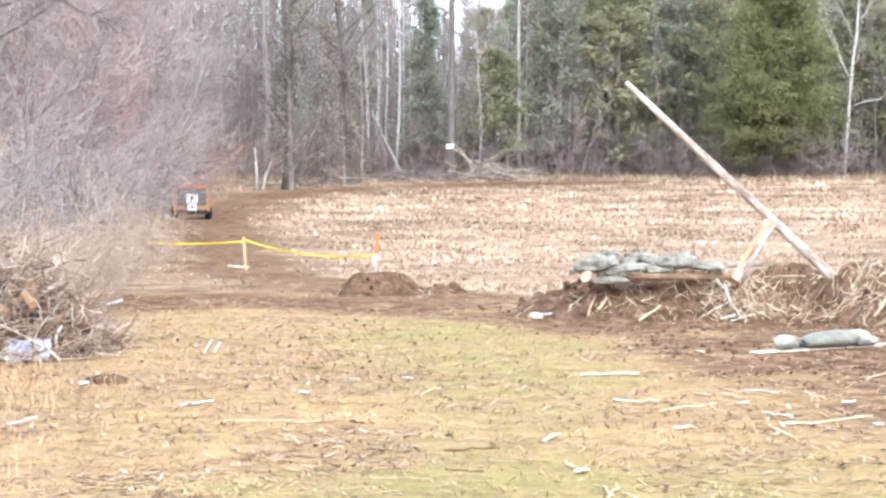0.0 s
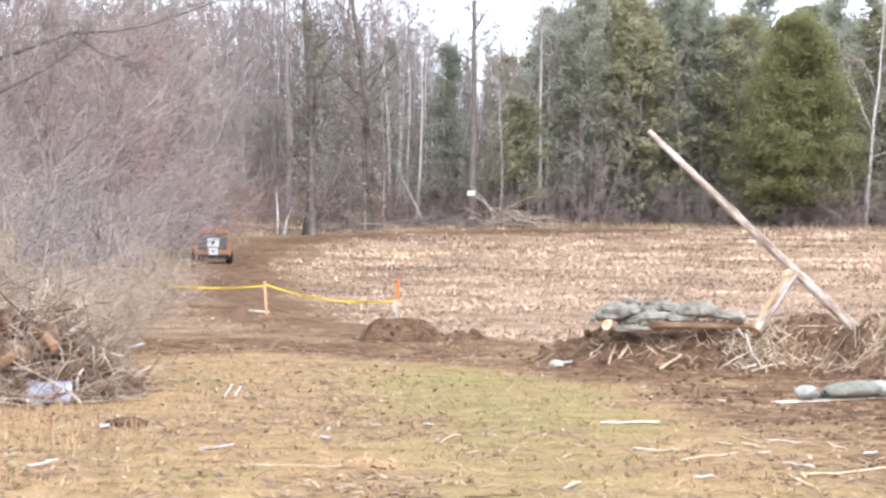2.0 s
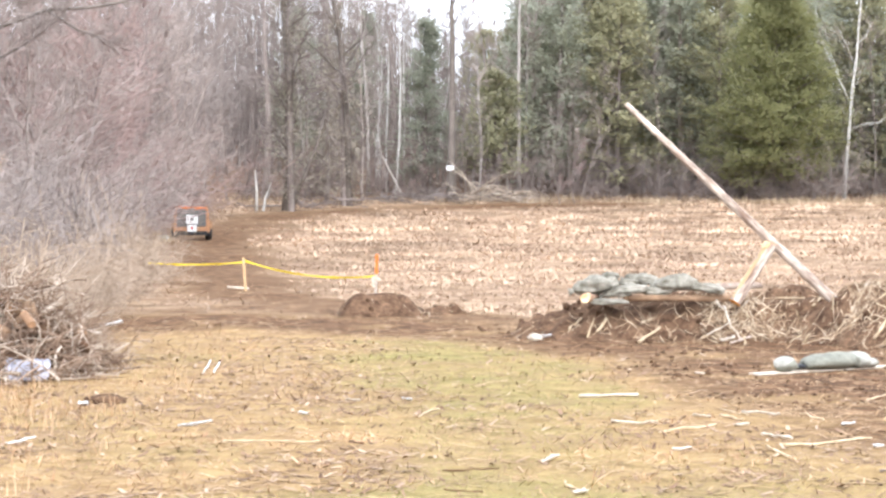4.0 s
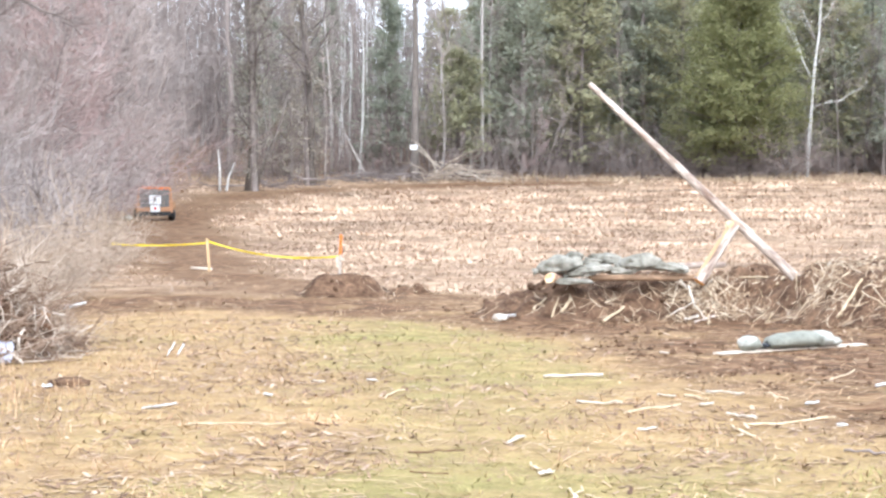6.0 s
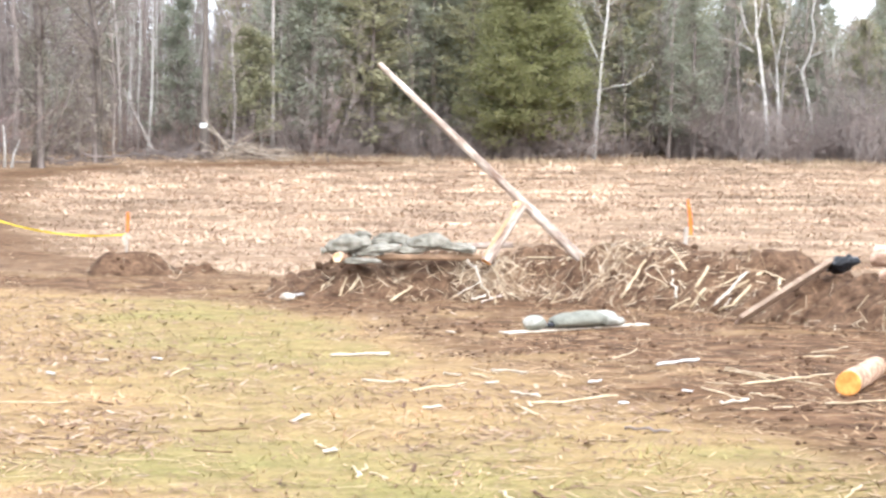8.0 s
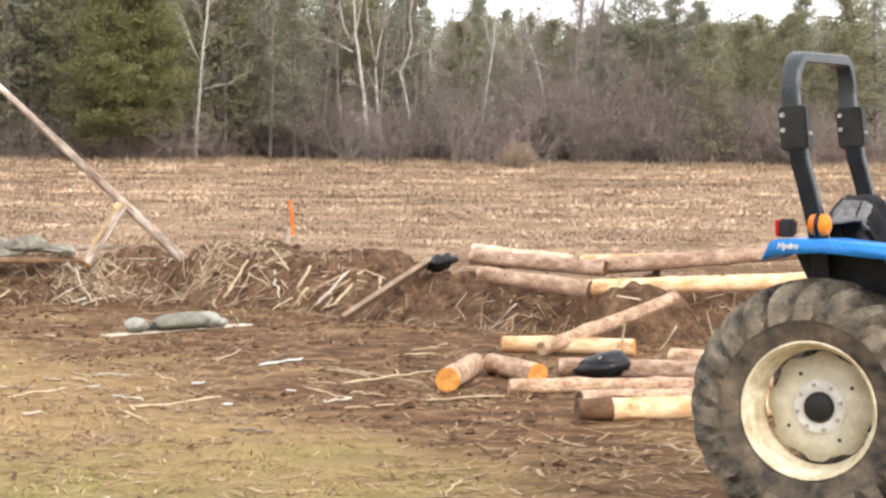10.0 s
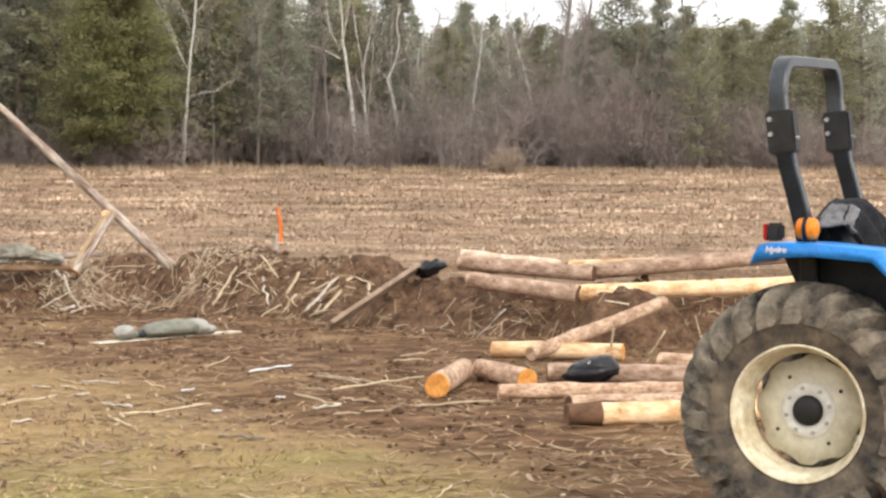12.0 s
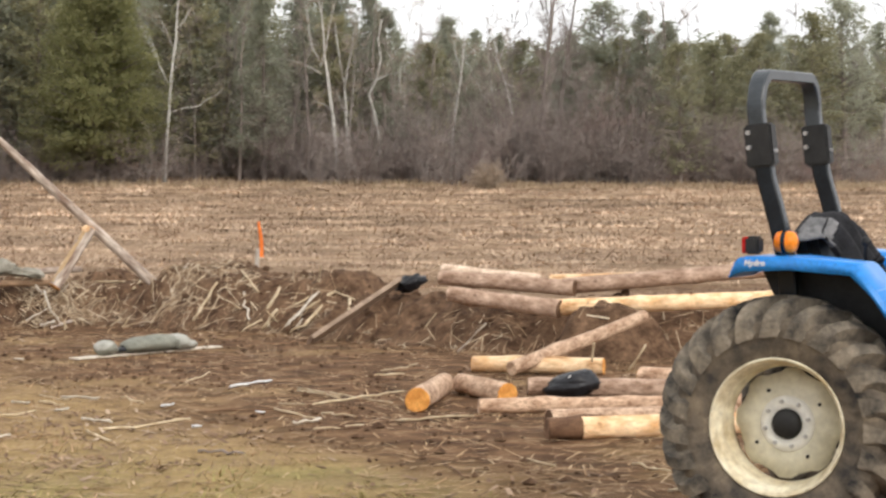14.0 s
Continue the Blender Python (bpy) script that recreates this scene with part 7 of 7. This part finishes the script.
upright = g.rand(n) < (0.07 + 0.32 * clump) * (1 + 0.5 * smooth(38, 70, r))
blades("corn_stubble", x, y, land(x, y) - 0.01, np.where(upright, g.uniform(0.05, 0.15, n) * (1 + 0.6 * clump * smooth(38, 70, r)), g.uniform(0.10, 0.36, n)), g.uniform(0.012, 0.030, n) * (0.38 + r / 62), np.where(upright, g.uniform(0.55, 1.2, n), g.uniform(1.2, 1.56, n)), tints, "tan corn stubble and leaf litter in rows", 4, True)

# stalks and straw on the mud and on the banks
x, y, g = scatter(52000, -12, 33, 11, 44, 5, 1.2)
mud, field, scrub, green = zones(x, y)
keep = (mud > 0.25) & (g.rand(len(x)) < 0.30 + 0.6 * smooth(0.45, 0.7, fbm(x, y, 0.8, 71)))
x, y = x[keep], y[keep]
n = len(x)
blades("straw_litter", x, y, land(x, y) + 0.006, g.uniform(0.05, 0.32, n) ** 1.15, g.uniform(0.005, 0.014, n), g.uniform(1.35, 1.56, n), tone(g, n, STRAW), "scattered straw and broken stalks on the mud", 6, True)

def bank_top(x, y):
    """Heights of the banks at many places at once."""
    z = land(x, y)
    for V, step in heaps:
        i, j = np.round((V[:, 0] - V[:, 0].min()) / step).astype(int), np.round((V[:, 1] - V[:, 1].min()) / step).astype(int)
        grid = np.full((i.max() + 1, j.max() + 1), -9.0)
        grid[i, j] = V[:, 2]
        a, b = np.round((x - V[:, 0].min()) / step).astype(int), np.round((y - V[:, 1].min()) / step).astype(int)
        ok = (a >= 0) & (b >= 0) & (a <= i.max()) & (b <= j.max())
        z[ok] = np.maximum(z[ok], grid[a[ok], b[ok]])
    return z


xs, ys, zs = [], [], []
g = np.random.RandomState(9)
for (V, step), count in zip(heaps, (1900, 3000, 2400, 300, 60, 900, 20)):
    pick = V[g.randint(0, len(V), count)]
    dense = fbm(pick[:, 0], pick[:, 1], 0.9, 81)
    pick = pick[g.rand(count) < smooth(0.36, 0.62, dense)]
    xs.append(pick[:, 0] + g.uniform(-0.03, 0.03, len(pick)))
    ys.append(pick[:, 1] + g.uniform(-0.03, 0.03, len(pick)))
    zs.append(pick[:, 2] + 0.01)
x, y, z = np.concatenate(xs), np.concatenate(ys), np.concatenate(zs)
n = len(x)
# a pale mat of chaff at the foot of the leaning pole
mx, my = g.uniform(3.2, 5.9, 14000), g.uniform(23.6, 26.9, 14000)
mz = bank_top(mx, my)
on = (mz - land(mx, my) > 0.03) & (g.rand(14000) < smooth(0.28, 0.56, fbm(mx, my, 1.3, 83)) * smooth(6.1, 5.0, mx))
mx, my, mz = mx[on], my[on], mz[on]
blades("chaff_mat", mx, my, mz + 0.008, g.uniform(0.04, 0.19, len(mx)), g.uniform(0.004, 0.011, len(mx)), g.uniform(1.3, 1.6, len(mx)), tone(g, len(mx), [(0.22, 0.142, 0.088), (0.36, 0.25, 0.158), (0.51, 0.385, 0.258), (0.72, 0.60, 0.45)]), "pale mat of straw and chaff on the bank", 13, True, follow=bank_top)
blades("bank_straw", x, y, z, g.uniform(0.05, 0.24, n), g.uniform(0.004, 0.010, n), g.uniform(1.25, 1.65, n), tone(g, n, [(0.22, 0.14, 0.085), (0.38, 0.265, 0.165), (0.52, 0.395, 0.265), (0.70, 0.585, 0.43)]), "dry stalks and straw dug into the earth banks", 10, True, follow=bank_top)

# crumbs of earth over the mud
x, y, g = scatter(5500, 1, 33, 11.5, 30, 51, 1.2)
mud, field, scrub, green = zones(x, y)
keep = (mud > 0.45) & (g.rand(len(x)) < smooth(0.35, 0.65, fbm(x, y, 0.9, 57)))
x, y = x[keep], y[keep]
size = g.uniform(0.010, 0.024, len(x)) * np.where(g.rand(len(x)) < 0.12, 1.9, 1.0)
z = land(x, y) + size * 0.3
corners = np.array([(1, 0, 0), (0, 1, 0), (-1, 0.2, 0), (0.1, -1, 0), (0, 0, 0.8), (0, 0.1, -0.8)])
crumbs = (np.stack([x, y, z], 1)[:, None] + corners[None] * size[:, None, None] * g.uniform(0.6, 1.3, (len(x), 6, 3))).reshape(-1, 3)
sides = np.array([(0, 1, 4), (1, 2, 4), (2, 3, 4), (3, 0, 4), (1, 0, 5), (2, 1, 5), (3, 2, 5), (0, 3, 5)])
faces = (np.arange(len(x))[:, None, None] * 6 + sides[None]).reshape(-1, 3)
tagged(new("earth_crumbs", make_mesh("earth_crumbs", crumbs, faces, M_DIRT)), "small crumbs of dark earth over the mud", "earth", kind="stuff")

# tall dry weeds along the thicket's foot
x, y, g = scatter(60000, -16, -3, 21, 75, 11, 1.2)
mud, field, scrub, green = zones(x, y)
keep = (scrub > 0.35) & (mud < 0.5)
x, y = x[keep], y[keep]
n = len(x)
blades("dry_weeds", x, y, land(x, y) - 0.01, g.uniform(0.15, 0.75, n) * (0.4 + fbm(x, y, 0.5, 91)), g.uniform(0.006, 0.014, n), g.uniform(0.0, 0.7, n), tone(g, n, [(0.20, 0.14, 0.085), (0.36, 0.27, 0.17), (0.50, 0.40, 0.27)]), "tall dry brown weeds at the thicket's foot", 12)

# a fringe of dry grass where the field meets the woods
x, y, g = scatter(26000, -6, 32, 103.5, 111, 15)
keep = g.rand(len(x)) < smooth(0.30, 0.60, fbm(x, y, 0.5, 95)) * smooth(103, 107.5, np.hypot(x, y))
x, y = x[keep], y[keep]
n = len(x)
blades("edge_grass", x, y, land(x, y) - 0.01, g.uniform(0.15, 0.55, n) * (0.4 + 0.9 * fbm(x, y, 0.4, 96)), g.uniform(0.02, 0.045, n), g.uniform(0.05, 0.8, n), tone(g, n, [(0.26, 0.185, 0.115), (0.38, 0.285, 0.185), (0.50, 0.39, 0.27)]), "dry tan grass along the wood's edge", 16)

# thin dry stems standing at the lawn's rough side
g = np.random.RandomState(17)
x, y = g.uniform(-4.2, -2.0, 3200), g.uniform(10.5, 20.5, 3200)
keep = g.rand(3200) < smooth(-1.9, -3.2, x) * smooth(0.42, 0.62, fbm(x, y, 1.2, 98))
x, y = x[keep], y[keep]
n = len(x)
blades("dry_stems", x, y, land(x, y) - 0.01, g.uniform(0.06, 0.26, n), g.uniform(0.005, 0.010, n), g.uniform(0.0, 0.9, n), tone(g, n, STRAW), "thin dry grass stems standing in the rough lawn", 18)
